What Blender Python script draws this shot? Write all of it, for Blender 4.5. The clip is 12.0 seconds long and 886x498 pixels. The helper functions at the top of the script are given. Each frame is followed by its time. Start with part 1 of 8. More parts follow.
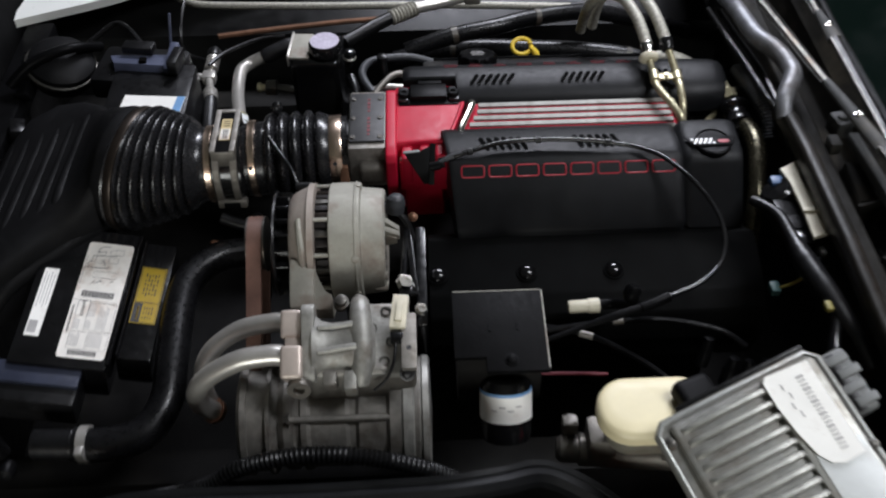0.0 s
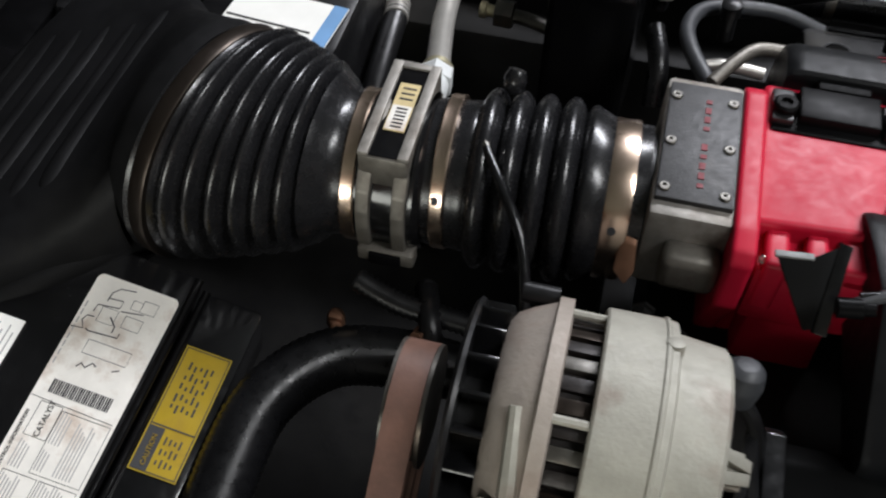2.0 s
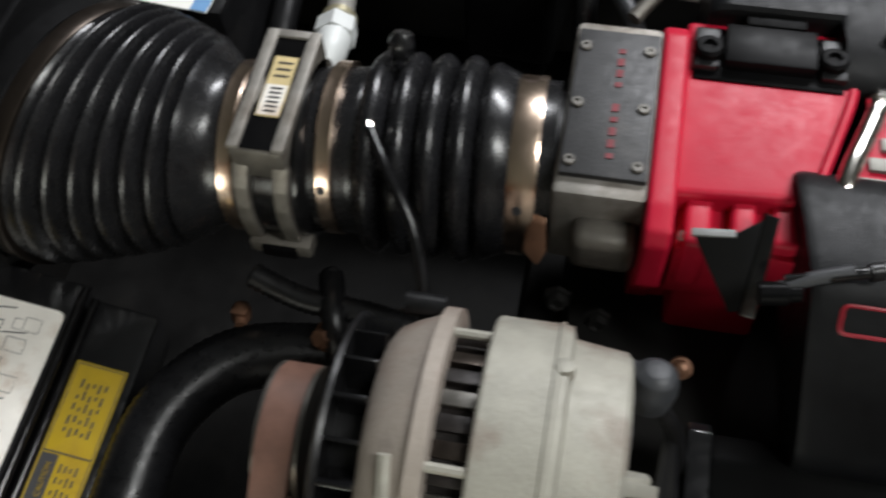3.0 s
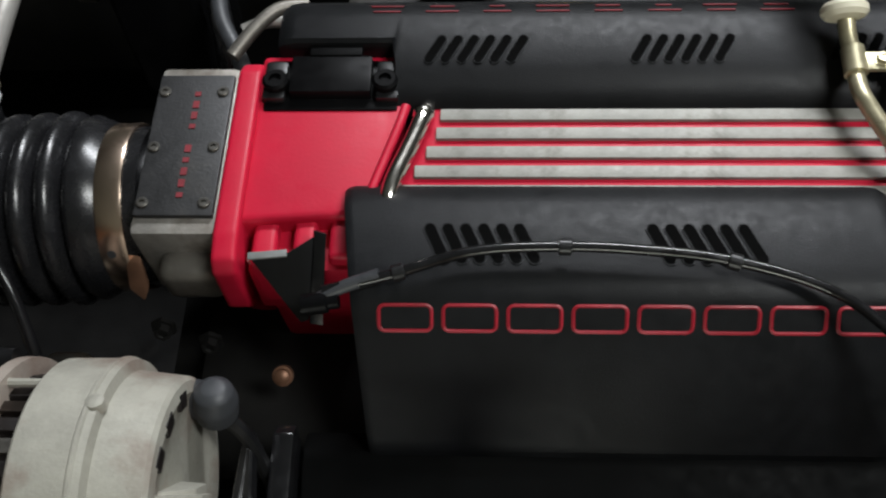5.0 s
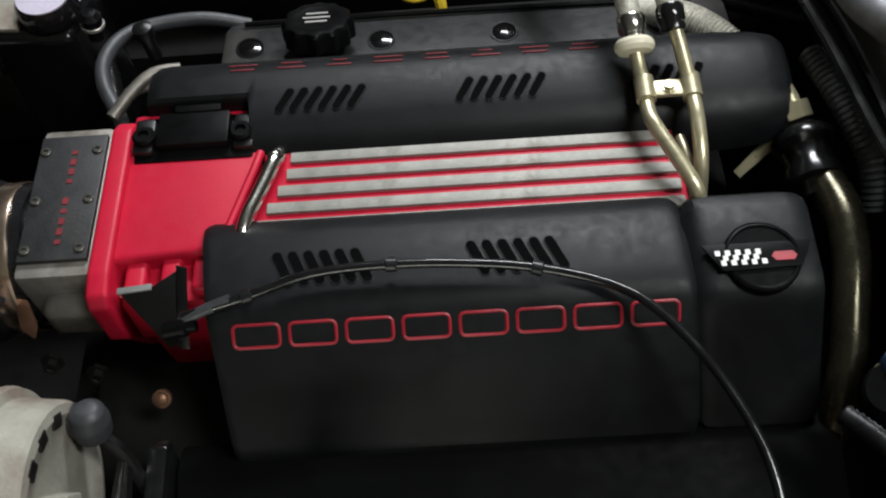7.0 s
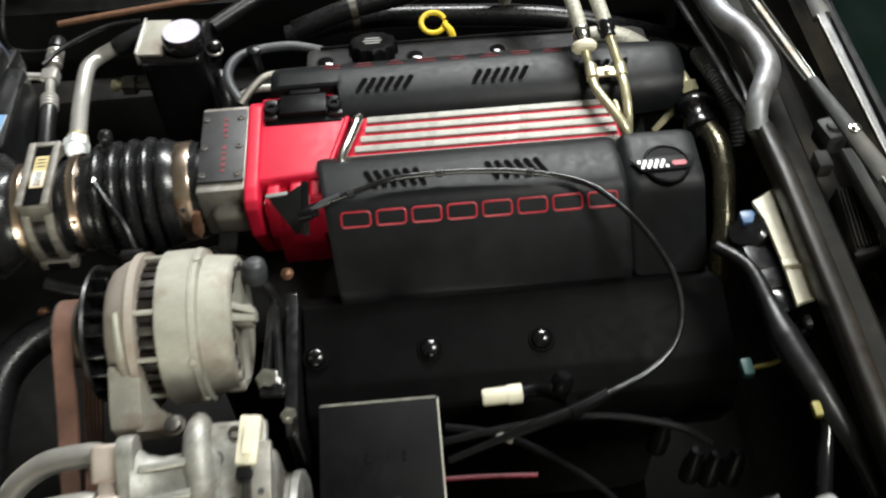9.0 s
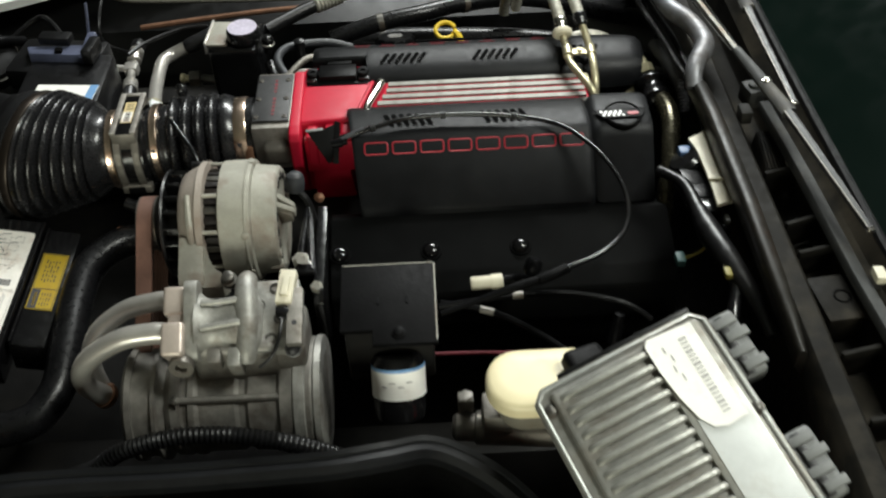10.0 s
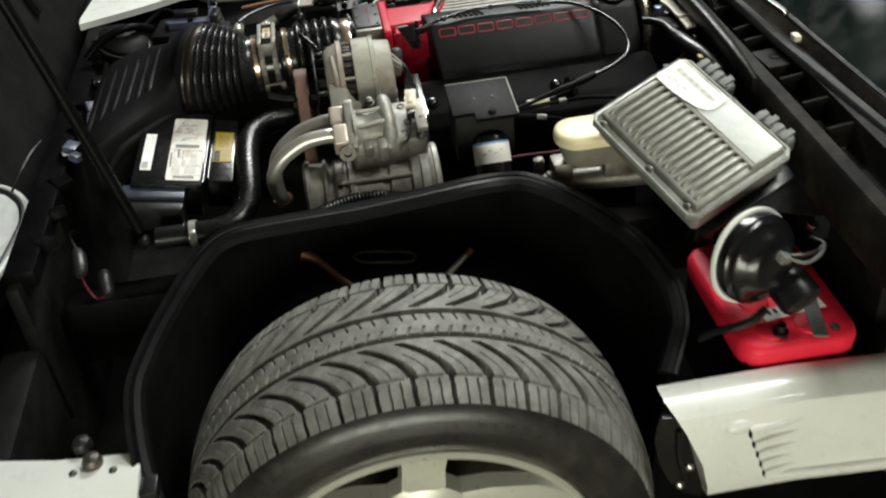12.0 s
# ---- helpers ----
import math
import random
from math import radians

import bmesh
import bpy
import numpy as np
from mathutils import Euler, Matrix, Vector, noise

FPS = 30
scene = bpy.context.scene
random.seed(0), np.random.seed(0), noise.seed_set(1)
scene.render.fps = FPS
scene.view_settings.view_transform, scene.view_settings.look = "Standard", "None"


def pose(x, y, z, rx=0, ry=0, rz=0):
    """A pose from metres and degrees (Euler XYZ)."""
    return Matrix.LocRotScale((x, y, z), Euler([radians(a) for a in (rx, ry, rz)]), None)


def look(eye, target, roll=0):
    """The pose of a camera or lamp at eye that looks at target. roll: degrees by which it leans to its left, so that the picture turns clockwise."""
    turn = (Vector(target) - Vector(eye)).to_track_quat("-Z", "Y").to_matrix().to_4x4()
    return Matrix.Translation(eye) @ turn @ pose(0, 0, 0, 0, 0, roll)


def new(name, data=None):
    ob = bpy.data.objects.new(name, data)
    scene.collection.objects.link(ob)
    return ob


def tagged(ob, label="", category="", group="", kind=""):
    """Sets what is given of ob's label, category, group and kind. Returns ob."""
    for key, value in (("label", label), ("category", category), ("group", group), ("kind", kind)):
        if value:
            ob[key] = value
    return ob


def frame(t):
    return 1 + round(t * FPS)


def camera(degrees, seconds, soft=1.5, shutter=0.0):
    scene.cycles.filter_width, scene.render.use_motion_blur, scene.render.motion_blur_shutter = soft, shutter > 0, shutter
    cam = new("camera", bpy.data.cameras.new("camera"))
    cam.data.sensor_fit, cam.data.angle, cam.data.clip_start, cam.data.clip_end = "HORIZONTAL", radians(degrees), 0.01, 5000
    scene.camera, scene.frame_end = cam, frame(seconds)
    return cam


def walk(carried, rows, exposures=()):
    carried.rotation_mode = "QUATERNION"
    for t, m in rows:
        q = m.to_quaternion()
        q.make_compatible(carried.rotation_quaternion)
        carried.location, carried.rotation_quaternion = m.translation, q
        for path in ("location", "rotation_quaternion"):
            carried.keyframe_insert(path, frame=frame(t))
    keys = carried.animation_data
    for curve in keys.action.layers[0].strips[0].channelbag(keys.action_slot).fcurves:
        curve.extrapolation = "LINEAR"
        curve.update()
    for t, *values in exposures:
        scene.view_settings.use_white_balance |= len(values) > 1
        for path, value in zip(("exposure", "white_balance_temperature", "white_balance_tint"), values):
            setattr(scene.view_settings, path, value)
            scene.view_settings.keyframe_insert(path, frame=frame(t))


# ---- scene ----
cam = camera(48.9, 12.0, soft=2.1, shutter=0.4)
PATH = [
    (0, (0.051, 0.016, 1.488), (0.085, 1.404, 0.048), -0.9),
    (0.5, (0.046, 0.217, 1.368), (0.047, 1.574, -0.101), -4.1),
    (1, (0.008, 0.389, 1.271), (-0.02, 1.724, -0.219), 1.6),
    (1.5, (-0.035, 0.488, 1.194), (-0.206, 1.775, -0.328), 2.6),
    (2, (-0.071, 0.557, 1.137), (-0.345, 1.75, -0.445), 1.3),
    (2.5, (-0.081, 0.608, 1.118), (-0.373, 1.693, -0.537), -1.6),
    (3, (-0.022, 0.649, 1.126), (-0.298, 1.633, -0.594), -5.5),
    (3.5, (0.049, 0.655, 1.151), (-0.18, 1.642, -0.573), -5.7),
    (3.7, (0.069, 0.66, 1.156), (-0.132, 1.647, -0.571), -5.4),
    (5.3, (0.162, 0.659, 1.172), (0.079, 1.647, -0.565), -4.7),
    (5.5, (0.171, 0.656, 1.177), (0.09, 1.664, -0.549), -5.1),
    (6, (0.196, 0.649, 1.186), (0.11, 1.707, -0.509), -6.8),
    (6.5, (0.219, 0.64, 1.191), (0.154, 1.706, -0.5), -6.8),
    (6.7, (0.226, 0.63, 1.198), (0.172, 1.698, -0.492), -6.1),
    (8.3, (0.229, 0.482, 1.339), (0.204, 1.601, -0.319), -4.3),
    (8.5, (0.216, 0.449, 1.359), (0.207, 1.591, -0.283), -3.2),
    (9, (0.165, 0.302, 1.403), (0.208, 1.533, -0.173), -3.2),
    (9.5, (0.133, 0.133, 1.438), (0.176, 1.459, -0.06), -3.4),
    (10, (0.169, -0.005, 1.428), (0.186, 1.418, 0.024), -2.4),
    (10.5, (0.183, -0.139, 1.402), (0.21, 1.329, 0.044), -2.5),
    (11, (0.123, -0.254, 1.411), (0.136, 1.235, 0.076), -2.5),
    (11.5, (0.009, -0.41, 1.399), (0.08, 1.146, 0.144), -4.9),
    (12, (-0.063, -0.61, 1.411), (0.075, 0.982, 0.208), -5.8),
]
walk(cam, [(t, look(eye, target, roll)) for t, eye, target, roll in PATH],
     exposures=[(0, -0.14, 6080, 16), (0.5, 0.10, 6080, 16), (1, 0.10, 6120, 15), (2.5, 0.05, 6350, 13), (3.7, 0.0, 6450, 10), (5.5, 0.04, 6280, 10), (6.7, 0.0, 6320, 10), (8.3, 0.58, 6620, 7), (8.7, 0.72, 6620, 7), (9.1, 0.78, 6620, 7), (9.6, 0.50, 6620, 6), (10.5, 0.10, 6620, 4), (11.2, 0.24, 6640, 4), (12, 0.28, 6690, 5)])

# ---- world and lamps ----
world = bpy.data.worlds.new("garage_air")
scene.world = world
world.use_nodes = True
world.node_tree.nodes["Background"].inputs[0].default_value = (0.75, 0.85, 1.0, 1)
world.node_tree.nodes["Background"].inputs[1].default_value = 0.09


def area_lamp(x, y, z, sx, sy, watts, colour, target):
    data = bpy.data.lights.new("area_lamp", "AREA")
    data.shape, data.size, data.size_y = "RECTANGLE", sx, sy
    data.energy, data.color = watts, colour
    ob = new("area_lamp", data)
    ob.matrix_world = look((x, y, z), target)
    return ob


# two lamps at the ceiling
area_lamp(0.7, 2.85, 2.6, 1.3, 0.35, 82, (0.97, 0.985, 1.0), (0.2, 1.0, 0.7))
area_lamp(1.1, 0.5, 2.7, 0.35, 1.2, 46, (0.99, 1.0, 0.96), (0.3, 0.7, 0.6))
# added low lamp behind the viewer, before the closed south wall
area_lamp(-0.3, -3.4, 0.85, 2.4, 1.1, 78, (0.97, 1.0, 0.88), (-0.1, 0.2, 0.5))

# ---- materials ----


def mat(name, base, rough=0.5, metal=0.0, vary=0.25, scale=30.0, bump=0.0, bscale=300.0, dirt=None, dirt_amt=0.0, dirt_scale=9.0, rvar=0.10, coat=0.0, spec=0.5, stretch=None):
    """A surface with grain and blotches at two scales, dust or rust (dirt) in patches and fine relief."""
    m = bpy.data.materials.new(name)
    m.use_nodes = True
    nt = m.node_tree
    b = nt.nodes["Principled BSDF"]
    b.inputs["Roughness"].default_value = rough
    b.inputs["Metallic"].default_value = metal
    b.inputs["Specular IOR Level"].default_value = spec
    b.inputs["Coat Weight"].default_value = coat
    b.inputs["Coat Roughness"].default_value = 0.12
    tc = nt.nodes.new("ShaderNodeTexCoord")
    vec = tc.outputs["Object"]
    if stretch:
        mp = nt.nodes.new("ShaderNodeMapping")
        mp.inputs["Scale"].default_value = stretch
        nt.links.new(vec, mp.inputs["Vector"])
        vec = mp.outputs["Vector"]

    def tex(s, detail=5.0):
        n = nt.nodes.new("ShaderNodeTexNoise")
        n.inputs["Scale"].default_value = s
        n.inputs["Detail"].default_value = detail
        n.inputs["Roughness"].default_value = 0.62
        nt.links.new(vec, n.inputs["Vector"])
        return n.outputs["Fac"]

    def ramp(fac, lo, hi, a, c):
        r = nt.nodes.new("ShaderNodeMapRange")
        r.inputs["From Min"].default_value, r.inputs["From Max"].default_value = lo, hi
        r.inputs["To Min"].default_value, r.inputs["To Max"].default_value = a, c
        nt.links.new(fac, r.inputs["Value"])
        return r.outputs["Result"]

    def mix(fac, a, c):
        x = nt.nodes.new("ShaderNodeMix")
        x.data_type = "RGBA"
        nt.links.new(fac, x.inputs["Factor"])
        for k, v in ((6, a), (7, c)):
            if hasattr(v, "is_linked"):
                nt.links.new(v, x.inputs[k])
            else:
                x.inputs[k].default_value = (*v, 1)
        return x.outputs[2]

    big, fine = tex(scale), tex(scale * 6)
    lo = tuple(c * (1 - vary) for c in base)
    hi = tuple(min(1, c * (1 + vary)) for c in base)
    col = mix(ramp(big, 0.35, 0.65, 0, 1), lo, hi)
    if dirt:
        patch = ramp(tex(dirt_scale, 8), 0.62 - 0.3 * dirt_amt, 0.78 - 0.3 * dirt_amt, 0, min(1, 0.4 + dirt_amt))
        col = mix(patch, col, dirt)
    nt.links.new(col, b.inputs["Base Color"])
    nt.links.new(ramp(fine, 0.3, 0.7, max(0.03, rough - rvar * 0.8), min(1, rough + rvar)), b.inputs["Roughness"])
    if bump:
        bp = nt.nodes.new("ShaderNodeBump")
        bp.inputs["Strength"].default_value = bump
        bp.inputs["Distance"].default_value = 0.0007
        nt.links.new(tex(bscale, 3), bp.inputs["Height"])
        nt.links.new(bp.outputs["Normal"], b.inputs["Normal"])
    return m


M_PLASTIC = mat("black_textured_plastic", (0.0060, 0.0064, 0.0072), 0.42, 0, 0.25, 25, 0.25, 1100, (0.013, 0.013, 0.0135), 0.18, spec=0.18)
M_MATTE = mat("matte_black_plastic", (0.0058, 0.0058, 0.0062), 0.52, 0, 0.25, 20, 0.15, 500, (0.011, 0.0105, 0.010), 0.2, spec=0.12)
M_SMOOTH = mat("black_moulded_plastic", (0.006, 0.006, 0.0065), 0.34, 0, 0.3, 22, 0.1, 400, (0.035, 0.032, 0.029), 0.15, spec=0.4)
M_GLOSSBLACK = mat("gloss_black_paint", (0.006, 0.006, 0.0065), 0.18, 0, 0.3, 20, 0.0, 300, (0.015, 0.014, 0.012), 0.1)
M_SATIN = mat("satin_black_metal", (0.0035, 0.0035, 0.0038), 0.36, 0, 0.3, 20, 0.05, 600, (0.007, 0.0066, 0.006), 0.1, spec=0.06)
# near-black for sheets and blocks that stand for shade in openings
M_HOLESHADE = mat("hole_shade", (0.002, 0.002, 0.002), 0.95, 0, 0.2, 20, spec=0.05)
M_RUBBER = mat("black_rubber", (0.011, 0.011, 0.012), 0.42, 0, 0.3, 30, 0.1, 500, (0.06, 0.057, 0.05), 0.15)
M_BELLOWS = mat("bellows_rubber", (0.010, 0.010, 0.011), 0.26, 0, 0.3, 30, 0.06, 500, (0.03, 0.028, 0.026), 0.10, rvar=0.06)
M_HOSE = mat("coolant_hose_rubber", (0.005, 0.005, 0.0055), 0.3, 0, 0.3, 30, 0.15, 700, spec=0.35)
M_CHASSIS = mat("black_chassis_paint", (0.0095, 0.0092, 0.0088), 0.5, 0, 0.4, 12, 0.2, 200, (0.020, 0.0185, 0.016), 0.25, spec=0.12)
M_RED = mat("red_painted_casting", (0.47, 0.0078, 0.032), 0.46, 0, 0.07, 18, 0.12, 500, (0.34, 0.0075, 0.021), 0.08, coat=0.0, spec=0.28)
M_RIB = mat("bare_machined_aluminium", (0.27, 0.265, 0.24), 0.58, 0.3, 0.12, 60, 0.25, 700, (0.16, 0.15, 0.13), 0.3, 45)
M_CAST = mat("cast_aluminium", (0.28, 0.265, 0.24), 0.5, 0.5, 0.25, 40, 0.4, 500, (0.10, 0.08, 0.06), 0.34, 25)
M_ALT = mat("dull_cast_alloy", (0.32, 0.31, 0.265), 0.6, 0.25, 0.14, 35, 0.4, 450, (0.21, 0.165, 0.135), 0.45, 22)
M_ALTWARM = mat("warm_tinted_alloy", (0.33, 0.288, 0.248), 0.6, 0.25, 0.14, 35, 0.4, 450, (0.22, 0.165, 0.135), 0.45, 18)
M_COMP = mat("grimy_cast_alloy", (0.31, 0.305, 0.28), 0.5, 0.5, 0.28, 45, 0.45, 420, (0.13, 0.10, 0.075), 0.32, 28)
M_STEEL = mat("bright_steel", (0.72, 0.69, 0.64), 0.17, 1.0, 0.05, 60, 0.0, 400, (0.45, 0.38, 0.30), 0.1, 30, rvar=0.03)
M_ZINC = mat("yellow_zinc_steel", (0.46, 0.42, 0.28), 0.34, 0.65, 0.15, 50, 0.1, 400, (0.26, 0.20, 0.11), 0.15, 30)
M_TUBE = mat("aluminium_tube", (0.56, 0.54, 0.50), 0.32, 0.65, 0.08, 40, 0.05, 300, (0.38, 0.33, 0.27), 0.12, 20, rvar=0.05)
M_DARKSTEEL = mat("dark_oxidised_steel", (0.10, 0.095, 0.085), 0.4, 0.7, 0.3, 40, 0.25, 300, (0.14, 0.085, 0.05), 0.25, 25)
M_COPPER = mat("brown_oxidised_pipe", (0.22, 0.115, 0.07), 0.45, 0.6, 0.25, 40, 0.1, 300, (0.12, 0.08, 0.06), 0.2)
# belt rubber with a warm reflection painted in as brown
M_BELT = mat("worn_belt_warm_reflection", (0.125, 0.064, 0.046), 0.5, 0, 0.2, 60, 0.15, 500)
M_DARK = mat("stator_laminations", (0.014, 0.011, 0.010), 0.45, 0.4, 0.4, 60, 0.3, 400)
M_LABEL = mat("white_paper_label", (0.88, 0.87, 0.82), 0.45, 0, 0.04, 20, 0, 300, (0.45, 0.36, 0.30), 0.1, 22)
M_LABELBLUE = mat("blue_label_stripe", (0.16, 0.32, 0.56), 0.5, 0, 0.1, 20)
M_YELLOW = mat("yellow_label", (0.36, 0.245, 0.010), 0.40, 0, 0.14, 20, 0, 300, (0.22, 0.13, 0.015), 0.3, 22)
M_GOLD = mat("aged_cream_label", (0.62, 0.50, 0.26), 0.4, 0, 0.15, 40, 0, 300, (0.4, 0.2, 0.08), 0.2, 30)
M_INK = mat("black_print", (0.03, 0.03, 0.032), 0.6, 0, 0.1, 20)
M_DIMRED = mat("faded_red_print", (0.16, 0.008, 0.015), 0.6, 0, 0.2, 60)
M_GREYINK = mat("grey_print", (0.38, 0.37, 0.36), 0.6, 0, 0.1, 20)
M_REDINK = mat("red_moulded_paint", (0.30, 0.010, 0.022), 0.45, 0, 0.2, 60, 0.1, 500)
M_WHITEINK = mat("white_enamel", (0.8, 0.8, 0.78), 0.3, 0, 0.05, 20)
M_CREAM = mat("cream_plastic_cap", (0.74, 0.66, 0.42), 0.45, 0, 0.06, 16, 0.05, 300, (0.55, 0.45, 0.26), 0.1)
M_TANK = mat("translucent_white_plastic", (0.20, 0.19, 0.155), 0.45, 0, 0.15, 16, 0.05, 300, (0.12, 0.10, 0.07), 0.35)
M_BEIGE = mat("beige_plastic_plate", (0.62, 0.58, 0.45), 0.5, 0, 0.1, 30, 0.1, 300, (0.35, 0.3, 0.2), 0.15)
M_WHITEPAINT = mat("white_car_paint", (0.78, 0.79, 0.75), 0.3, 0, 0.04, 6, 0.02, 100, (0.5, 0.48, 0.42), 0.08, coat=0.6)
M_PCM = mat("controller_cast_alloy", (0.40, 0.41, 0.39), 0.42, 0.6, 0.16, 30, 0.3, 500, (0.22, 0.19, 0.155), 0.25, 14)
M_GREYPLASTIC = mat("grey_connector_plastic", (0.16, 0.165, 0.16), 0.5, 0, 0.2, 40, 0.2, 500, (0.26, 0.25, 0.22), 0.15, 30)
M_BATTRED = mat("red_battery_plastic", (0.86, 0.020, 0.055), 0.5, 0, 0.06, 12, 0.03, 300, (0.45, 0.03, 0.04), 0.08, spec=0.3)
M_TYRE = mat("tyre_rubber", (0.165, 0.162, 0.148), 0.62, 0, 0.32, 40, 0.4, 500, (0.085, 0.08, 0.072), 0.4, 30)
M_RIM = mat("pale_silver_wheel_paint", (0.60, 0.60, 0.53), 0.32, 0.25, 0.05, 8, 0.03, 200, (0.4, 0.37, 0.3), 0.1)
M_GLASS = mat("dark_windscreen", (0.0025, 0.006, 0.0048), 0.08, 0, 0.1, 3)
M_COWL = mat("dusty_cowl_plastic", (0.0105, 0.0098, 0.0082), 0.55, 0, 0.35, 18, 0.3, 300, (0.036, 0.031, 0.023), 0.42, 12, spec=0.07)
M_COWLGREY = mat("dusty_grey_plastic", (0.030, 0.031, 0.030), 0.55, 0, 0.3, 30, 0.2, 300, (0.075, 0.066, 0.052), 0.35, 16, spec=0.3)
M_LINER = mat("black_hood_liner", (0.008, 0.008, 0.008), 0.85, 0, 0.3, 10, 0.2, 200, spec=0.08)
M_GRIMELABEL = mat("grimy_paper_label", (0.80, 0.77, 0.71), 0.5, 0, 0.08, 40, 0.05, 300, (0.46, 0.35, 0.27), 0.42, 30)
M_BARPAINT = mat("scuffed_steel_bar", (0.20, 0.205, 0.22), 0.48, 0.6, 0.3, 22, 0.15, 300, (0.07, 0.06, 0.05), 0.45, 14)
M_FLANGE = mat("dull_olive_paint", (0.011, 0.010, 0.008), 0.42, 0, 0.4, 14, 0.15, 200, (0.026, 0.015, 0.010), 0.30, 8, spec=0.28)
M_ROCKER = mat("dull_black_rocker_paint", (0.0030, 0.0031, 0.0031), 0.5, 0, 0.3, 20, 0.1, 500, (0.006, 0.0058, 0.0052), 0.12, spec=0.03)
M_DOME = mat("gloss_black_cap", (0.004, 0.0038, 0.0042), 0.10, 0, 0.2, 30, 0.0, 300)
M_VALVE = mat("dusty_valve_cover_plastic", (0.016, 0.016, 0.0165), 0.38, 0, 0.3, 20, 0.15, 500, (0.045, 0.043, 0.039), 0.35, 14, spec=0.35)
M_CHROME = mat("chrome_trim", (0.78, 0.78, 0.76), 0.12, 1.0, 0.06, 40)
M_BRAID = mat("braided_sleeve", (0.40, 0.385, 0.33), 0.5, 0.3, 0.3, 300, 0.5, 800)
M_DIPSTICK = mat("yellow_plastic_loop", (0.72, 0.50, 0.03), 0.4, 0, 0.08, 30)
M_BLUEHIGHLIGHT = mat("blue_motor_highlight", (0.05, 0.10, 0.20), 0.4, 0, 0.1, 30)
M_GREENCLIP = mat("green_wire", (0.03, 0.09, 0.085), 0.5, 0, 0.1, 30)
M_YELLOWWIRE = mat("yellow_wire", (0.20, 0.17, 0.035), 0.5, 0, 0.1, 30)
M_REDWIRE = mat("red_wire", (0.11, 0.006, 0.014), 0.45, 0, 0.1, 30)
M_WELL = mat("dusty_wheel_house_plastic", (0.0045, 0.0045, 0.0044), 0.38, 0, 0.35, 8, 0.25, 200, (0.011, 0.0105, 0.013), 0.2, 6, spec=0.25)
M_BRONZE = mat("dark_bronze_band", (0.045, 0.036, 0.030), 0.36, 0.85, 0.15, 30, 0.05, 300, (0.07, 0.04, 0.03), 0.2, rvar=0.05)
M_BLUEGREY = mat("blue_sheen_plastic", (0.075, 0.085, 0.13), 0.34, 0, 0.2, 30, 0.05, 300)
# bright clamp steel, its copper tint a painted warm reflection
M_CLAMP = mat("warm_reflection_clamp_band", (0.80, 0.62, 0.49), 0.24, 1.0, 0.06, 60, 0.0, 400, (0.60, 0.40, 0.28), 0.12, 25, rvar=0.03)
M_PLATE = mat("grey_anodised_plate", (0.026, 0.026, 0.027), 0.5, 0.2, 0.25, 40, 0.3, 600, (0.045, 0.04, 0.034), 0.2, 20)
M_CABLEGREY = mat("bluish_grey_rubber", (0.034, 0.036, 0.040), 0.5, 0, 0.25, 30, 0.15, 400, (0.03, 0.03, 0.03), 0.2)
# port alloy tinted pink to carry a warm reflection
M_PINKALLOY = mat("pink_reflection_alloy", (0.58, 0.50, 0.44), 0.4, 0.5, 0.1, 40, 0.15, 400, (0.40, 0.30, 0.25), 0.15, 30)
M_LID = mat("dull_black_lid", (0.0028, 0.0028, 0.003), 0.5, 0, 0.3, 40, 0.3, 300, (0.005, 0.0049, 0.0048), 0.25, 30, spec=0.06)
M_OLIVE = mat("oiled_dark_metal", (0.075, 0.068, 0.045), 0.24, 0.8, 0.3, 20, 0.08, 200, (0.03, 0.026, 0.02), 0.2)
M_BLUEGLOSS = mat("bluish_black_plastic", (0.028, 0.033, 0.055), 0.35, 0, 0.2, 30, 0.1, 300)
# grime of the lid border, and shade between the fins, as one dark tone
M_PCMDARK = mat("shaded_grimy_controller_alloy", (0.25, 0.25, 0.23), 0.46, 0.4, 0.25, 30, 0.3, 500, (0.15, 0.13, 0.105), 0.4, 16)
M_CAPDISC = mat("pale_cap_sticker", (0.52, 0.48, 0.58), 0.25, 0, 0.1, 30, 0, 300, (0.3, 0.25, 0.3), 0.15)
M_MAF = mat("dark_grimy_casting", (0.17, 0.158, 0.138), 0.45, 0.6, 0.25, 40, 0.35, 500, (0.07, 0.052, 0.04), 0.3, 25)
M_PAD = mat("pale_controller_pad", (0.60, 0.62, 0.61), 0.5, 0.1, 0.08, 30, 0.1, 400, (0.42, 0.40, 0.36), 0.2, 20)
M_FIN = mat("dull_fin_alloy", (0.37, 0.37, 0.34), 0.42, 0.5, 0.2, 40, 0.2, 400, (0.19, 0.165, 0.135), 0.35, 18)
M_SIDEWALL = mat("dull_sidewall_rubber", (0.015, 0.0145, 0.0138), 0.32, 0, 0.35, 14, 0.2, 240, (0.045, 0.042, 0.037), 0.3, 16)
# grimy compressor alloy again, darkened for the shade on its lower half
M_COMPSHADE = mat("shaded_grimy_barrel", (0.21, 0.2, 0.18), 0.5, 0.5, 0.28, 45, 0.45, 420, (0.08, 0.062, 0.048), 0.34, 26)
M_FLOOR = mat("worn_concrete", (0.20, 0.165, 0.12), 0.6, 0, 0.25, 3, 0.2, 60, (0.1, 0.085, 0.065), 0.3, 2)
# brown of the unseen south wall, added for warm reflections in metal
M_BROWNWALL = mat("brown_reflection_wall", (0.50, 0.24, 0.12), 0.7, 0, 0.2, 2, 0.1, 80, (0.15, 0.09, 0.05), 0.2, 1.5)
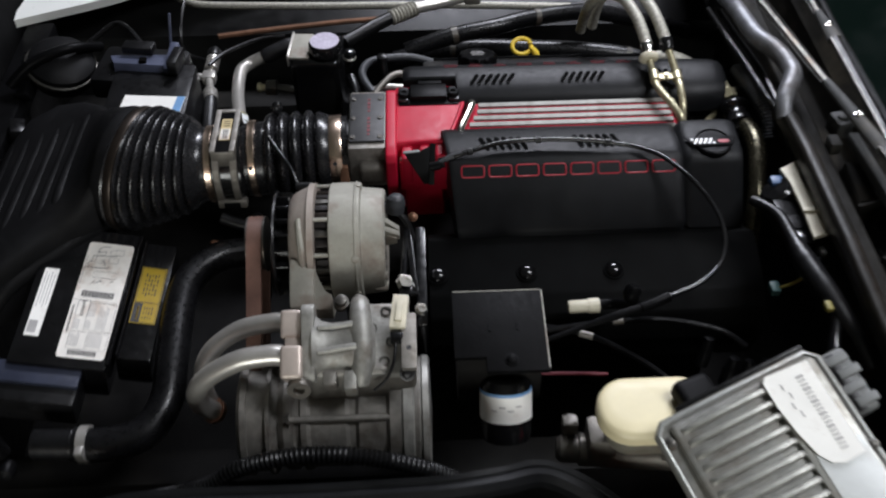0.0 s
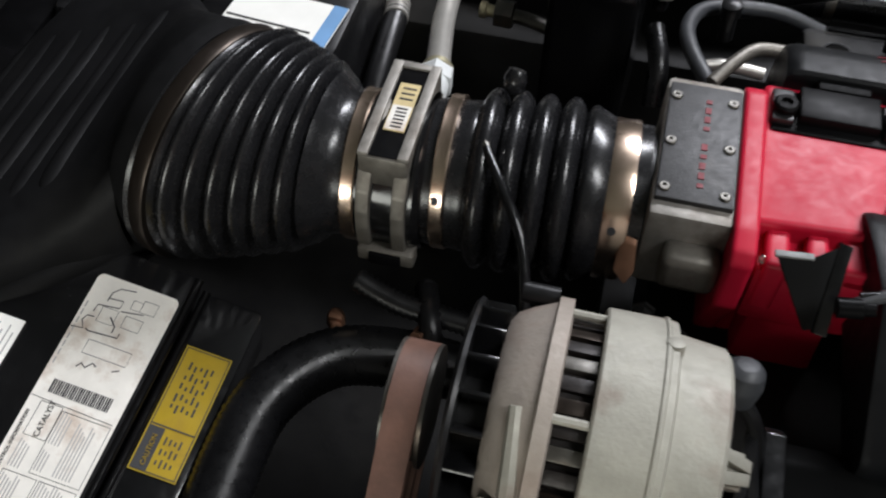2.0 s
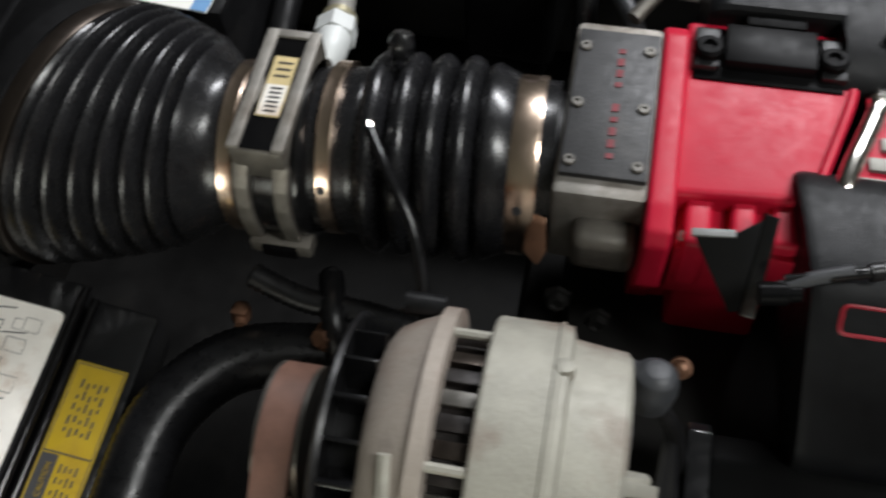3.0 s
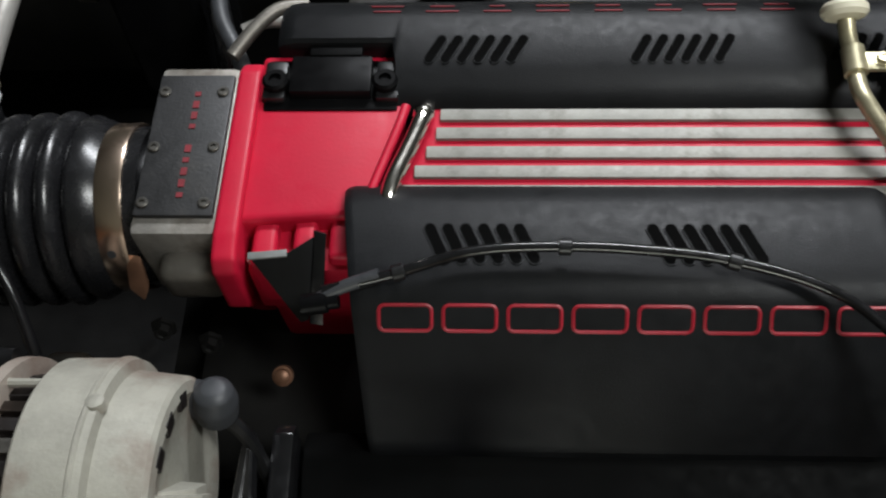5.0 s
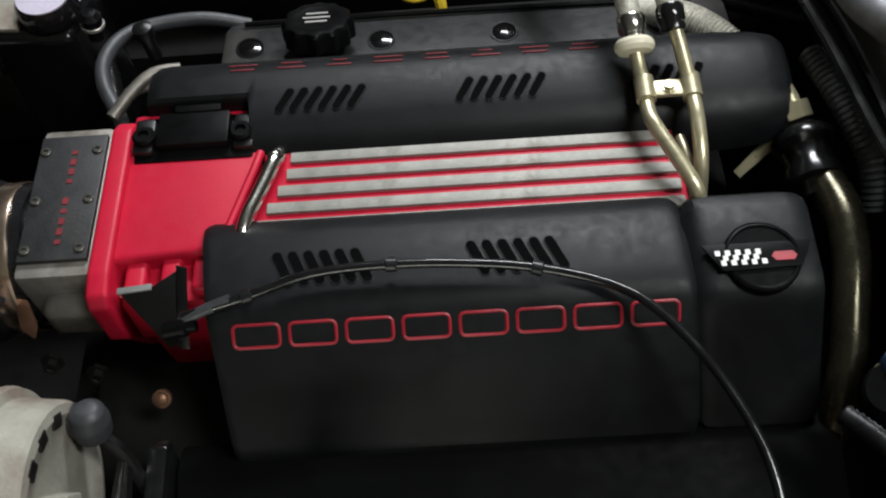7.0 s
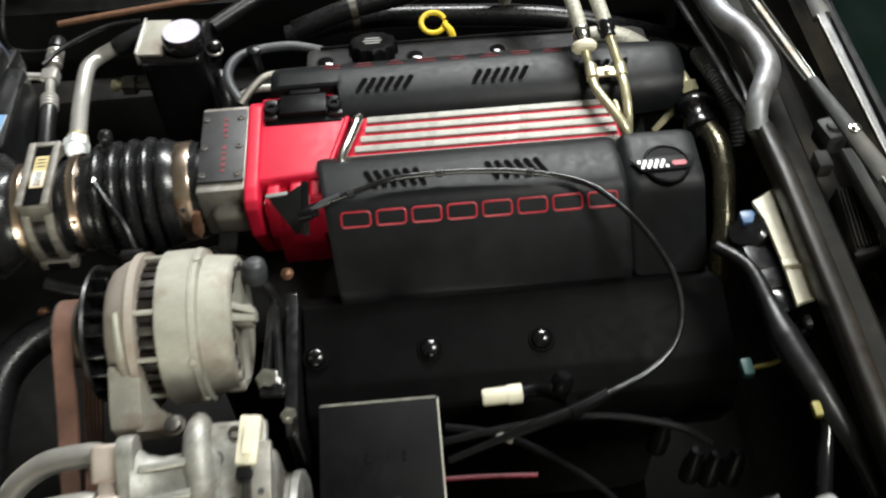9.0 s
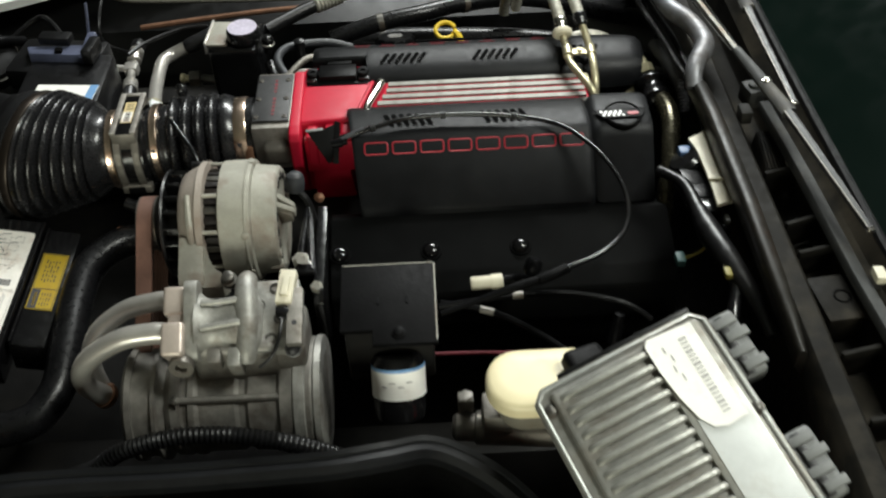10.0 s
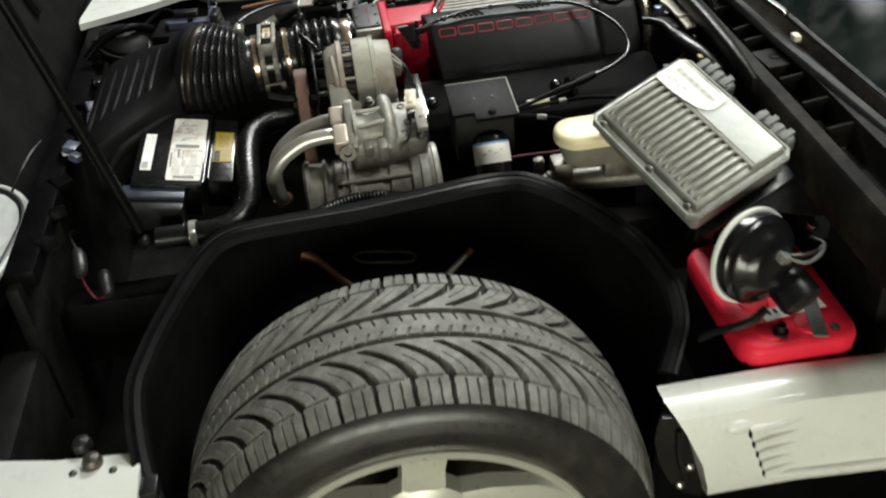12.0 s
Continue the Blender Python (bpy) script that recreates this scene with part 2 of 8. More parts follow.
M_WALL = mat("unseen_garage_wall", (0.14, 0.15, 0.14), 0.8, 0, 0.1, 2, 0.1, 80, (0.2, 0.2, 0.18), 0.2, 1.5)

# ---- mesh helpers ----


class Geo:
    """Collects shapes of one part in a bmesh."""

    def __init__(self):
        self.bm = bmesh.new()

    def turn(self, centre, angle):
        """Tilts what is collected so far about the x axis through centre."""
        bmesh.ops.rotate(self.bm, cent=Vector(centre), matrix=Matrix.Rotation(angle, 3, "X"), verts=self.bm.verts)
        return self

    def add(self, verts, faces):
        vs = [self.bm.verts.new(v) for v in verts]
        for f in faces:
            try:
                self.bm.faces.new([vs[i] for i in f])
            except ValueError:
                pass
        return self

    def box(self, c, size, bevel=0.0, rot=None, segs=2, taper=None):
        tmp = bmesh.new()
        bmesh.ops.create_cube(tmp, size=1.0)
        for v in tmp.verts:
            k = taper if (taper and v.co.z > 0) else 1.0
            v.co = Vector((v.co.x * size[0] * k, v.co.y * size[1] * k, v.co.z * size[2]))
        if bevel > 0:
            bmesh.ops.bevel(tmp, geom=tmp.edges[:], offset=bevel, segments=segs, affect="EDGES", profile=0.6)
        m = Matrix.Translation(c) @ (rot.to_4x4() if rot else Matrix.Identity(4))
        self.merge(tmp, m)
        return self

    def merge(self, tmp, m=None):
        tmp.verts.ensure_lookup_table()
        tmp.verts.index_update()
        verts = [(m @ v.co) if m else v.co.copy() for v in tmp.verts]
        faces = [[v.index for v in f.verts] for f in tmp.faces]
        tmp.free()
        self.add(verts, faces)

    def tube(self, pts, r, seg=10, steps=8, closed=False, caps=True, ridge=0.0, ridge_len=0.004):
        """A round tube through pts (smooth), r a radius or a list of radii."""
        path, rad = spline(pts, r, steps, closed)
        if ridge:
            length = sum((path[i + 1] - path[i]).length for i in range(len(path) - 1))
            n = max(8, int(length / ridge_len) * 2)
            path, rad = resample(path, rad, n)
            rad = [q + (ridge if i % 2 else -ridge) for i, q in enumerate(rad)]
        n = len(path)
        tang = [(path[min(i + 1, n - 1)] - path[max(i - 1, 0)]).normalized() for i in range(n)]
        ref = Vector((0, 0, 1)) if abs(tang[0].z) < 0.9 else Vector((1, 0, 0))
        u = (ref - tang[0] * ref.dot(tang[0])).normalized()
        verts, faces = [], []
        for i in range(n):
            u = (u - tang[i] * u.dot(tang[i])).normalized()
            w = tang[i].cross(u)
            for k in range(seg):
                a = 2 * math.pi * k / seg
                verts.append(path[i] + (u * math.cos(a) + w * math.sin(a)) * rad[i])
        for i in range(n - 1):
            for k in range(seg):
                a, b = i * seg + k, i * seg + (k + 1) % seg
                faces.append((a, b, b + seg, a + seg))
        if caps:
            faces.append(tuple(reversed(range(seg))))
            faces.append(tuple(range((n - 1) * seg, n * seg)))
        return self.add(verts, faces)

    def lathe(self, origin, axis, profile, seg=32, a0=0.0, a1=360.0, squash=None):
        """Revolves profile [(along, radius)] round the axis through origin."""
        d = Vector(axis).normalized()
        ref = Vector((0, 0, 1)) if abs(d.z) < 0.9 else Vector((0, 1, 0))
        u = (ref - d * ref.dot(d)).normalized()
        w = d.cross(u)
        o = Vector(origin)
        full = abs(a1 - a0) > 359.9
        cnt = seg if full else seg + 1
        verts, faces = [], []
        for s, r in profile:
            for k in range(cnt):
                a = radians(a0 + (a1 - a0) * k / seg)
                verts.append(o + d * s + u * (math.cos(a) * r * (squash[0] if squash else 1)) + w * (math.sin(a) * r * (squash[1] if squash else 1)))
        for i in range(len(profile) - 1):
            for k in range(seg):
                a, b = i * cnt + k, i * cnt + (k + 1) % cnt
                faces.append((a, b, b + cnt, a + cnt))
        if profile[0][1] > 1e-5 and full:
            faces.append(tuple(reversed(range(cnt))))
        if profile[-1][1] > 1e-5 and full:
            faces.append(tuple(range((len(profile) - 1) * cnt, len(profile) * cnt)))
        return self.add(verts, faces)

    def extrude(self, outline, direction, bevel=0.0, segs=2):
        """A prism: the outline (3D points, one plane) pushed along direction."""
        tmp = bmesh.new()
        n = len(outline)
        d = Vector(direction)
        a = [tmp.verts.new(Vector(p)) for p in outline]
        b = [tmp.verts.new(Vector(p) + d) for p in outline]
        tmp.faces.new(list(reversed(a)))
        tmp.faces.new(b)
        for i in range(n):
            tmp.faces.new((a[i], a[(i + 1) % n], b[(i + 1) % n], b[i]))
        bmesh.ops.recalc_face_normals(tmp, faces=tmp.faces[:])
        if bevel > 0:
            bmesh.ops.bevel(tmp, geom=tmp.edges[:], offset=bevel, segments=segs, affect="EDGES", profile=0.6)
        self.merge(tmp)
        return self

    def loft(self, rings, closed=True, caps=True):
        n = len(rings[0])
        verts = [Vector(p) for r in rings for p in r]
        faces = []
        for i in range(len(rings) - 1):
            for k in range(n if closed else n - 1):
                a, b = i * n + k, i * n + (k + 1) % n
                faces.append((a, b, b + n, a + n))
        if caps and closed:
            faces.append(tuple(reversed(range(n))))
            faces.append(tuple(range((len(rings) - 1) * n, len(rings) * n)))
        return self.add(verts, faces)


def spline(pts, r, steps, closed=False):
    p = [Vector(q) for q in pts]
    rr = list(r) if isinstance(r, (list, tuple)) else [r] * len(p)
    if len(p) == 2:
        return p, rr
    path, rad = [], []
    for i in range(len(p) - 1):
        a, b, c, d = p[max(i - 1, 0)], p[i], p[i + 1], p[min(i + 2, len(p) - 1)]
        for k in range(steps):
            t = k / steps
            path.append(0.5 * ((2 * b) + (c - a) * t + (2 * a - 5 * b + 4 * c - d) * t * t + (3 * b - a - 3 * c + d) * t ** 3))
            rad.append(rr[i] + (rr[i + 1] - rr[i]) * t)
    path.append(p[-1])
    rad.append(rr[-1])
    return path, rad


def resample(path, rad, n):
    acc = [0.0]
    for i in range(len(path) - 1):
        acc.append(acc[-1] + (path[i + 1] - path[i]).length)
    out, outr, j = [], [], 0
    for k in range(n):
        s = acc[-1] * k / (n - 1)
        while j < len(path) - 2 and acc[j + 1] < s:
            j += 1
        t = (s - acc[j]) / max(1e-9, acc[j + 1] - acc[j])
        out.append(path[j].lerp(path[j + 1], min(1, t)))
        outr.append(rad[j] + (rad[j + 1] - rad[j]) * min(1, t))
    return out, outr


def mesh_of(name, geo, material, angle=38):
    bmesh.ops.recalc_face_normals(geo.bm, faces=geo.bm.faces[:])
    me = bpy.data.meshes.new(name)
    geo.bm.to_mesh(me)
    geo.bm.free()
    me.materials.append(material)
    me.shade_smooth()
    me.set_sharp_from_angle(angle=radians(angle))
    n = len(me.vertices)
    co = np.empty(n * 3)
    me.vertices.foreach_get("co", co)
    co = co.reshape(-1, 3)
    c = (co.min(0) + co.max(0)) / 2
    me.transform(Matrix.Translation(-Vector(c)))
    return me, Vector(c)


def thing(name, base, label, category, group="", kind=""):
    ob = new(name)
    ob.empty_display_size = 0.02
    ob.location = base
    return tagged(ob, label, category, group, kind)


def root_of(ob):
    p = Vector((0, 0, 0))
    while ob:
        p = p + ob.location
        ob = ob.parent
    return p


def part(name, geo, material, parent, label="", angle=38):
    me, c = mesh_of(name, geo, material, angle)
    ob = new(name, me)
    ob.parent = parent
    ob.location = c - root_of(parent)
    if label:
        tagged(ob, label)
    return ob


def single(name, geo, material, label, category, group="", kind="", angle=38):
    me, c = mesh_of(name, geo, material, angle)
    ob = new(name, me)
    ob.location = c
    return tagged(ob, label, category, group, kind)


def frame_of(o, u, v):
    """A turn whose x runs along u and whose y lies towards v."""
    x = Vector(u).normalized()
    z = x.cross(Vector(v)).normalized()
    y = z.cross(x)
    return Matrix((x, y, z)).transposed()


def dome_bolt(parent, p, axis, r, h, material, name="bolt", label=""):
    g = Geo()
    g.lathe(p, axis, [(-0.002, r * 1.3), (h * 0.25, r * 1.3), (h * 0.3, r), (h * 0.7, r * 0.92), (h * 0.95, r * 0.55), (h, 0.0)], 14)
    return part(name, g, material, parent, label)


def hex_bolt(parent, p, axis, r, h, material, name="bolt"):
    g = Geo()
    g.lathe(p, axis, [(-0.001, r * 1.45), (h * 0.25, r * 1.45), (h * 0.26, r), (h, r * 0.97), (h, r * 0.6), (h * 0.8, r * 0.55), (h * 0.8, 0)], 6)
    return tagged(part(name, g, material, parent), kind="stuff")


# ---- garage and car shell ----
g = Geo().box((0.3, 0.8, -0.012), (9, 9, 0.1))
single("floor", g, M_FLOOR, "worn brown concrete garage floor", "floor", kind="structure")
# added walls and ceiling, never in view, that set bounce and reflections
for nm, c, s in (("wall_north", (0.3, 5.2, 1.4), (9, 0.2, 2.8)), ("wall_south", (0.3, -3.6, 1.4), (9, 0.2, 2.8)), ("wall_east", (4.7, 0.8, 1.4), (0.2, 8.6, 2.8)), ("wall_west", (-4.1, 0.8, 1.4), (0.2, 8.6, 2.8))):
    single(nm, Geo().box(c, s), M_BROWNWALL if nm == "wall_south" else M_WALL, "unseen garage wall for bounce and reflections", "wall", kind="structure")
single("ceiling", Geo().box((0.3, 0.8, 2.85), (9, 9, 0.1)), M_WALL, "unseen garage ceiling for bounce and reflections", "ceiling", kind="structure")


def engine_tub():
    """The dark shell of the bay: rails, far inner fender, bulkhead, cross member and lower tray."""
    t = thing("engine_bay", (0.0, 1.0, 0.16), "black painted engine bay shell with rails and bulkhead", "engine bay")
    part("lower_tray", Geo().box((0.02, 1.02, 0.2), (1.25, 1.62, 0.02), 0.004), M_CHASSIS, t)
    part("bulkhead", Geo().box((0.585, 1.02, 0.42), (0.03, 1.5, 0.5), 0.008), M_CHASSIS, t)
    part("front_cross_member", Geo().box((-0.6, 1.0, 0.34), (0.06, 1.5, 0.28), 0.015), M_CHASSIS, t)
    g = Geo()
    g.box((0.0, 0.645, 0.42), (1.1, 0.05, 0.12), 0.01)
    part("frame_rail", g, M_CHASSIS, t)
    g = Geo()
    g.box((0.0, 1.36, 0.42), (1.1, 0.05, 0.12), 0.01)
    part("frame_rail", g, M_CHASSIS, t)
    # far inner fender: a sheet that rises to the far seal lip
    rings = []
    for x in np.linspace(-0.62, 0.62, 13):
        bulge = 0.05 * math.exp(-((x + 0.05) / 0.25) ** 2)
        rings.append([(x, 1.40, 0.22), (x, 1.42, 0.40), (x, 1.46 - bulge, 0.54 + bulge * 0.6), (x, 1.60, 0.60 + bulge * 0.5), (x, 1.80, 0.60), (x, 1.80, 0.57), (x, 1.50, 0.52), (x, 1.43, 0.22)])
    part("inner_fender", Geo().loft(rings), M_WELL, t)
    return t


engine_tub()

# far side seal lip and pale wing edge
g = Geo()
g.tube([(-0.352, 1.462, 0.616), (-0.328, 1.438, 0.619), (-0.295, 1.425, 0.620), (-0.20, 1.418, 0.620), (-0.10, 1.414, 0.619), (0.1, 1.410, 0.617), (0.3, 1.405, 0.610)], 0.0062, 12)
single("weatherstrip", g, M_BRAID, "pale grey rubber seal along the far inner fender", "weatherstrip")
g = Geo()
rings = []
for x in np.linspace(-0.60, 0.10, 15):
    y = float(np.interp(x, (-0.60, -0.55, -0.50, -0.44, -0.38, 0.10), (1.394, 1.416, 1.437, 1.466, 1.505, 1.505)))
    z = float(np.interp(x, (-0.60, -0.40, -0.30, 0.10), (0.622, 0.620, 0.612, 0.606)))
    rings.append([(x, y, z), (x, y + 0.02, z + 0.004), (x, 1.75, 0.585), (x, 1.90, 0.42), (x, 1.90, 0.40), (x, 1.74, 0.565), (x, y, z - 0.014)])
g.loft(rings)
single("fender", g, M_WHITEPAINT, "pale painted edge of the far wing", "fender")


# ---- wheel and wheel well ----
WC = Vector((-0.052, 0.258, 0.346))  # middle of the tread
WR, WW = 0.308, 0.234
STEER = pose(WC.x, WC.y, WC.z, 0, 0, -1.0)


def tread_height(s, v):
    """Depth below the tread surface at s metres round the tyre and v across (-1 to 1)."""
    side = 1 if v > 0 else -1
    a = abs(v)
    edge = 0.150
    d = 0.0
    if abs(a - 0.185) < 0.032:
        return 0.007
    if a < edge:
        ph = (s / 0.0165 + (0.5 if v > 0 else 0.0)) % 1.0
        if 0.05 < a < 0.15 and abs(ph - 0.5 - (a - 0.1) * 2.5) < 0.09:
            return 0.0025
        return 0.0
    w = (a - 0.217) / (1 - 0.217)
    if w < 0:
        return 0.007
    run = 0.066 * (1 - (1 - min(1.0, w / 0.62)) ** 1.6) + 0.006 * max(0.0, w - 0.62)
    pitch = 2 * math.pi * WR / 43
    q = ((s + run + (pitch * 0.5 if side > 0 else 0.0)) / pitch) % 1.0
    half = 0.135 if w < 0.62 else 0.06
    if w > 0.06 and min(q, 1 - q) < half:
        d = 0.0130 if w < 0.94 else 0.007
    if w > 0.6 and abs(w - 0.63) < 0.02 and 0.2 < q < 0.95:
        d = max(d, 0.002)
    if w > 0.66 and d == 0:
        for k in (0.33, 0.64):
            if abs(q - k) < 0.026:
                d = 0.004
    if w < 0.6 and d == 0 and abs(q - 0.55) < 0.018 and w > 0.25:
        d = 0.002
    return d


def build_wheel():
    t = thing("wheel", (WC.x, WC.y, 0.0), "front wheel with a directional tread tyre and pale silver rim", "wheel")
    # tread as a relief on the drum; finest over the upper, seen part
    na, nv = 1760, 120
    vs = np.linspace(-1, 1, nv)
    verts, faces = [], []
    for i in range(na):
        a = 2 * math.pi * i / na
        ca, sa = math.cos(a), math.sin(a)
        s = a * WR
        for v in vs:
            crown = 0.018 * abs(v) ** 3.0
            r = WR - crown - tread_height(s, float(v))
            verts.append((r * ca, v * WW / 2, r * sa))
    for i in range(na):
        j = (i + 1) % na
        for k in range(nv - 1):
            faces.append((i * nv + k, j * nv + k, j * nv + k + 1, i * nv + k + 1))
    me = bpy.data.meshes.new("tread")
    me.from_pydata(verts, [], faces)
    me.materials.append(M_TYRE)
    me.shade_smooth()
    me.set_sharp_from_angle(angle=radians(30))
    tyre = thing("tyre", (0, 0, 0), "black directional tyre with a dusty tread", "")
    del tyre["label"]
    tyre.parent, tyre.location = t, (0, 0, 0)
    ob = new("tread", me)
    ob.parent = tyre
    ob.matrix_basis = Matrix.Translation((0, 0, WC.z)) @ pose(0, 0, 0, 0, 0, -1.0)
    rot = STEER

    def turned(geo):
        for v in geo.bm.verts:
            v.co = rot @ v.co
        return geo

    h = WW / 2
    for sgn in (-1, 1):
        g = Geo()
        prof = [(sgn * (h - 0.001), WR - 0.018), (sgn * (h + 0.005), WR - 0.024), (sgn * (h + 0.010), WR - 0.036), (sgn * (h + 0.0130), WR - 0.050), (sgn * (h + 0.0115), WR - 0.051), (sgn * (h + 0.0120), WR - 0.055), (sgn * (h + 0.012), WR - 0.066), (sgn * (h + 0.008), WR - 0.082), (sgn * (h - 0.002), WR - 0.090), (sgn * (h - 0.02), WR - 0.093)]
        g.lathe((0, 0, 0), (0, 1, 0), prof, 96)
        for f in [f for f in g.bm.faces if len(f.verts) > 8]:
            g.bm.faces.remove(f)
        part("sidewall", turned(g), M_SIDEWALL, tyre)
    rim = Geo()
    y0 = -h - 0.001
    rim.lathe((0, 0, 0), (0, 1, 0), [(y0 + 0.004, 0.219), (y0 - 0.005, 0.218), (y0 - 0.009, 0.214), (y0 - 0.006, 0.208), (y0 + 0.002, 0.204), (y0 + 0.020, 0.200), (y0 + 0.020, 0.206)], 96)
    for f in [f for f in rim.bm.faces if len(f.verts) > 8]:
        rim.bm.faces.remove(f)
    part("rim", turned(rim), M_RIM, t, "pale silver alloy rim")
    # inner barrel: its dark colour stands for the shade deep in the wheel
    g = Geo().lathe((0, 0, 0), (0, 1, 0), [(y0 + 0.019, 0.201), (y0 + 0.04, 0.197), (y0 + 0.10, 0.190), (h, 0.190), (h, 0.219)], 96)
    for f in [f for f in g.bm.faces if len(f.verts) > 8]:
        g.bm.faces.remove(f)
    part("barrel", turned(g), M_DARKSTEEL, t, "inner barrel, dark steel for the shade inside the wheel")
    for k in range(5):
        a = radians(90 - 4.5 + 72 * k)
        g = Geo()
        u, w = Vector((math.cos(a), 0, math.sin(a))), Vector((-math.sin(a), 0, math.cos(a)))
        rings = []
        for r, wd, yy, th in ((0.045, 0.032, -0.045, 0.03), (0.10, 0.030, -0.052, 0.028), (0.16, 0.032, -0.072, 0.024), (0.192, 0.041, -0.100, 0.02), (0.208, 0.056, -0.116, 0.014)):
            c = u * r
            rings.append([c + w * wd + Vector((0, yy + th, 0)), c + w * wd * 0.92 + Vector((0, yy + 0.004, 0)), c + w * wd * 0.6 + Vector((0, yy, 0)), c - w * wd * 0.6 + Vector((0, yy, 0)), c - w * wd * 0.92 + Vector((0, yy + 0.004, 0)), c - w * wd + Vector((0, yy + th, 0))])
        g.loft(rings)
        part("spoke", turned(g), M_RIM, t)
    g = Geo().lathe((0, -0.02, 0), (0, -1, 0), [(0, 0.07), (0.025, 0.068), (0.035, 0.05), (0.04, 0.03), (0.042, 0)], 32)
    part("hub", turned(g), M_RIM, t)
    g = Geo().lathe((0, 0.02, 0), (0, 1, 0), [(0, 0.15), (0.026, 0.15), (0.026, 0.08), (0.05, 0.08)], 48)
    part("brake_disc", turned(g), M_DARKSTEEL, t)
    return t


build_wheel()

LIP = [(-0.372, 0.195, 0.46), (-0.391, 0.263, 0.505), (-0.394, 0.330, 0.549), (-0.377, 0.374, 0.573), (-0.345, 0.422, 0.602), (-0.299, 0.470, 0.638), (-0.256, 0.486, 0.661), (-0.181, 0.489, 0.666), (-0.091, 0.486, 0.670), (-0.008, 0.483, 0.678), (0.067, 0.481, 0.686), (0.119, 0.491, 0.681), (0.158, 0.505, 0.666), (0.202, 0.492, 0.648), (0.237, 0.468, 0.632), (0.267, 0.430, 0.621), (0.292, 0.382, 0.612), (0.309, 0.328, 0.592), (0.309, 0.290, 0.566), (0.293, 0.258, 0.556), (0.272, 0.224, 0.540)]


def wheel_well():
    t = thing("wheel_house", (-0.05, 0.5, 0.3), "black plastic wheel house liner with a rolled sealing lip", "wheel house")
    path, _ = spline(LIP, 0.01, 6)
    # rolled lip: a flat-topped strip with an inner bead
    rings = []
    n = len(path)
    mid = Vector((-0.05, 0.20, 0.45))
    for i in range(n):
        tang = (path[min(i + 1, n - 1)] - path[max(i - 1, 0)]).normalized()
        out = (path[i] - mid)
        out = (out - tang * out.dot(tang)).normalized()
        upv = Vector((0, -0.35, 0.9))
        upv = (upv - tang * upv.dot(tang)).normalized()
        side = upv.cross(tang).normalized()
        if side.dot(out) < 0:
            side = -side
        prof = [(0.004, -0.012), (0.007, -0.003), (0.013, 0.0), (0.0185, -0.0025), (0.0195, -0.0005), (0.0235, 0.0), (0.0245, -0.008), (0.018, -0.014), (0.010, -0.016)]
        rings.append([path[i] + side * (a - 0.013) * 1.25 + upv * b for a, b in prof])
    part("lip", Geo().loft(rings), M_PLASTIC, t)
    # liner wall: from the lip down behind the tyre
    rows = [[p + Vector((0, 0, -0.008)) for p in path]]
    for d, inn, yy in ((0.03, 0.97, 0.012), (0.10, 0.955, 0.028), (0.2, 0.95, 0.070), (0.34, 0.95, 0.085)):
        rows.append([Vector((-0.05 + (p.x + 0.05) * inn, p.y + yy * max(0.0, min(1.0, (p.y - 0.25) / 0.25)), p.z - d)) for p in path])
    back = [[q + Vector(((q.x + 0.05) * 0.03, 0.006, 0)) for q in row] for row in rows]
    g = Geo().loft(rows, closed=False, caps=False)
    g.loft(back, closed=False, caps=False)
    part("liner", g, M_WELL, t)
    return t


wheel_well()


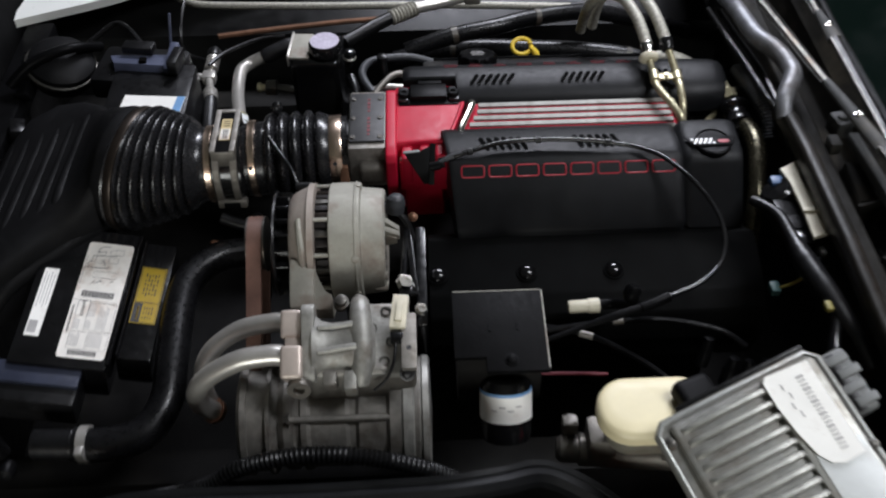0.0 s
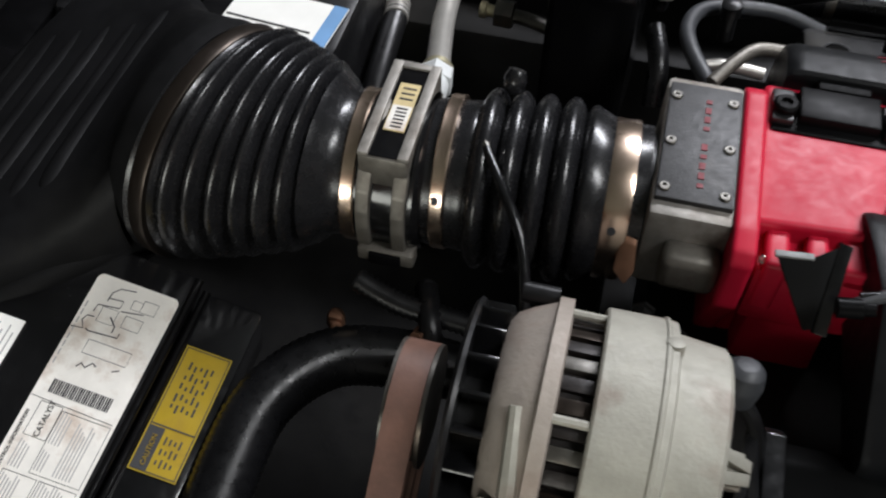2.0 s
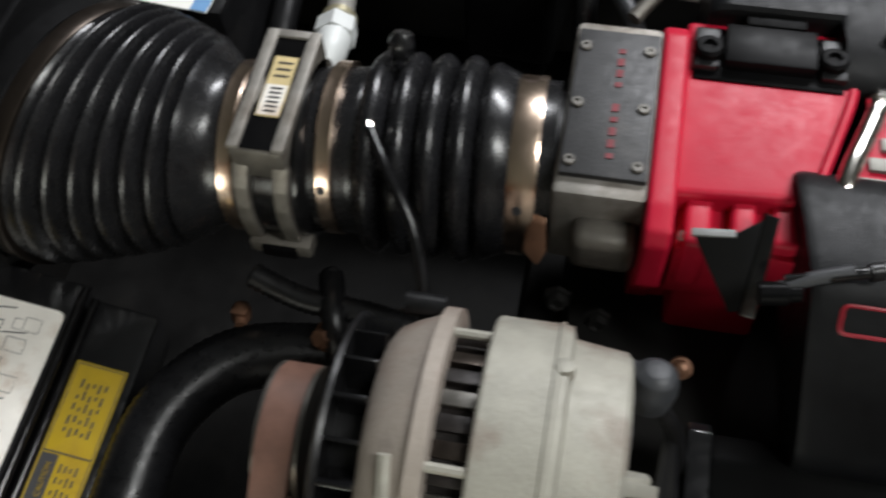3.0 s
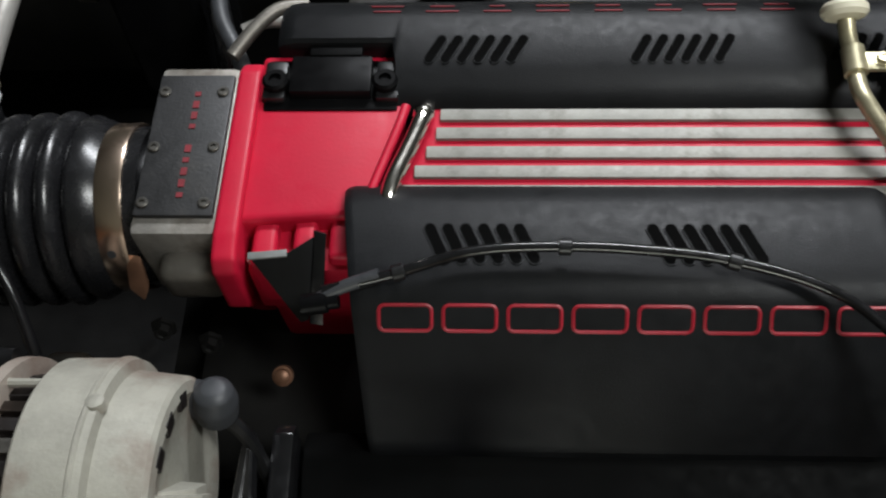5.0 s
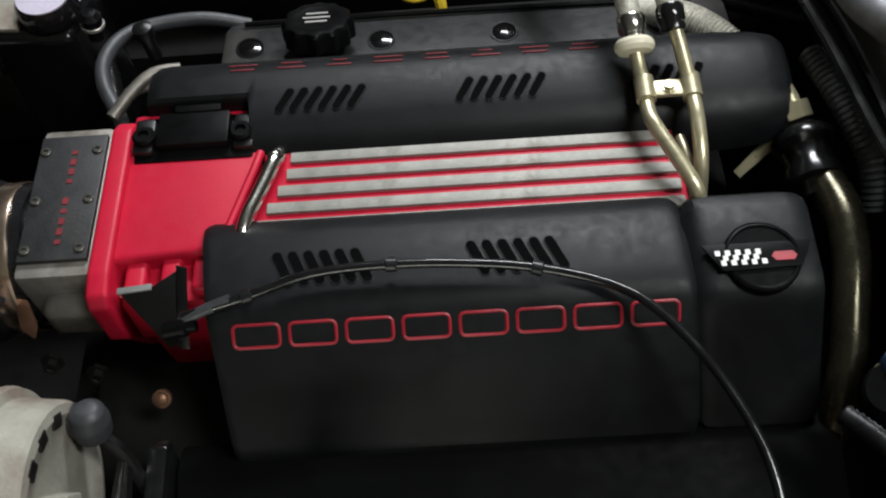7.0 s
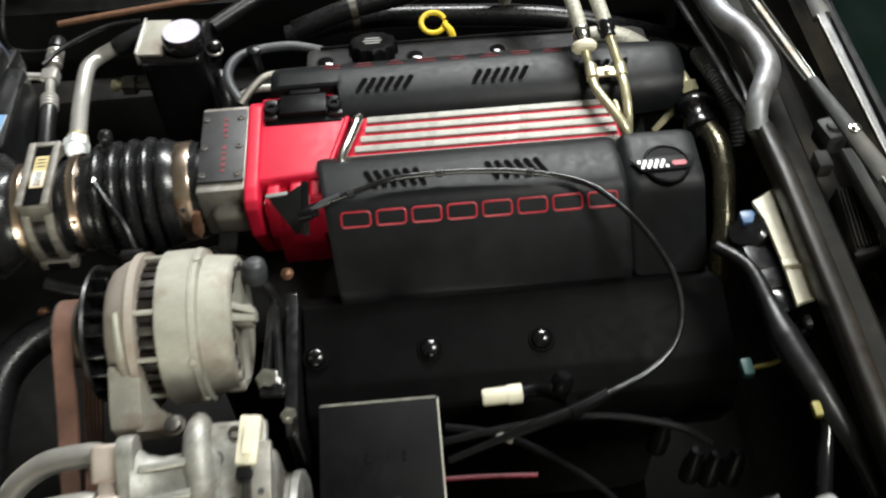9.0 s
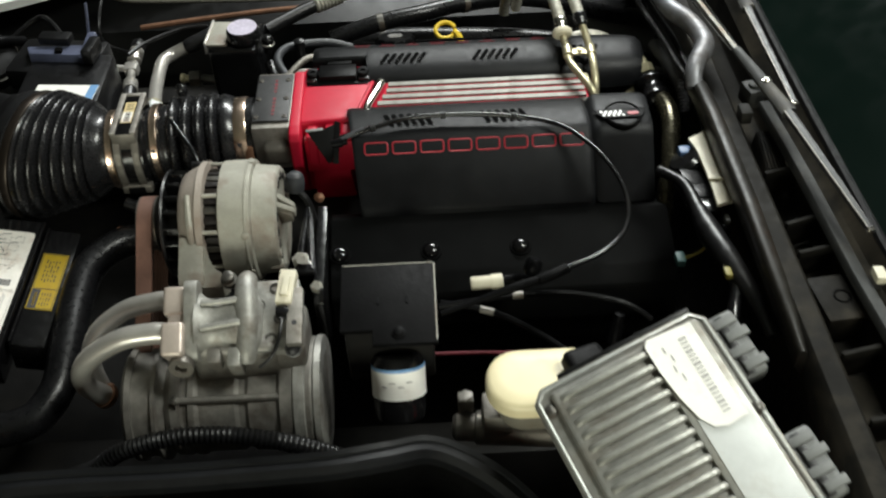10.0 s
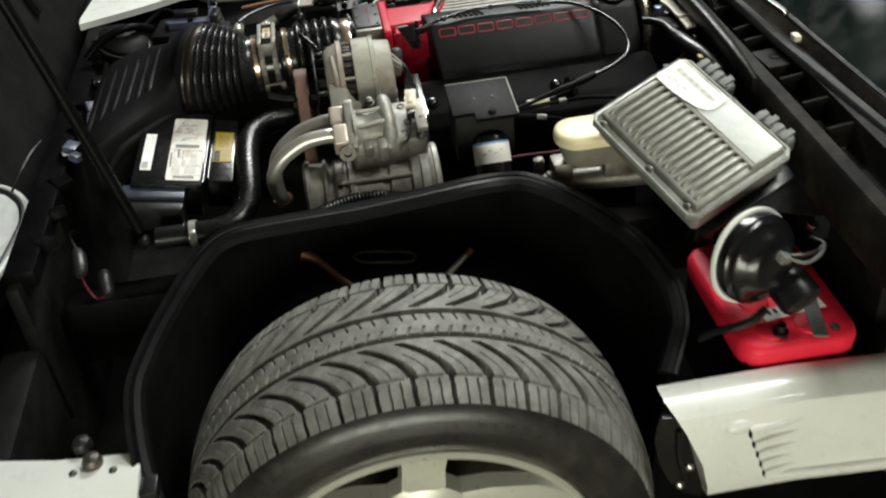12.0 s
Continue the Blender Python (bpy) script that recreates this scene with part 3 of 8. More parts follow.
# ---- painted body panels ----
def sill_panel():
    t = thing("body_side_panel", (0.8, 0.17, 0.1), "pale painted lower body panel with slanted vent gills behind the wheel", "body panel")
    # cross-section (y, z), swept backwards from a cut front edge
    prof = [(0.208, 0.533), (0.200, 0.536), (0.180, 0.532), (0.158, 0.520), (0.150, 0.500), (0.141, 0.45), (0.138, 0.41), (0.142, 0.392), (0.155, 0.383), (0.18, 0.38), (0.20, 0.385), (0.165, 0.40), (0.16, 0.45), (0.172, 0.50), (0.20, 0.517), (0.208, 0.520)]
    front = [float(np.interp(z, (0.38, 0.41, 0.45, 0.486, 0.523, 0.535), (0.307, 0.303, 0.295, 0.282, 0.263, 0.252))) for y, z in prof]
    rings = [[(fx, y, z) for fx, (y, z) in zip(front, prof)]]
    for x in (0.42, 0.6, 1.0, 1.5):
        rings.append([(x, y - 0.012 * (x > 0.5), z) for y, z in prof])
    part("skin", Geo().loft(rings), M_WHITEPAINT, t)
    # vent gills: slanted blades that taper into the skin, dark blocks for the shade at their open front ends
    for k in range(5):
        z, y, x = 0.499 - 0.0172 * k, 0.1482 - 0.0014 * k, 0.352 + 0.0055 * k
        zb = z - 0.0164
        tip = (x + 0.078, y + 0.0022, z + 0.001)
        g = Geo().add([(x, y - 0.0095, z - 0.001), (x + 0.0015, y - 0.0110, zb + 0.002), tip, (x, y + 0.004, z), (x + 0.002, y + 0.004, zb)], [(0, 1, 2), (0, 2, 3), (1, 4, 2), (0, 3, 4, 1), (2, 4, 3)])
        part("gill", g, M_WHITEPAINT, t, angle=20)
        part("slot", Geo().box((x - 0.0004, y - 0.0050, (z + zb) / 2 + 0.001), (0.0012, 0.006, 0.0092), 0.0003), M_HOLESHADE, t, "shaded vent slot")
    part("lower_crease", Geo().tube([(0.376, 0.142, 0.416), (0.40, 0.1385, 0.4135), (0.6, 0.128, 0.413), (1.0, 0.126, 0.413), (1.45, 0.126, 0.413)], [0.003, 0.006, 0.0065, 0.0065, 0.0065], 10), M_WHITEPAINT, t)
    # raised disc shaped to give the highlight of a dent
    part("dent_highlight", Geo().lathe((0.342, 0.1515, 0.499), (0.1, -1, 0.3), [(0, 0.020), (0.003, 0.017), (0.005, 0.010), (0.0056, 0)], 24, squash=(0.5, 1.0)), M_WHITEPAINT, t)
    g = Geo().box((0.9, 0.184, 0.515), (1.25, 0.04, 0.02), 0.004)
    part("flange", g, M_WHITEPAINT, t)
    # dark end flap with two bolts
    out = [(0.246, 0.525), (0.241, 0.505), (0.239, 0.480), (0.247, 0.440), (0.261, 0.405), (0.280, 0.378), (0.306, 0.362), (0.318, 0.40), (0.315, 0.45), (0.300, 0.49), (0.280, 0.515)]
    g = Geo().extrude([(x, 0.163, z) for x, z in out], (0.002, 0.008, 0.0), 0.003)
    part("end_flap", g, M_GLOSSBLACK, t, "black plastic end flap")
    part("flap_rib", Geo().tube([(0.268, 0.161, 0.50), (0.272, 0.160, 0.45), (0.285, 0.161, 0.40)], 0.004, 8), M_GLOSSBLACK, t)
    dome_bolt(t, (0.288, 0.163, 0.425), (0, -1, 0.1), 0.004, 0.004, M_STEEL)
    dome_bolt(t, (0.277, 0.163, 0.393), (0, -1, 0.1), 0.004, 0.004, M_STEEL)
    return t


sill_panel()


def nose_panel():
    t = thing("bumper_panel", (-0.6, 0.2, 0.2), "pale painted front bumper end with a bolted top flange", "body panel")
    prof = [(0.275, 0.497), (0.232, 0.499), (0.19, 0.493), (0.15, 0.46), (0.14, 0.40), (0.15, 0.22), (0.17, 0.22), (0.165, 0.39), (0.175, 0.44), (0.20, 0.478), (0.275, 0.487)]
    rings = [[(-0.392, y, z) for y, z in prof]]
    for x, dy in ((-0.5, 0.01), (-0.7, 0.05), (-0.9, 0.14)):
        rings.append([(x, y + dy, z) for y, z in prof])
    part("skin", Geo().loft(rings), M_WHITEPAINT, t)
    for x in (-0.425, -0.475):
        dome_bolt(t, (x, 0.248 + (-0.39 - x) * 0.1, 0.499), (0, 0, 1), 0.004, 0.003, M_DARKSTEEL)
    g = Geo().box((-0.385, 0.225, 0.484), (0.03, 0.03, 0.016), 0.003)
    part("end_clip", g, M_SMOOTH, t, "black plastic end clip")
    return t


nose_panel()


# ---- windscreen, cowl, wipers ----
def cowl():
    t = thing("cowl", (0.58, 0.8, 0.6), "dusty black plastic cowl panel with grille slots and recessed wells", "cowl panel")
    rings = []
    for y in np.linspace(0.10, 1.75, 12):
        dx = 0.05 * ((y - 0.95) / 0.95) ** 2
        rings.append([(0.490, y, 0.700), (0.493, y, 0.750), (0.497, y, 0.755), (0.514, y, 0.756), (0.518, y, 0.752), (0.521, y, 0.724), (0.525, y, 0.721), (0.552, y, 0.721), (0.556, y, 0.726), (0.559, y, 0.762), (0.566 + dx, y, 0.768), (0.574 + dx, y, 0.784), (0.582 + dx, y, 0.784), (0.58 + dx, y, 0.70), (0.53, y, 0.68), (0.492, y, 0.68)])
    part("panel", Geo().loft(rings), M_COWL, t)
    # rolled flange where the bulkhead meets the tray
    rings = []
    for y, x, z, w in ((0.930, 0.478, 0.772, 0.014), (0.90, 0.479, 0.781, 0.017), (0.84, 0.480, 0.785, 0.018), (0.70, 0.481, 0.785, 0.018), (0.60, 0.481, 0.781, 0.016), (0.55, 0.482, 0.774, 0.012), (0.52, 0.484, 0.764, 0.008)):
        rings.append([(x - w / 2, y, z - 0.022), (x - w / 2, y, z - 0.005), (x - w * 0.42, y, z - 0.0015), (x - w * 0.25, y, z), (x + w * 0.15, y, z - 0.0005), (x + w * 0.40, y, z - 0.003), (x + w / 2, y, z - 0.008), (x + w / 2 + 0.002, y, z - 0.036)])
    part("front_flange", Geo().loft(rings), M_FLANGE, t, "dull olive rolled flange", angle=60)
    # slatted pad, ledge block with a round hole, and webs between the wells
    part("grille_pad", Geo().box((0.5405, 0.808, 0.737), (0.026, 0.074, 0.024), 0.004, Euler((0, 0.12, -0.10)).to_matrix()), M_COWL, t)
    for k in range(6):
        g = Geo().box((0.5315 + 0.0038 * k, 0.808 + 0.0006 * k, 0.7505 - 0.0004 * k), (0.0019, 0.064, 0.005), 0.0006, Euler((0, 0, -0.10)).to_matrix())
        part("slat", g, M_COWL, t)
    part("ledge_block", Geo().box((0.538, 0.590, 0.737), (0.038, 0.056, 0.034), 0.005, Euler((0, 0, 0.10)).to_matrix()), M_COWL, t)
    # black disc for the shade in the drain hole
    part("drain_hole", Geo().lathe((0.543, 0.590, 0.7535), (0, 0, 1), [(0, 0.0085), (0.0012, 0.0085), (0.0012, 0.0065), (0.0004, 0.0060), (0.0004, 0)], 20), M_HOLESHADE, t)
    for ya, yb in ((0.764, 0.774), (0.686, 0.698), (0.646, 0.654), (0.520, 0.528), (0.450, 0.456), (0.380, 0.386)):
        a, b = Vector((0.519, ya, 0.740)), Vector((0.557, yb, 0.742))
        g = Geo().box((a + b) / 2, ((b - a).length, 0.0045, 0.034), 0.0015, Euler((0, 0, math.atan2(b.y - a.y, b.x - a.x))).to_matrix())
        part("web", g, M_COWL, t)
    # pale flat rail beside the wells
    rings = []
    for x, y, z in ((0.592, 0.18, 0.767), (0.572, 0.42, 0.769), (0.558, 0.60, 0.769), (0.552, 0.75, 0.769), (0.545, 0.87, 0.768)):
        rings.append([(x - 0.0065, y, z - 0.008), (x - 0.0065, y, z + 0.001), (x - 0.005, y, z + 0.003), (x + 0.005, y, z + 0.003), (x + 0.0065, y, z + 0.001), (x + 0.0065, y, z - 0.008)])
    part("rail", Geo().loft(rings), M_COWLGREY, t, "dusty grey flat rail")
    g = Geo().box((0.538, 0.893, 0.764), (0.020, 0.026, 0.024), 0.004, Euler((0, 0, 0.2)).to_matrix())
    g.box((0.524, 0.866, 0.758), (0.013, 0.020, 0.016), 0.003)
    g.lathe((0.538, 0.893, 0.774), (0, 0, 1), [(0, 0.006), (0.005, 0.006), (0.006, 0.004), (0.006, 0)], 12)
    part("mount", g, M_COWLGREY, t)
    part("washer_nozzle", Geo().box((0.570, 0.590, 0.780), (0.010, 0.016, 0.009), 0.002), M_BEIGE, t, "pale plastic washer nozzle")
    return t


cowl()

g = Geo()
rings = []
for y in np.linspace(-0.05, 1.9, 14):
    k = ((y - 0.95) / 0.95) ** 2
    rings.append([(0.578 + 0.05 * k, y, 0.781 - 0.01 * k), (1.088 + 0.05 * k, y, 1.136 - 0.03 * k), (1.091 + 0.05 * k, y, 1.132 - 0.03 * k), (0.581 + 0.05 * k, y, 0.776 - 0.01 * k)])
g.loft(rings)
ws = thing("windscreen", (0.6, 0.95, 0.75), "dark green tinted windscreen glass in a black lower seal", "windscreen")
part("glass", g, M_GLASS, ws, angle=60)
seal = [(0.579 + 0.05 * ((y - 0.95) / 0.95) ** 2, y, 0.786 - 0.01 * ((y - 0.95) / 0.95) ** 2) for y in np.linspace(-0.03, 1.88, 9)]
part("lower_seal", Geo().tube(seal, 0.0048, 8, 4), M_MATTE, ws, "black rubber seal")

g = Geo()
g.tube([(0.462, 1.20, 0.765), (0.465, 1.12, 0.785), (0.467, 1.075, 0.790), (0.473, 1.040, 0.790), (0.487, 1.014, 0.790), (0.495, 0.985, 0.790), (0.4955, 0.960, 0.790), (0.488, 0.942, 0.789), (0.479, 0.927, 0.787), (0.474, 0.914, 0.783), (0.473, 0.900, 0.772)], [0.0105, 0.011, 0.0112, 0.0114, 0.0115, 0.0115, 0.0113, 0.0110, 0.0104, 0.0098, 0.009], 18, 8)
cb = thing("cowl_bar", (0.48, 0.7, 0.70), "scuffed bare steel tube with a sharp kink beside the cowl", "bar")
part("tube", g, M_BARPAINT, cb)
part("end_bracket", Geo().box((0.470, 1.205, 0.750), (0.030, 0.025, 0.035), 0.005), M_SATIN, cb)


def bar_between(a, b, w0, w1, h):
    """A flat bar from a to b, as wide as w0 at its start and w1 at its end."""
    a, b = Vector(a), Vector(b)
    m = frame_of(a, b - a, (1, 0, 0.35))
    rings = []
    for p, w in ((a, w0), (a.lerp(b, 0.5), (w0 + w1) / 2), (b, w1)):
        rings.append([p + m @ Vector((0, y, z)) for y, z in ((-w / 2, -h / 2), (-w / 2, h * 0.3), (-w * 0.3, h / 2), (w * 0.3, h / 2), (w / 2, h * 0.3), (w / 2, -h / 2))])
    return Geo().loft(rings)


def wiper(root, knee, hinge, tip, label):
    """Spring arm from its root to the knee, arm head to the hinge and blade to the tip."""
    t = thing("wiper", root, label, "wiper", "windscreen wipers")
    side = Vector((0.006, 0, 0.001))
    root, knee, hinge, tip = Vector(root), Vector(knee), Vector(hinge), Vector(tip)
    part("arm", bar_between(root, knee, 0.005, 0.006, 0.005), M_DARKSTEEL, t)
    part("edge_strip", Geo().tube([root - side, root.lerp(knee, 0.5) - side, knee - side * 0.8], 0.0013, 6), M_CHROME, t, "bright edge strip")
    part("edge_strip", Geo().tube([root + side, root.lerp(knee, 0.5) + side, knee + side * 0.6], 0.0010, 6), M_CHROME, t, "bright edge strip")
    head = part("arm_head", bar_between(knee, hinge, 0.009, 0.016, 0.008), M_COWLGREY, t, "dusty grey arm head")
    dome_bolt(head, knee.lerp(hinge, 0.55) + Vector((0.002, 0, 0.004)), (0, 0, 1), 0.004, 0.004, M_STEEL)
    part("blade", bar_between(hinge, tip, 0.009, 0.006, 0.008), M_RUBBER, t)
    part("edge_strip", Geo().tube([hinge + Vector((-0.005, 0, 0.003)), hinge.lerp(tip, 0.5) + Vector((-0.004, 0, 0.003)), tip + Vector((-0.003, 0, 0.003))], 0.0008, 6), M_TUBE, t, "bright edge strip")
    part("end_cap", Geo().box(tip, (0.007, 0.007, 0.006), 0.0015), M_STEEL, t)
    return t


wiper((0.488, 1.16, 0.795), (0.522, 0.926, 0.803), (0.546, 0.805, 0.803), (0.570, 0.629, 0.800), "black wiper with bright edges and a dusty arm head")
wiper((0.556, 1.22, 0.80), (0.556, 1.07, 0.803), (0.556, 1.006, 0.806), (0.554, 0.815, 0.807), "short-bladed black wiper with bright edges over the cowl")

# ---- engine ----


def engine_block():
    t = thing("engine_block", (0.2, 0.96, 0.25), "dark V8 engine block beneath its covers", "engine")
    part("crankcase", Geo().box((0.2, 0.96, 0.42), (0.46, 0.30, 0.42), 0.03), M_CHASSIS, t)
    part("front_cover", Geo().box((-0.03, 0.95, 0.45), (0.05, 0.26, 0.30), 0.02), M_CHASSIS, t)
    # lower panel below the near rail cover, with three domed bolts
    prof = [(0.815, 0.676), (0.800, 0.672), (0.745, 0.655), (0.722, 0.640), (0.715, 0.60), (0.73, 0.55), (0.83, 0.55), (0.83, 0.67)]
    g = Geo().extrude([(0.052, y, z) for y, z in prof], (0.385, 0, 0), 0.004)
    pan = part("rocker_cover", g, M_ROCKER, t, "satin black rocker cover")
    for x in (0.063, 0.165, 0.265):
        ax = Vector((0, -0.28, 0.96))
        p = Vector((x, 0.769, 0.6625))
        part("grommet", Geo().lathe(p, ax, [(-0.002, 0.0120), (0.0012, 0.0120), (0.0020, 0.0112), (0.0020, 0.0100), (0.0008, 0.0098), (0.0008, 0)], 28), M_ROCKER, pan, "black rubber grommet")
        part("bolt", Geo().lathe(p, ax, [(0.0006, 0.0094), (0.0024, 0.0093), (0.0046, 0.0080), (0.0062, 0.0058), (0.0070, 0.0030), (0.0072, 0.0014), (0.0066, 0.0012), (0.0066, 0)], 28), M_DOME, pan, "gloss black domed bolt")
    return t


engine_block()


def slot_row(parent, x0, n, pitch, pts, lean, w=0.0035):
    """Slanted vent slots with rounded ends: a dark sheet for the shade inside a thin raised rim, between two points (y,
    z).
    """
    (y0, z0), (y1, z1) = pts
    nrm = Vector((0, -(z1 - z0), (y1 - y0)))
    nrm = nrm.normalized() * (1 if nrm.z > 0 else -1)
    for k in range(n):
        x = x0 + k * pitch
        a, b = Vector((x, y0, z0)), Vector((x + lean, y1, z1))
        m = frame_of(a, b - a, (1, 0, 0))
        half, c = (b - a).length / 2, (a + b) / 2

        def stadium(r):
            return [c + m @ Vector((s * (half - w / 2) + r * math.cos(q), r * math.sin(q), 0)) for s, q0 in ((1, -90), (-1, 90)) for q in (radians(q0 + 30 * i) for i in range(7))]

        part("slot", Geo().extrude([v - nrm * 0.0006 for v in stadium(w / 2)], nrm * 0.0016), M_HOLESHADE, parent, "vent slot, its shade a dark sheet")
        part("slot_rim", Geo().extrude([v - nrm * 0.0006 for v in stadium(w / 2 + 0.0007)], nrm * 0.0012), M_PLASTIC, parent)


def near_rail_cover():
    t = thing("fuel_rail_cover", (0.22, 0.88, 0.68), "black textured fuel rail cover with vent slots and red outlines", "engine cover")
    prof = [(0.948, 0.722), (0.946, 0.732), (0.939, 0.7385), (0.928, 0.742), (0.908, 0.7440), (0.893, 0.7438), (0.884, 0.7434), (0.878, 0.7418), (0.8725, 0.7382), (0.821, 0.6893), (0.816, 0.682), (0.815, 0.668), (0.83, 0.66), (0.93, 0.70)]
    xs = [(0.0735, 0.975, 1), (0.0750, 0.99, 1), (0.0785, 1.0, 1), (0.344, 1.0, 0), (0.350, 0.992, 0), (0.354, 0.955, 0), (0.356, 0.90, 0)]
    rings = []
    for x, k, skew in xs:
        rings.append([(x + skew * 0.12 * max(0.0, 0.935 - y), 0.88 + (y - 0.88) * k, 0.70 + (z - 0.70) * k) for y, z in prof])
    part("shell", Geo().loft(rings), M_PLASTIC, t, angle=30)
    slot_row(t, 0.1185, 6, 0.0090, ((0.914, 0.7441), (0.892, 0.7438)), 0.0095, 0.0054)
    slot_row(t, 0.2300, 6, 0.0090, ((0.914, 0.7441), (0.892, 0.7438)), 0.0095, 0.0054)
    # eight raised red outlines in a row along the sloping face
    n = Vector((0, -0.684, 0.729))
    down = Vector((0, -0.729, -0.684))
    o = Vector((0.0, 0.8720, 0.7374))
    m = frame_of(o, (1, 0, 0), -down)
    w, h = 0.0262, 0.0134
    for k in range(8):
        x = 0.0950 + 0.0319 * k
        ring = [o + Vector((x + w / 2 + sx * (w / 2 - 0.0030), 0, 0)) + down * (h / 2 + sy * (h / 2 - 0.0030)) + (Vector((1, 0, 0)) * math.cos(q) + down * math.sin(q)) * 0.0030 for sx, sy, q0 in ((1, 1, 0), (-1, 1, 90), (-1, -1, 180), (1, -1, 270)) for q in (radians(q0 + 30 * i) for i in range(4))]
        part("raised_frame", Geo().tube(ring + ring[:1], 0.00105, 6, 1), M_REDINK, t, "red raised rectangular outline")
    # rear cap with the round badge
    cap = [(0.942, 0.715), (0.940, 0.738), (0.934, 0.7455), (0.925, 0.7485), (0.880, 0.7440), (0.872, 0.7405), (0.866, 0.7335), (0.826, 0.686), (0.820, 0.676), (0.83, 0.60), (0.93, 0.60)]
    rings = []
    for x, k in ((0.353, 0.86), (0.357, 0.93), (0.361, 0.985), (0.367, 1.0), (0.412, 1.0), (0.420, 0.985), (0.425, 0.94)):
        rings.append([(x, 0.89 + (y - 0.89) * k, 0.70 + (z - 0.70) * k) for y, z in cap])
    capob = part("rear_cap", Geo().loft(rings), M_PLASTIC, t, "black plastic rear cap", angle=30)
    c = Vector((0.3920, 0.8905, 0.7468))
    badge = Geo().lathe(c, (0, -0.09, 1), [(-0.004, 0.0215), (0.0012, 0.0215), (0.0024, 0.0203), (0.0026, 0.0190), (0.0014, 0.0184), (0.0014, 0)], 44)
    part("badge", badge, M_SATIN, capob, "round black badge")
    g = Geo()
    g.extrude([(0.3595, 0.8985, 0.7478), (0.3685, 0.8815, 0.7478), (0.4125, 0.8825, 0.7478), (0.4205, 0.8990, 0.7478)], (0, 0, 0.0016), 0.0005)
    part("badge_plate", g, M_SATIN, capob)
    for i in range(9):
        for j in range(3):
            if (i + j) % 2 == 0:
                g = Geo().box((0.3685 + 0.0028 * i - 0.0012 * (j - 1), 0.8862 + 0.0032 * j, 0.7497), (0.0028, 0.0032, 0.0005))
                part("check", g, M_WHITEINK, capob, "white enamel check")
    g = Geo().extrude([(0.3965, 0.8890, 0.7494), (0.3985, 0.8862, 0.7494), (0.4085, 0.8862, 0.7494), (0.4105, 0.8890, 0.7494), (0.4085, 0.8918, 0.7494), (0.3985, 0.8918, 0.7494)], (0, 0, 0.0006))
    part("flag_field", g, M_REDINK, capob, "red enamel field")
    return t


near_rail_cover()


def far_rail_cover():
    t = thing("fuel_rail_cover", (0.24, 1.07, 0.68), "black plastic far fuel rail cover with slots, rounded over the top", "engine cover")
    prof = [(0.992, 0.712), (0.993, 0.724), (0.998, 0.734), (1.008, 0.7415), (1.020, 0.7450), (1.036, 0.7470), (1.050, 0.7476), (1.062, 0.7448), (1.072, 0.7375), (1.084, 0.7200), (1.092, 0.698), (1.094, 0.68), (1.02, 0.68)]
    rings = []
    for x, k in ((0.028, 0.90), (0.031, 0.965), (0.038, 1.0), (0.094, 1.0)):
        rings.append([(x, max(1.034, 1.06 + (y - 1.06) * k), 0.705 + (z - 0.705) * k) for y, z in prof])
    for x, k in ((0.0965, 1.0), (0.10, 1.0), (0.36, 1.0), (0.40, 0.985), (0.425, 0.94), (0.438, 0.86), (0.444, 0.72)):
        rings.append([(x, 1.06 + (y - 1.06) * k, 0.705 + (z - 0.705) * k) for y, z in prof])
    part("shell", Geo().loft(rings), M_PLASTIC, t, angle=32)
    slot_row(t, 0.114, 6, 0.0092, ((1.0195, 0.7450), (1.0365, 0.7470)), 0.0095, 0.0050)
    slot_row(t, 0.229, 6, 0.0092, ((1.0195, 0.7450), (1.0365, 0.7470)), 0.0095, 0.0050)
    slot_row(t, 0.338, 5, 0.0092, ((1.0195, 0.7450), (1.0365, 0.7470)), 0.0095, 0.0050)
    for k in range(8):
        g = Geo().box((0.090 + 0.0318 * k, 1.0610, 0.7454), (0.019 - 0.005 * (k % 3), 0.0011, 0.0008), 0.0002, Euler((-0.35, 0, 0)).to_matrix()).box((0.090 + 0.0318 * k, 1.0560, 0.7466), (0.016 + 0.003 * (k % 2), 0.0010, 0.0008), 0.0002, Euler((-0.25, 0, 0)).to_matrix())
        part("raised_bar", g, M_DIMRED, t, "faded red raised bar")
    return t


far_rail_cover()


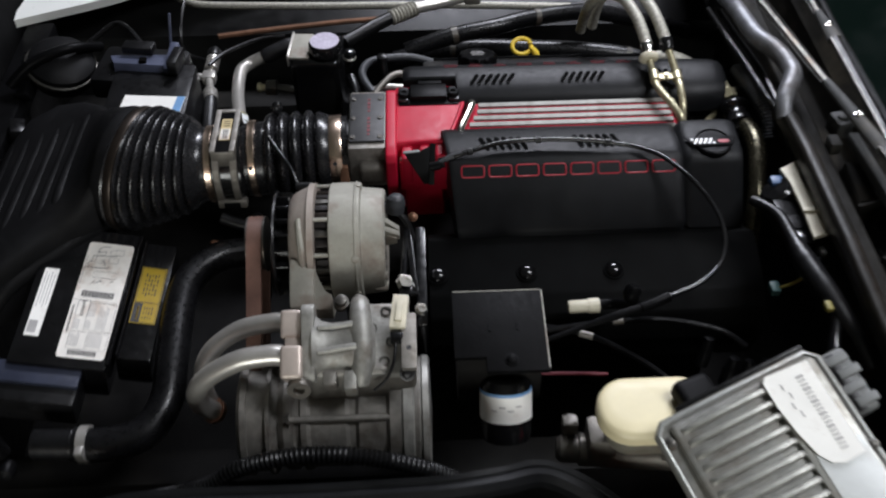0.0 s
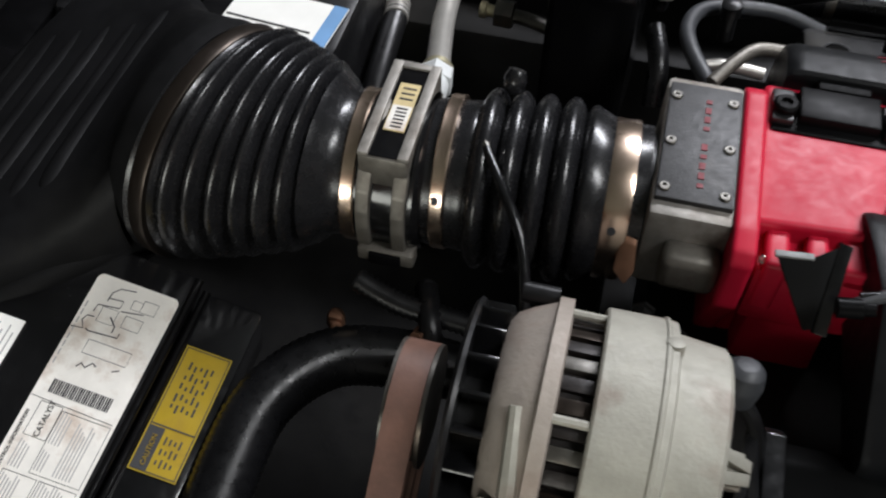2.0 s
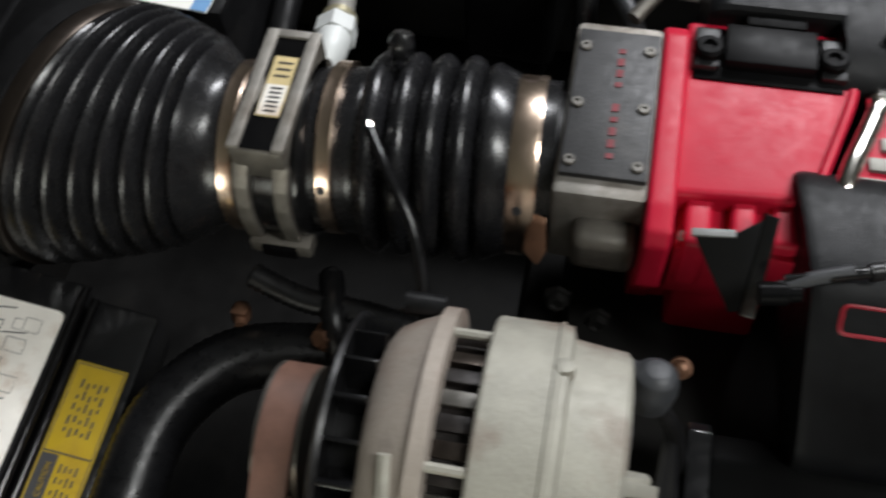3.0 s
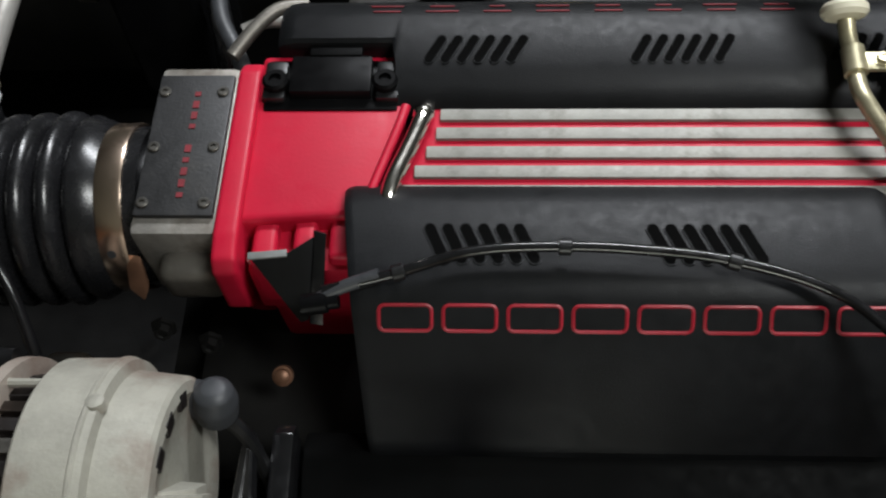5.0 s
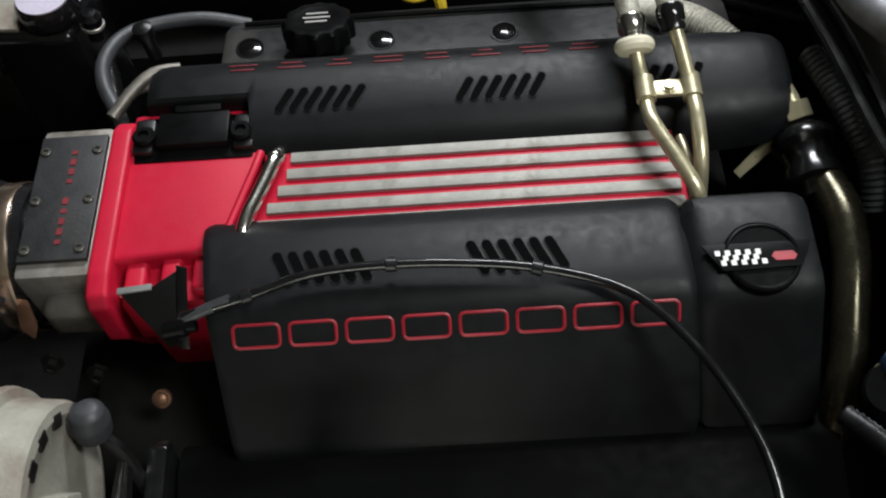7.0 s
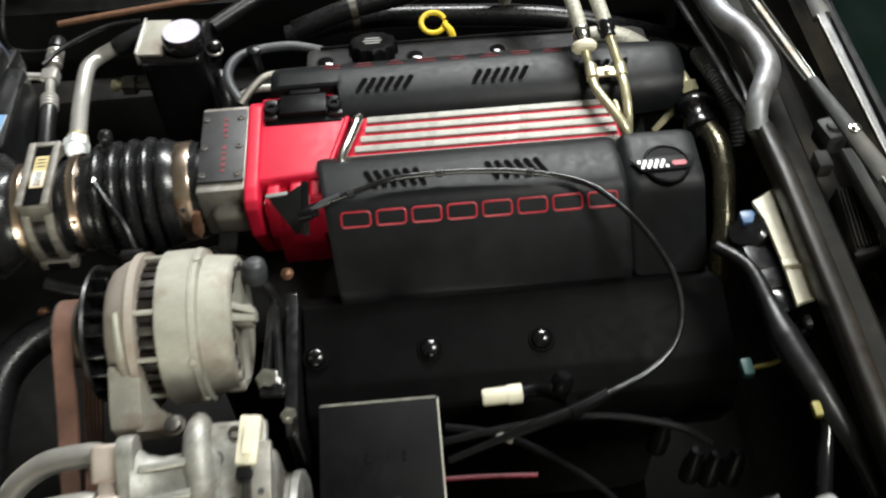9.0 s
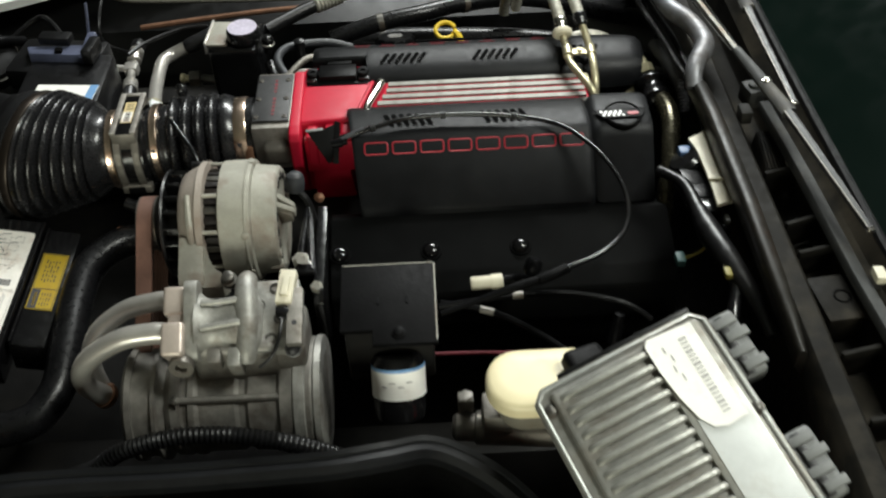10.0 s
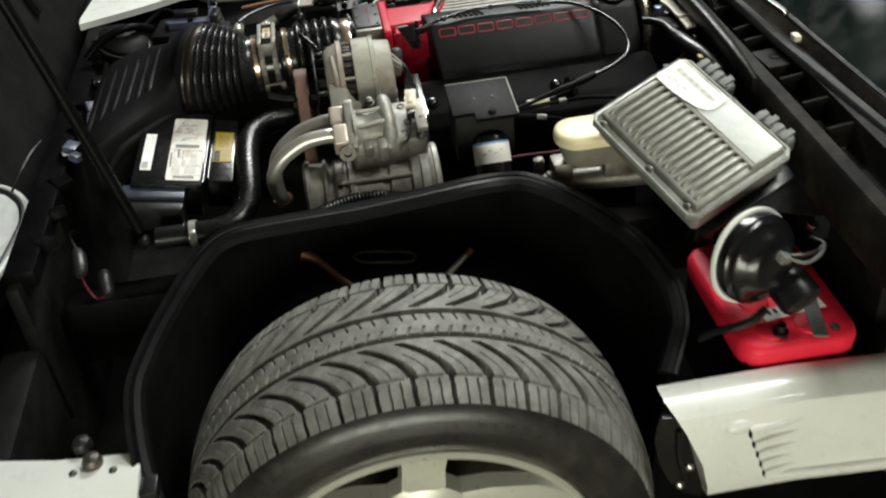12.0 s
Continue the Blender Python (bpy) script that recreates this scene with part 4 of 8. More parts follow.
def valve_cover():
    t = thing("valve_cover", (0.22, 1.13, 0.66), "black plastic valve cover with a ribbed oil filler cap", "engine cover")
    prof = [(1.092, 0.66), (1.094, 0.684), (1.098, 0.688), (1.160, 0.682), (1.172, 0.675), (1.178, 0.65), (1.178, 0.58), (1.09, 0.58)]
    rings = []
    for x, k in ((0.055, 0.93), (0.058, 0.985), (0.064, 1.0), (0.40, 1.0), (0.425, 0.97), (0.435, 0.9)):
        rings.append([(x, 1.14 + (y - 1.14) * k, 0.65 + (z - 0.65) * k) for y, z in prof])
    part("shell", Geo().loft(rings), M_VALVE, t, angle=32)
    for x in (0.076, 0.175, 0.267):
        g = Geo().lathe((x, 1.136, 0.6835), (0, 0, 1), [(0, 0.0105), (0.0022, 0.0105), (0.0022, 0.0090), (0.0008, 0.0086), (0.0008, 0.0065)], 28)
        part("bolt_recess", g, M_SATIN, t)
        g = Geo().lathe((x, 1.136, 0.6835), (0, 0, 1), [(0, 0.0088), (0.0016, 0.0086), (0.0020, 0.0078), (0.0022, 0.0)], 24)
        part("bolt", g, M_DOME, t, "flat gloss black plug")
    part("seam", Geo().tube([(0.070, 1.163, 0.6835), (0.25, 1.163, 0.6835), (0.41, 1.160, 0.6835)], 0.0022, 6), M_SATIN, t)
    # oil filler cap with finger ribs
    n = 60
    ring = lambda z, r, d: [(0.130 + (r + d * (0.5 + 0.5 * math.cos(12 * 2 * math.pi * k / n))) * math.cos(2 * math.pi * k / n), 1.133 + (r + d * (0.5 + 0.5 * math.cos(12 * 2 * math.pi * k / n))) * math.sin(2 * math.pi * k / n), z) for k in range(n)]
    g = Geo().loft([ring(0.6820, 0.018, 0), ring(0.6930, 0.018, 0), ring(0.6940, 0.0240, 0.003), ring(0.7070, 0.0240, 0.003), ring(0.7095, 0.0225, 0.002), ring(0.7105, 0.018, 0), ring(0.7100, 0.0165, 0)])
    g.turn((0.130, 1.133, 0.690), -0.27)
    cap = part("oil_filler_cap", g, M_SATIN, t, "ribbed black oil filler cap")
    g = Geo()
    for k in range(3):
        g.box((0.130, 1.127 + 0.006 * k, 0.7104), (0.020 - 0.004 * abs(k - 1), 0.0016, 0.0006))
    g.turn((0.130, 1.133, 0.690), -0.27)
    tagged(part("print_bar", g, M_GREYINK, cap), kind="stuff")
    return t


valve_cover()


def intake():
    t = thing("intake_manifold", (0.2, 0.96, 0.64), "red painted intake manifold with five bare metal ribs", "intake manifold")
    # deep front plenum with a raised flange, a recessed top and cast bosses
    g = Geo()
    g.extrude([(0.016, 0.922, 0.7335), (0.076, 0.926, 0.7335), (0.086, 0.934, 0.7335), (0.101, 0.986, 0.7335), (0.104, 1.002, 0.7335), (0.104, 1.012, 0.7335), (0.100, 1.035, 0.7335), (0.018, 1.035, 0.7335)], (0, 0, -0.14), 0.004, 3)
    part("plenum", g, M_RED, t)
    part("raised_edge", Geo().tube([(0.0835, 0.926, 0.7320), (0.0855, 0.936, 0.7335), (0.0930, 0.962, 0.7335), (0.1000, 0.986, 0.7335), (0.1025, 0.998, 0.7325)], 0.0028, 10), M_RED, t)
    g = Geo()
    g.extrude([(0.006, 0.925, 0.62), (0.006, 0.906, 0.665), (0.006, 0.893, 0.690), (0.006, 0.893, 0.728), (0.006, 0.898, 0.735), (0.006, 0.912, 0.738), (0.006, 1.020, 0.738), (0.006, 1.030, 0.732), (0.006, 1.030, 0.62)], (0.0135, 0, 0), 0.0030, 3)
    part("flange", g, M_RED, t)
    g = Geo()
    g.box((0.052, 0.915, 0.698), (0.060, 0.030, 0.044), 0.003)
    part("ledge", g, M_RED, t)
    for x, y, w in ((0.0315, 0.9145, 0.013), (0.0525, 0.9155, 0.012), (0.0725, 0.9200, 0.014)):
        part("cast_boss", Geo().box((x, y, 0.708), (w, 0.033, 0.0405), 0.0035, None, 3), M_RED, t)
    dome_bolt(t, (0.0255, 0.9045, 0.724), (0, -0.4, 1), 0.0022, 0.002, M_STEEL, "set_screw")
    g = Geo()
    g.extrude([(0.028, 0.908, 0.60), (0.028, 0.900, 0.68), (0.072, 0.900, 0.69), (0.080, 0.908, 0.60)], (0, 0.04, 0), 0.005, 2)
    part("runner", g, M_RED, t)
    # ribbed top
    g = Geo()
    g.extrude([(0.094, 0.930, 0.722), (0.364, 0.930, 0.722), (0.362, 1.000, 0.722), (0.114, 1.000, 0.722)], (0, 0, 0.0095), 0.0015)
    part("top_deck", g, M_RED, t)
    for k in range(5):
        y = 0.9410 + 0.01265 * k
        x0 = (0.103, 0.109, 0.115, 0.120, 0.122)[k]
        x1 = 0.361 - 0.0005 * k
        g = Geo()
        g.box(((x0 + x1) / 2, y, 0.7315), (x1 - x0, 0.0077, 0.0050), 0.0009, None, 2)
        part("rib", g, M_RIB, t, "bare metal rib")
    return t


intake()

t = thing("coolant_pipe", (0.10, 0.96, 0.72), "short bright metal coolant pipe bent across the red manifold", "pipe")
part("tube", Geo().tube([(0.0945, 0.924, 0.728), (0.0960, 0.934, 0.7360), (0.0990, 0.946, 0.7385), (0.1040, 0.960, 0.7385), (0.1090, 0.974, 0.7385), (0.1125, 0.985, 0.7385), (0.1145, 0.993, 0.736), (0.1150, 1.000, 0.728)], 0.0049, 14), M_STEEL, t)
part("bead", Geo().lathe((0.1130, 0.986, 0.7382), (0.05, 1, -0.15), [(0, 0.0049), (0.001, 0.0060), (0.003, 0.0060), (0.004, 0.0049)], 16), M_STEEL, t)


def sensor_cover():
    t = thing("sensor_cover", (0.058, 1.012, 0.72), "black plastic sensor cover bolted on the red plenum", "sensor")
    part("body", Geo().box((0.060, 1.0145, 0.7350), (0.046, 0.026, 0.014), 0.0015, None, 2), M_SATIN, t)
    part("base", Geo().box((0.060, 1.012, 0.729), (0.076, 0.036, 0.012), 0.002), M_SATIN, t)
    for x in (0.028, 0.092):
        part("tower", Geo().box((x, 1.0125, 0.7345), (0.013, 0.027, 0.009), 0.002), M_SMOOTH, t)
    for x in (0.029, 0.091):
        g = Geo().lathe((x, 1.010, 0.733), (0, 0, 1), [(0, 0.0075), (0.009, 0.0075), (0.0105, 0.006), (0.0105, 0.0035), (0.0085, 0.003), (0.0085, 0)], 16)
        part("bolt", g, M_LID, t)
    part("tab", Geo().box((0.062, 1.034, 0.740), (0.030, 0.014, 0.006), 0.001), M_LID, t)
    return t


sensor_cover()


def throttle_body():
    t = thing("throttle_unit", (-0.018, 0.965, 0.62), "cast aluminium throttle body with a screwed dark cover plate", "throttle body")
    g = Geo()
    g.box((-0.0165, 0.969, 0.704), (0.046, 0.112, 0.062), 0.004)
    part("housing", g, M_CAST, t)
    g = Geo().box((-0.0110, 0.9065, 0.703), (0.033, 0.018, 0.028), 0.007, None, 3)
    part("lower_housing", g, M_MAF, t)
    plate = part("cover_plate", Geo().box((-0.0165, 0.9695, 0.7365), (0.0425, 0.094, 0.004), 0.0012), M_PLATE, t, "dark grey cover plate")
    for x in (-0.0335, -0.0005):
        for y in (0.930, 0.966, 1.004):
            g = Geo().lathe((x, y, 0.7382), (0, 0, 1), [(0, 0.0034), (0.0012, 0.0034), (0.0018, 0.0027), (0.0018, 0.0014), (0.0008, 0.0012), (0.0008, 0)], 12)
            part("screw", g, M_DARKSTEEL, plate, "button head screw")
    g = Geo()
    for k in range(10):
        if k != 5:
            g.box((-0.0145, 0.935 + 0.0075 * k, 0.7388), (0.0034, 0.0048 if k % 3 else 0.0030, 0.0005))
    tagged(part("print_bar", g, M_DIMRED, plate, "thin red lettering bars"), kind="stuff")
    part("rusty_bracket", Geo().extrude([(-0.050, 0.913, 0.706), (-0.041, 0.911, 0.706), (-0.039, 0.903, 0.692), (-0.043, 0.899, 0.684), (-0.051, 0.904, 0.690)], (0, 0.004, 0.002), 0.001), M_COPPER, t, "rust brown bracket")
    for k in range(2):
        hex_bolt(t, (-0.030 + 0.022 * k, 0.884, 0.683 - 0.018 * k), (0, -1, 0.3), 0.005, 0.006, M_CHASSIS)
    g = Geo().lathe((-0.037, 0.958, 0.688), (-1, 0, 0), [(0, 0.043), (0.014, 0.043)], 40)
    part("neck", g, M_RUBBER, t)
    return t


throttle_body()

# ---- air path ----


def bellows_rear():
    t = thing("intake_bellows", (-0.115, 0.956, 0.63), "black rubber intake bellows with bright hose clamps", "air hose", "intake bellows")
    prof = [(0, 0.0465), (0.020, 0.0465), (0.0225, 0.0485), (0.026, 0.0500), (0.0345, 0.0540), (0.0375, 0.0530), (0.0395, 0.0490)]
    for w in range(49):
        f = w / 48
        prof.append((0.040 + 0.0625 * f, 0.0475 - 0.001 * f + 0.0095 * abs(math.sin(math.pi * 4 * f)) ** 0.7))
    prof += [(0.104, 0.0470), (0.107, 0.0465), (0.128, 0.0455)]
    g = Geo().lathe((-0.041, 0.9590, 0.690), (-1, -0.035, -0.02), prof, 72)
    part("sleeve", g, M_BELLOWS, t, angle=80)
    for x, y, r, wd in ((-0.0563, 0.9585, 0.0470, 0.0155), (-0.1585, 0.9545, 0.0462, 0.0085)):
        c = part("clamp", Geo().lathe((x + wd / 2, y, 0.6895), (-1, -0.035, -0.02), [(0, r), (0, r + 0.0014), (wd * 0.10, r + 0.0020), (wd * 0.5, r + 0.0017), (wd * 0.90, r + 0.0020), (wd, r + 0.0014), (wd, r)], 72), M_CLAMP, t, "bright worm drive clamp")
        # dark disc painted for the shade in the screw hole
        part("screw_hole", Geo().lathe((x, y - 0.90 * (r + 0.0019), 0.6895 + 0.43 * (r + 0.0019)), (0, -0.90, 0.43), [(-0.001, 0.0026), (0.0003, 0.0026), (0.0003, 0)], 14), M_INK, c)
    part("nipple", Geo().tube([(-0.128, 0.985, 0.738), (-0.128, 0.986, 0.745), (-0.127, 0.989, 0.750)], [0.006, 0.007, 0.005], 12), M_BELLOWS, t)
    return t


bellows_rear()


def air_meter():
    t = thing("air_flow_meter", (-0.19, 0.95, 0.62), "cast air flow meter with two flanges and a gold label", "air flow meter")
    o = Vector((-0.189, 0.951, 0.686))
    for sx in (-0.0150, 0.0065):
        # rounded flange ring that flattens under the top box
        pts = []
        for k in range(24):
            a = radians(15 * k)
            flat = 0.0525 - 0.0015 * math.cos(4 * a)
            pts.append((o.x + sx, o.y + flat * math.cos(a), o.z + flat * math.sin(a)))
        part("flange", Geo().extrude(pts, (0.0085, 0, 0), 0.0015), M_MAF, t, "cast flange ring")
    part("barrel", Geo().lathe(o + Vector((-0.022, 0, 0)), (1, 0, 0), [(0, 0.044), (0.004, 0.0480), (0.040, 0.0480), (0.044, 0.044)], 40), M_GLOSSBLACK, t, "black centre barrel")
    # top box: two pale rails, a dark trough between them and a square front lip
    box = part("electronics_box", Geo().box(o + Vector((0, 0.002, 0.038)), (0.030, 0.082, 0.024), 0.003), M_MAF, t)
    for sx in (-0.0118, 0.0118):
        part("rail", Geo().box(o + Vector((sx, 0.002, 0.0505)), (0.0066, 0.080, 0.0035), 0.0012), M_CAST, box, "worn bare metal rail")
    part("end_rail", Geo().box(o + Vector((0, 0.0395, 0.0505)), (0.018, 0.005, 0.0034), 0.001), M_CAST, box, "worn bare metal rail")
    part("trough", Geo().box(o + Vector((0, 0.000, 0.0497)), (0.0172, 0.074, 0.0012)), M_SATIN, box, "black recessed strip")
    lab = part("label", Geo().box(o + Vector((0.0005, 0.0035, 0.0508)), (0.0125, 0.040, 0.0008)), M_GOLD, t, "aged gold label")
    part("label_field", Geo().box(o + Vector((0.0005, -0.006, 0.0513)), (0.0115, 0.020, 0.0004)), M_GRIMELABEL, lab, "pale worn field")
    g = Geo()
    for k in range(6):
        g.box(o + Vector((0.001, -0.0135 + 0.0030 * k, 0.0517)), (0.0065, 0.0011, 0.0003))
    for k in range(3):
        g.box(o + Vector((0.001, 0.0100 + 0.0045 * k, 0.0514)), (0.008, 0.0012, 0.0003))
    tagged(part("print_bar", g, M_INK, lab), kind="stuff")
    part("plug", Geo().box(o + Vector((0.003, -0.046, -0.024)), (0.036, 0.012, 0.012), 0.003), M_MAF, t)
    part("plug_face", Geo().box(o + Vector((0.003, -0.0525, -0.024)), (0.020, 0.003, 0.009), 0.001), M_SATIN, t)
    return t


air_meter()


def bellows_front():
    t = thing("intake_bellows", (-0.26, 0.945, 0.61), "large black corrugated rubber intake bellows, widening to the air box", "air hose", "intake bellows")
    # the hose turns and widens towards the air box
    a, b = Vector((-0.204, 0.951, 0.686)), Vector((-0.304, 0.940, 0.690))
    da, db = Vector((-1, -0.03, 0)).normalized(), Vector((-0.95, 0.28, 0.10)).normalized()
    seg, waves = 72, 6
    prof = [(0.0, 0.0455), (0.016, 0.0455), (0.022, 0.0475), (0.028, 0.054), (0.032, 0.0565)]
    for w in range(waves * 8 + 1):
        f = w / (waves * 8)
        r = 0.0550 + 0.0215 * f ** 0.9
        prof.append((0.034 + 0.060 * f, r - 0.0050 + 0.0095 * abs(math.sin(math.pi * waves * f)) ** 0.7))
    prof += [(0.096, 0.0770), (0.112, 0.0770)]
    rings = []
    for s, r in prof:
        f = s / 0.1035
        c = a + (b - a) * f
        d = da.lerp(db, min(1.0, max(0.0, (f - 0.1) / 0.8))).normalized()
        u = (Vector((0, 0, 1)) - d * d.z).normalized()
        w_ = d.cross(u)
        rings.append([c + u * (r * math.cos(2 * math.pi * k / seg)) + w_ * (r * math.sin(2 * math.pi * k / seg)) for k in range(seg)])
    part("sleeve", Geo().loft(rings), M_BELLOWS, t, angle=80)
    part("clamp", Geo().lathe((-0.2075, 0.9505, 0.686), (-1, -0.03, 0), [(0, 0.0465), (0, 0.0475), (0.0010, 0.0482), (0.0045, 0.0479), (0.0080, 0.0482), (0.009, 0.0475), (0.009, 0.0465)], 72), M_CLAMP, t, "bright worm drive clamp")
    part("clamp", Geo().lathe(b - db * 0.005, db, [(0, 0.0775), (0, 0.0790), (0.0015, 0.0797), (0.005, 0.0792), (0.0085, 0.0797), (0.010, 0.0790), (0.010, 0.0775)], 72), M_BRONZE, t, "wide dark bronze band clamp")
    return t


bellows_front()


def air_box():
    t = thing("air_cleaner_duct", (-0.42, 0.93, 0.5), "ridged black plastic air cleaner duct with a folded near edge", "air duct")
    db = Vector((-0.95, 0.28, 0.10)).normalized()
    up = (Vector((0, 0, 1)) - db * db.z).normalized()
    side = up.cross(db)
    if side.y < 0:
        side = -side
    n = 56
    rings = []
    for s, r in ((0.004, 0.0765), (0.014, 0.0765), (0.018, 0.0750)):
        c = Vector((-0.308, 0.941, 0.6904)) + db * s
        rings.append([c + side * (r * math.cos(2 * math.pi * k / n)) + up * (r * math.sin(2 * math.pi * k / n)) for k in range(n)])
    # from the round mouth to a wide flat box
    for x, y0, y1, z0, z1, e in ((-0.340, 0.868, 1.035, 0.612, 0.748, 0.85), (-0.358, 0.852, 1.060, 0.602, 0.722, 0.70), (-0.378, 0.838, 1.085, 0.592, 0.705, 0.55), (-0.405, 0.815, 1.102, 0.585, 0.694, 0.42), (-0.440, 0.780, 1.102, 0.58, 0.688, 0.36), (-0.475, 0.760, 1.085, 0.58, 0.678, 0.36), (-0.496, 0.775, 1.060, 0.58, 0.662, 0.40), (-0.504, 0.80, 1.03, 0.59, 0.640, 0.5)):
        row = []
        for k in range(n):
            c, s = math.cos(2 * math.pi * k / n), math.sin(2 * math.pi * k / n)
            row.append(((x), (y0 + y1) / 2 + (y1 - y0) / 2 * math.copysign(abs(c) ** e, c), (z0 + z1) / 2 + (z1 - z0) / 2 * math.copysign(abs(s) ** e, s)))
        rings.append(row)
    part("body", Geo().loft(rings), M_MATTE, t, angle=50)
    for k in range(6):
        x = -0.384 - 0.0195 * k
        z = float(np.interp(-x, (0.378, 0.405, 0.44, 0.475, 0.496), (0.704, 0.693, 0.687, 0.677, 0.661)))
        y0, y1 = 0.868 - 0.012 * k, 1.050 - 0.004 * k
        g = Geo().tube([(x - 0.004, y0, z - 0.018), (x - 0.003, y0 + 0.02, z - 0.0072), (x, (y0 + y1) / 2, z - 0.0058), (x + 0.002, y1 - 0.02, z - 0.0066), (x + 0.003, y1, z - 0.017)], 0.0082, 12, 5)
        part("ridge", g, M_MATTE, t)
    g = Geo().tube([(-0.334, 0.886, 0.652), (-0.356, 0.866, 0.658), (-0.385, 0.838, 0.655), (-0.415, 0.812, 0.651), (-0.440, 0.786, 0.645), (-0.458, 0.765, 0.625)], [0.006, 0.010, 0.012, 0.012, 0.011, 0.008], 12)
    part("leg", g, M_MATTE, t)
    return t


air_box()

# ---- belt-driven units ----


def alternator():
    t = thing("alternator", (-0.04, 0.785, 0.60), "dull cast alternator with black fan and slotted rear housing", "alternator")
    o = Vector((0, 0.782, 0.711))

    def at(x):
        return (x, o.y, o.z)

    def polar(x, a, r):
        """A point at a degrees from the top towards the near side, r from the shaft."""
        return Vector((x, o.y - r * math.sin(radians(a)), o.z + r * math.cos(radians(a))))

    front = part("front_housing", Geo().lathe(at(-0.0965), (1, 0, 0), [(0, 0.02), (0, 0.050), (0.003, 0.0545), (0.010, 0.0585), (0.017, 0.0615), (0.0205, 0.0630), (0.0212, 0.0660), (0.0280, 0.0660), (0.0290, 0.057)], 64), M_ALTWARM, t, "warm tinted cast front housing", angle=30)
    part("stator", Geo().lathe(at(-0.071), (1, 0, 0), [(0, 0.0545), (0.022, 0.0545)], 48), M_DARK, t, "dark stator windings")
    for k in range(23):
        a = -90 + 10.5 * k
        p = polar(-0.0605, a, 0.0558)
        m = frame_of(p, (1, 0, 0), (0, -math.cos(radians(a)), -math.sin(radians(a))))
        part("stator_bar", Geo().box(p, (0.0165, 0.0070, 0.0035), 0.0008, m), (M_DARKSTEEL, M_DARK, M_BRONZE, M_DARK)[k % 4], t)
    for a in (-38, 22, 58, 98):
        p = polar(-0.0605, a, 0.0618)
        part("through_bolt", Geo().tube([p + Vector((-0.010, 0, 0)), p + Vector((0.010, 0, 0))], 0.0022, 8), M_ALT, t)
    rear = part("rear_housing", Geo().lathe(at(-0.0525), (1, 0, 0), [(0, 0.056), (0, 0.0645), (0.0012, 0.0655), (0.0268, 0.0658), (0.0276, 0.0667), (0.0290, 0.0667), (0.0298, 0.0656), (0.0330, 0.0652), (0.0345, 0.0600), (0.0570, 0.0575), (0.0590, 0.0555), (0.0600, 0.050), (0.0585, 0.047), (0.0580, 0.03), (0.0580, 0)], 64), M_ALT, t, "cast rear housing", angle=30)
    # vents round the rear face, a gusset with a square brush holder, lugs
    for a in (-50, -26, -4, 46, 64, 82, 100):
        p = polar(0.0060, a, 0.0480)
        m = frame_of(p, (1, 0, 0), (0, -math.sin(radians(a)), math.cos(radians(a))))
        # dark blocks stand for the shade inside the vents
        part("vent", Geo().box(p, (0.0036, 0.008, 0.010), 0.001, m), M_DARK, rear, "vent hole, its shade a dark block")
    for a in (18, 30):
        d = polar(0, a, 1) - o
        q = Vector((0, math.cos(radians(a)), math.sin(radians(a)))) * 0.0028
        part("fin", Geo().extrude([polar(x, a, r) - q for x, r in ((0.004, 0.0540), (0.022, 0.028), (0.022, 0.012), (0.004, 0.006))], q * 2, 0.0006), M_ALT, rear)
    part("bridge", Geo().extrude([polar(x, 24, r) - Vector((0, 0.0075, 0.0040)) for x, r in ((0.004, 0.042), (0.0190, 0.026), (0.0190, 0.010), (0.004, 0.004))], (0, 0.015, 0.008), 0.001), M_ALT, rear)
    for a, r in ((92, 0.050), (112, 0.053)):
        p = polar(0.006, a, r)
        part("lug", Geo().lathe(p - Vector((0.012, 0, 0)), (1, 0, 0), [(0, 0.007), (0.012, 0.007), (0.014, 0.0055), (0.014, 0)], 14), M_ALT, rear)
    for a, x in ((-22, -0.0215), (62, -0.0245), (104, -0.0245)):
        p = polar(x, a, 0.0656)
        part("boss", Geo().lathe(p, p - Vector((x, o.y, o.z)), [(-0.004, 0.0046), (0.0012, 0.0042), (0.0018, 0.0024), (0.0018, 0)], 12), M_ALT, rear)
    boot = Geo().tube([(-0.004, 0.831, 0.716), (0.004, 0.829, 0.719), (0.012, 0.826, 0.722), (0.019, 0.823, 0.724), (0.0225, 0.822, 0.724)], [0.0092, 0.0095, 0.0100, 0.0105, 0.0070], 20)
    boot.tube([(0.0165, 0.823, 0.716), (0.0175, 0.825, 0.726), (0.0180, 0.827, 0.733), (0.0180, 0.828, 0.7365)], [0.0105, 0.0112, 0.0095, 0.0050], 20)
    part("terminal_boot", boot, M_CABLEGREY, t, "grey rubber terminal boot")
    part("cable", Geo().tube([(0.018, 0.822, 0.718), (0.032, 0.812, 0.70), (0.040, 0.79, 0.65), (0.042, 0.76, 0.58)], 0.004, 8), M_SMOOTH, t)
    # fan and pulley at the front
    fan = part("fan", Geo().lathe(at(-0.1145), (1, 0, 0), [(0, 0.02), (0, 0.0560), (0.002, 0.0585), (0.0040, 0.0575), (0.0040, 0.038), (0.018, 0.038), (0.018, 0.02)], 48), M_SMOOTH, t, "black cooling fan")
    for k in range(20):
        a = 18 * k
        p = polar(-0.1035, a, 0.0470)
        m = frame_of(p, (1, 0, 0), (0, -math.sin(radians(a)), math.cos(radians(a))))
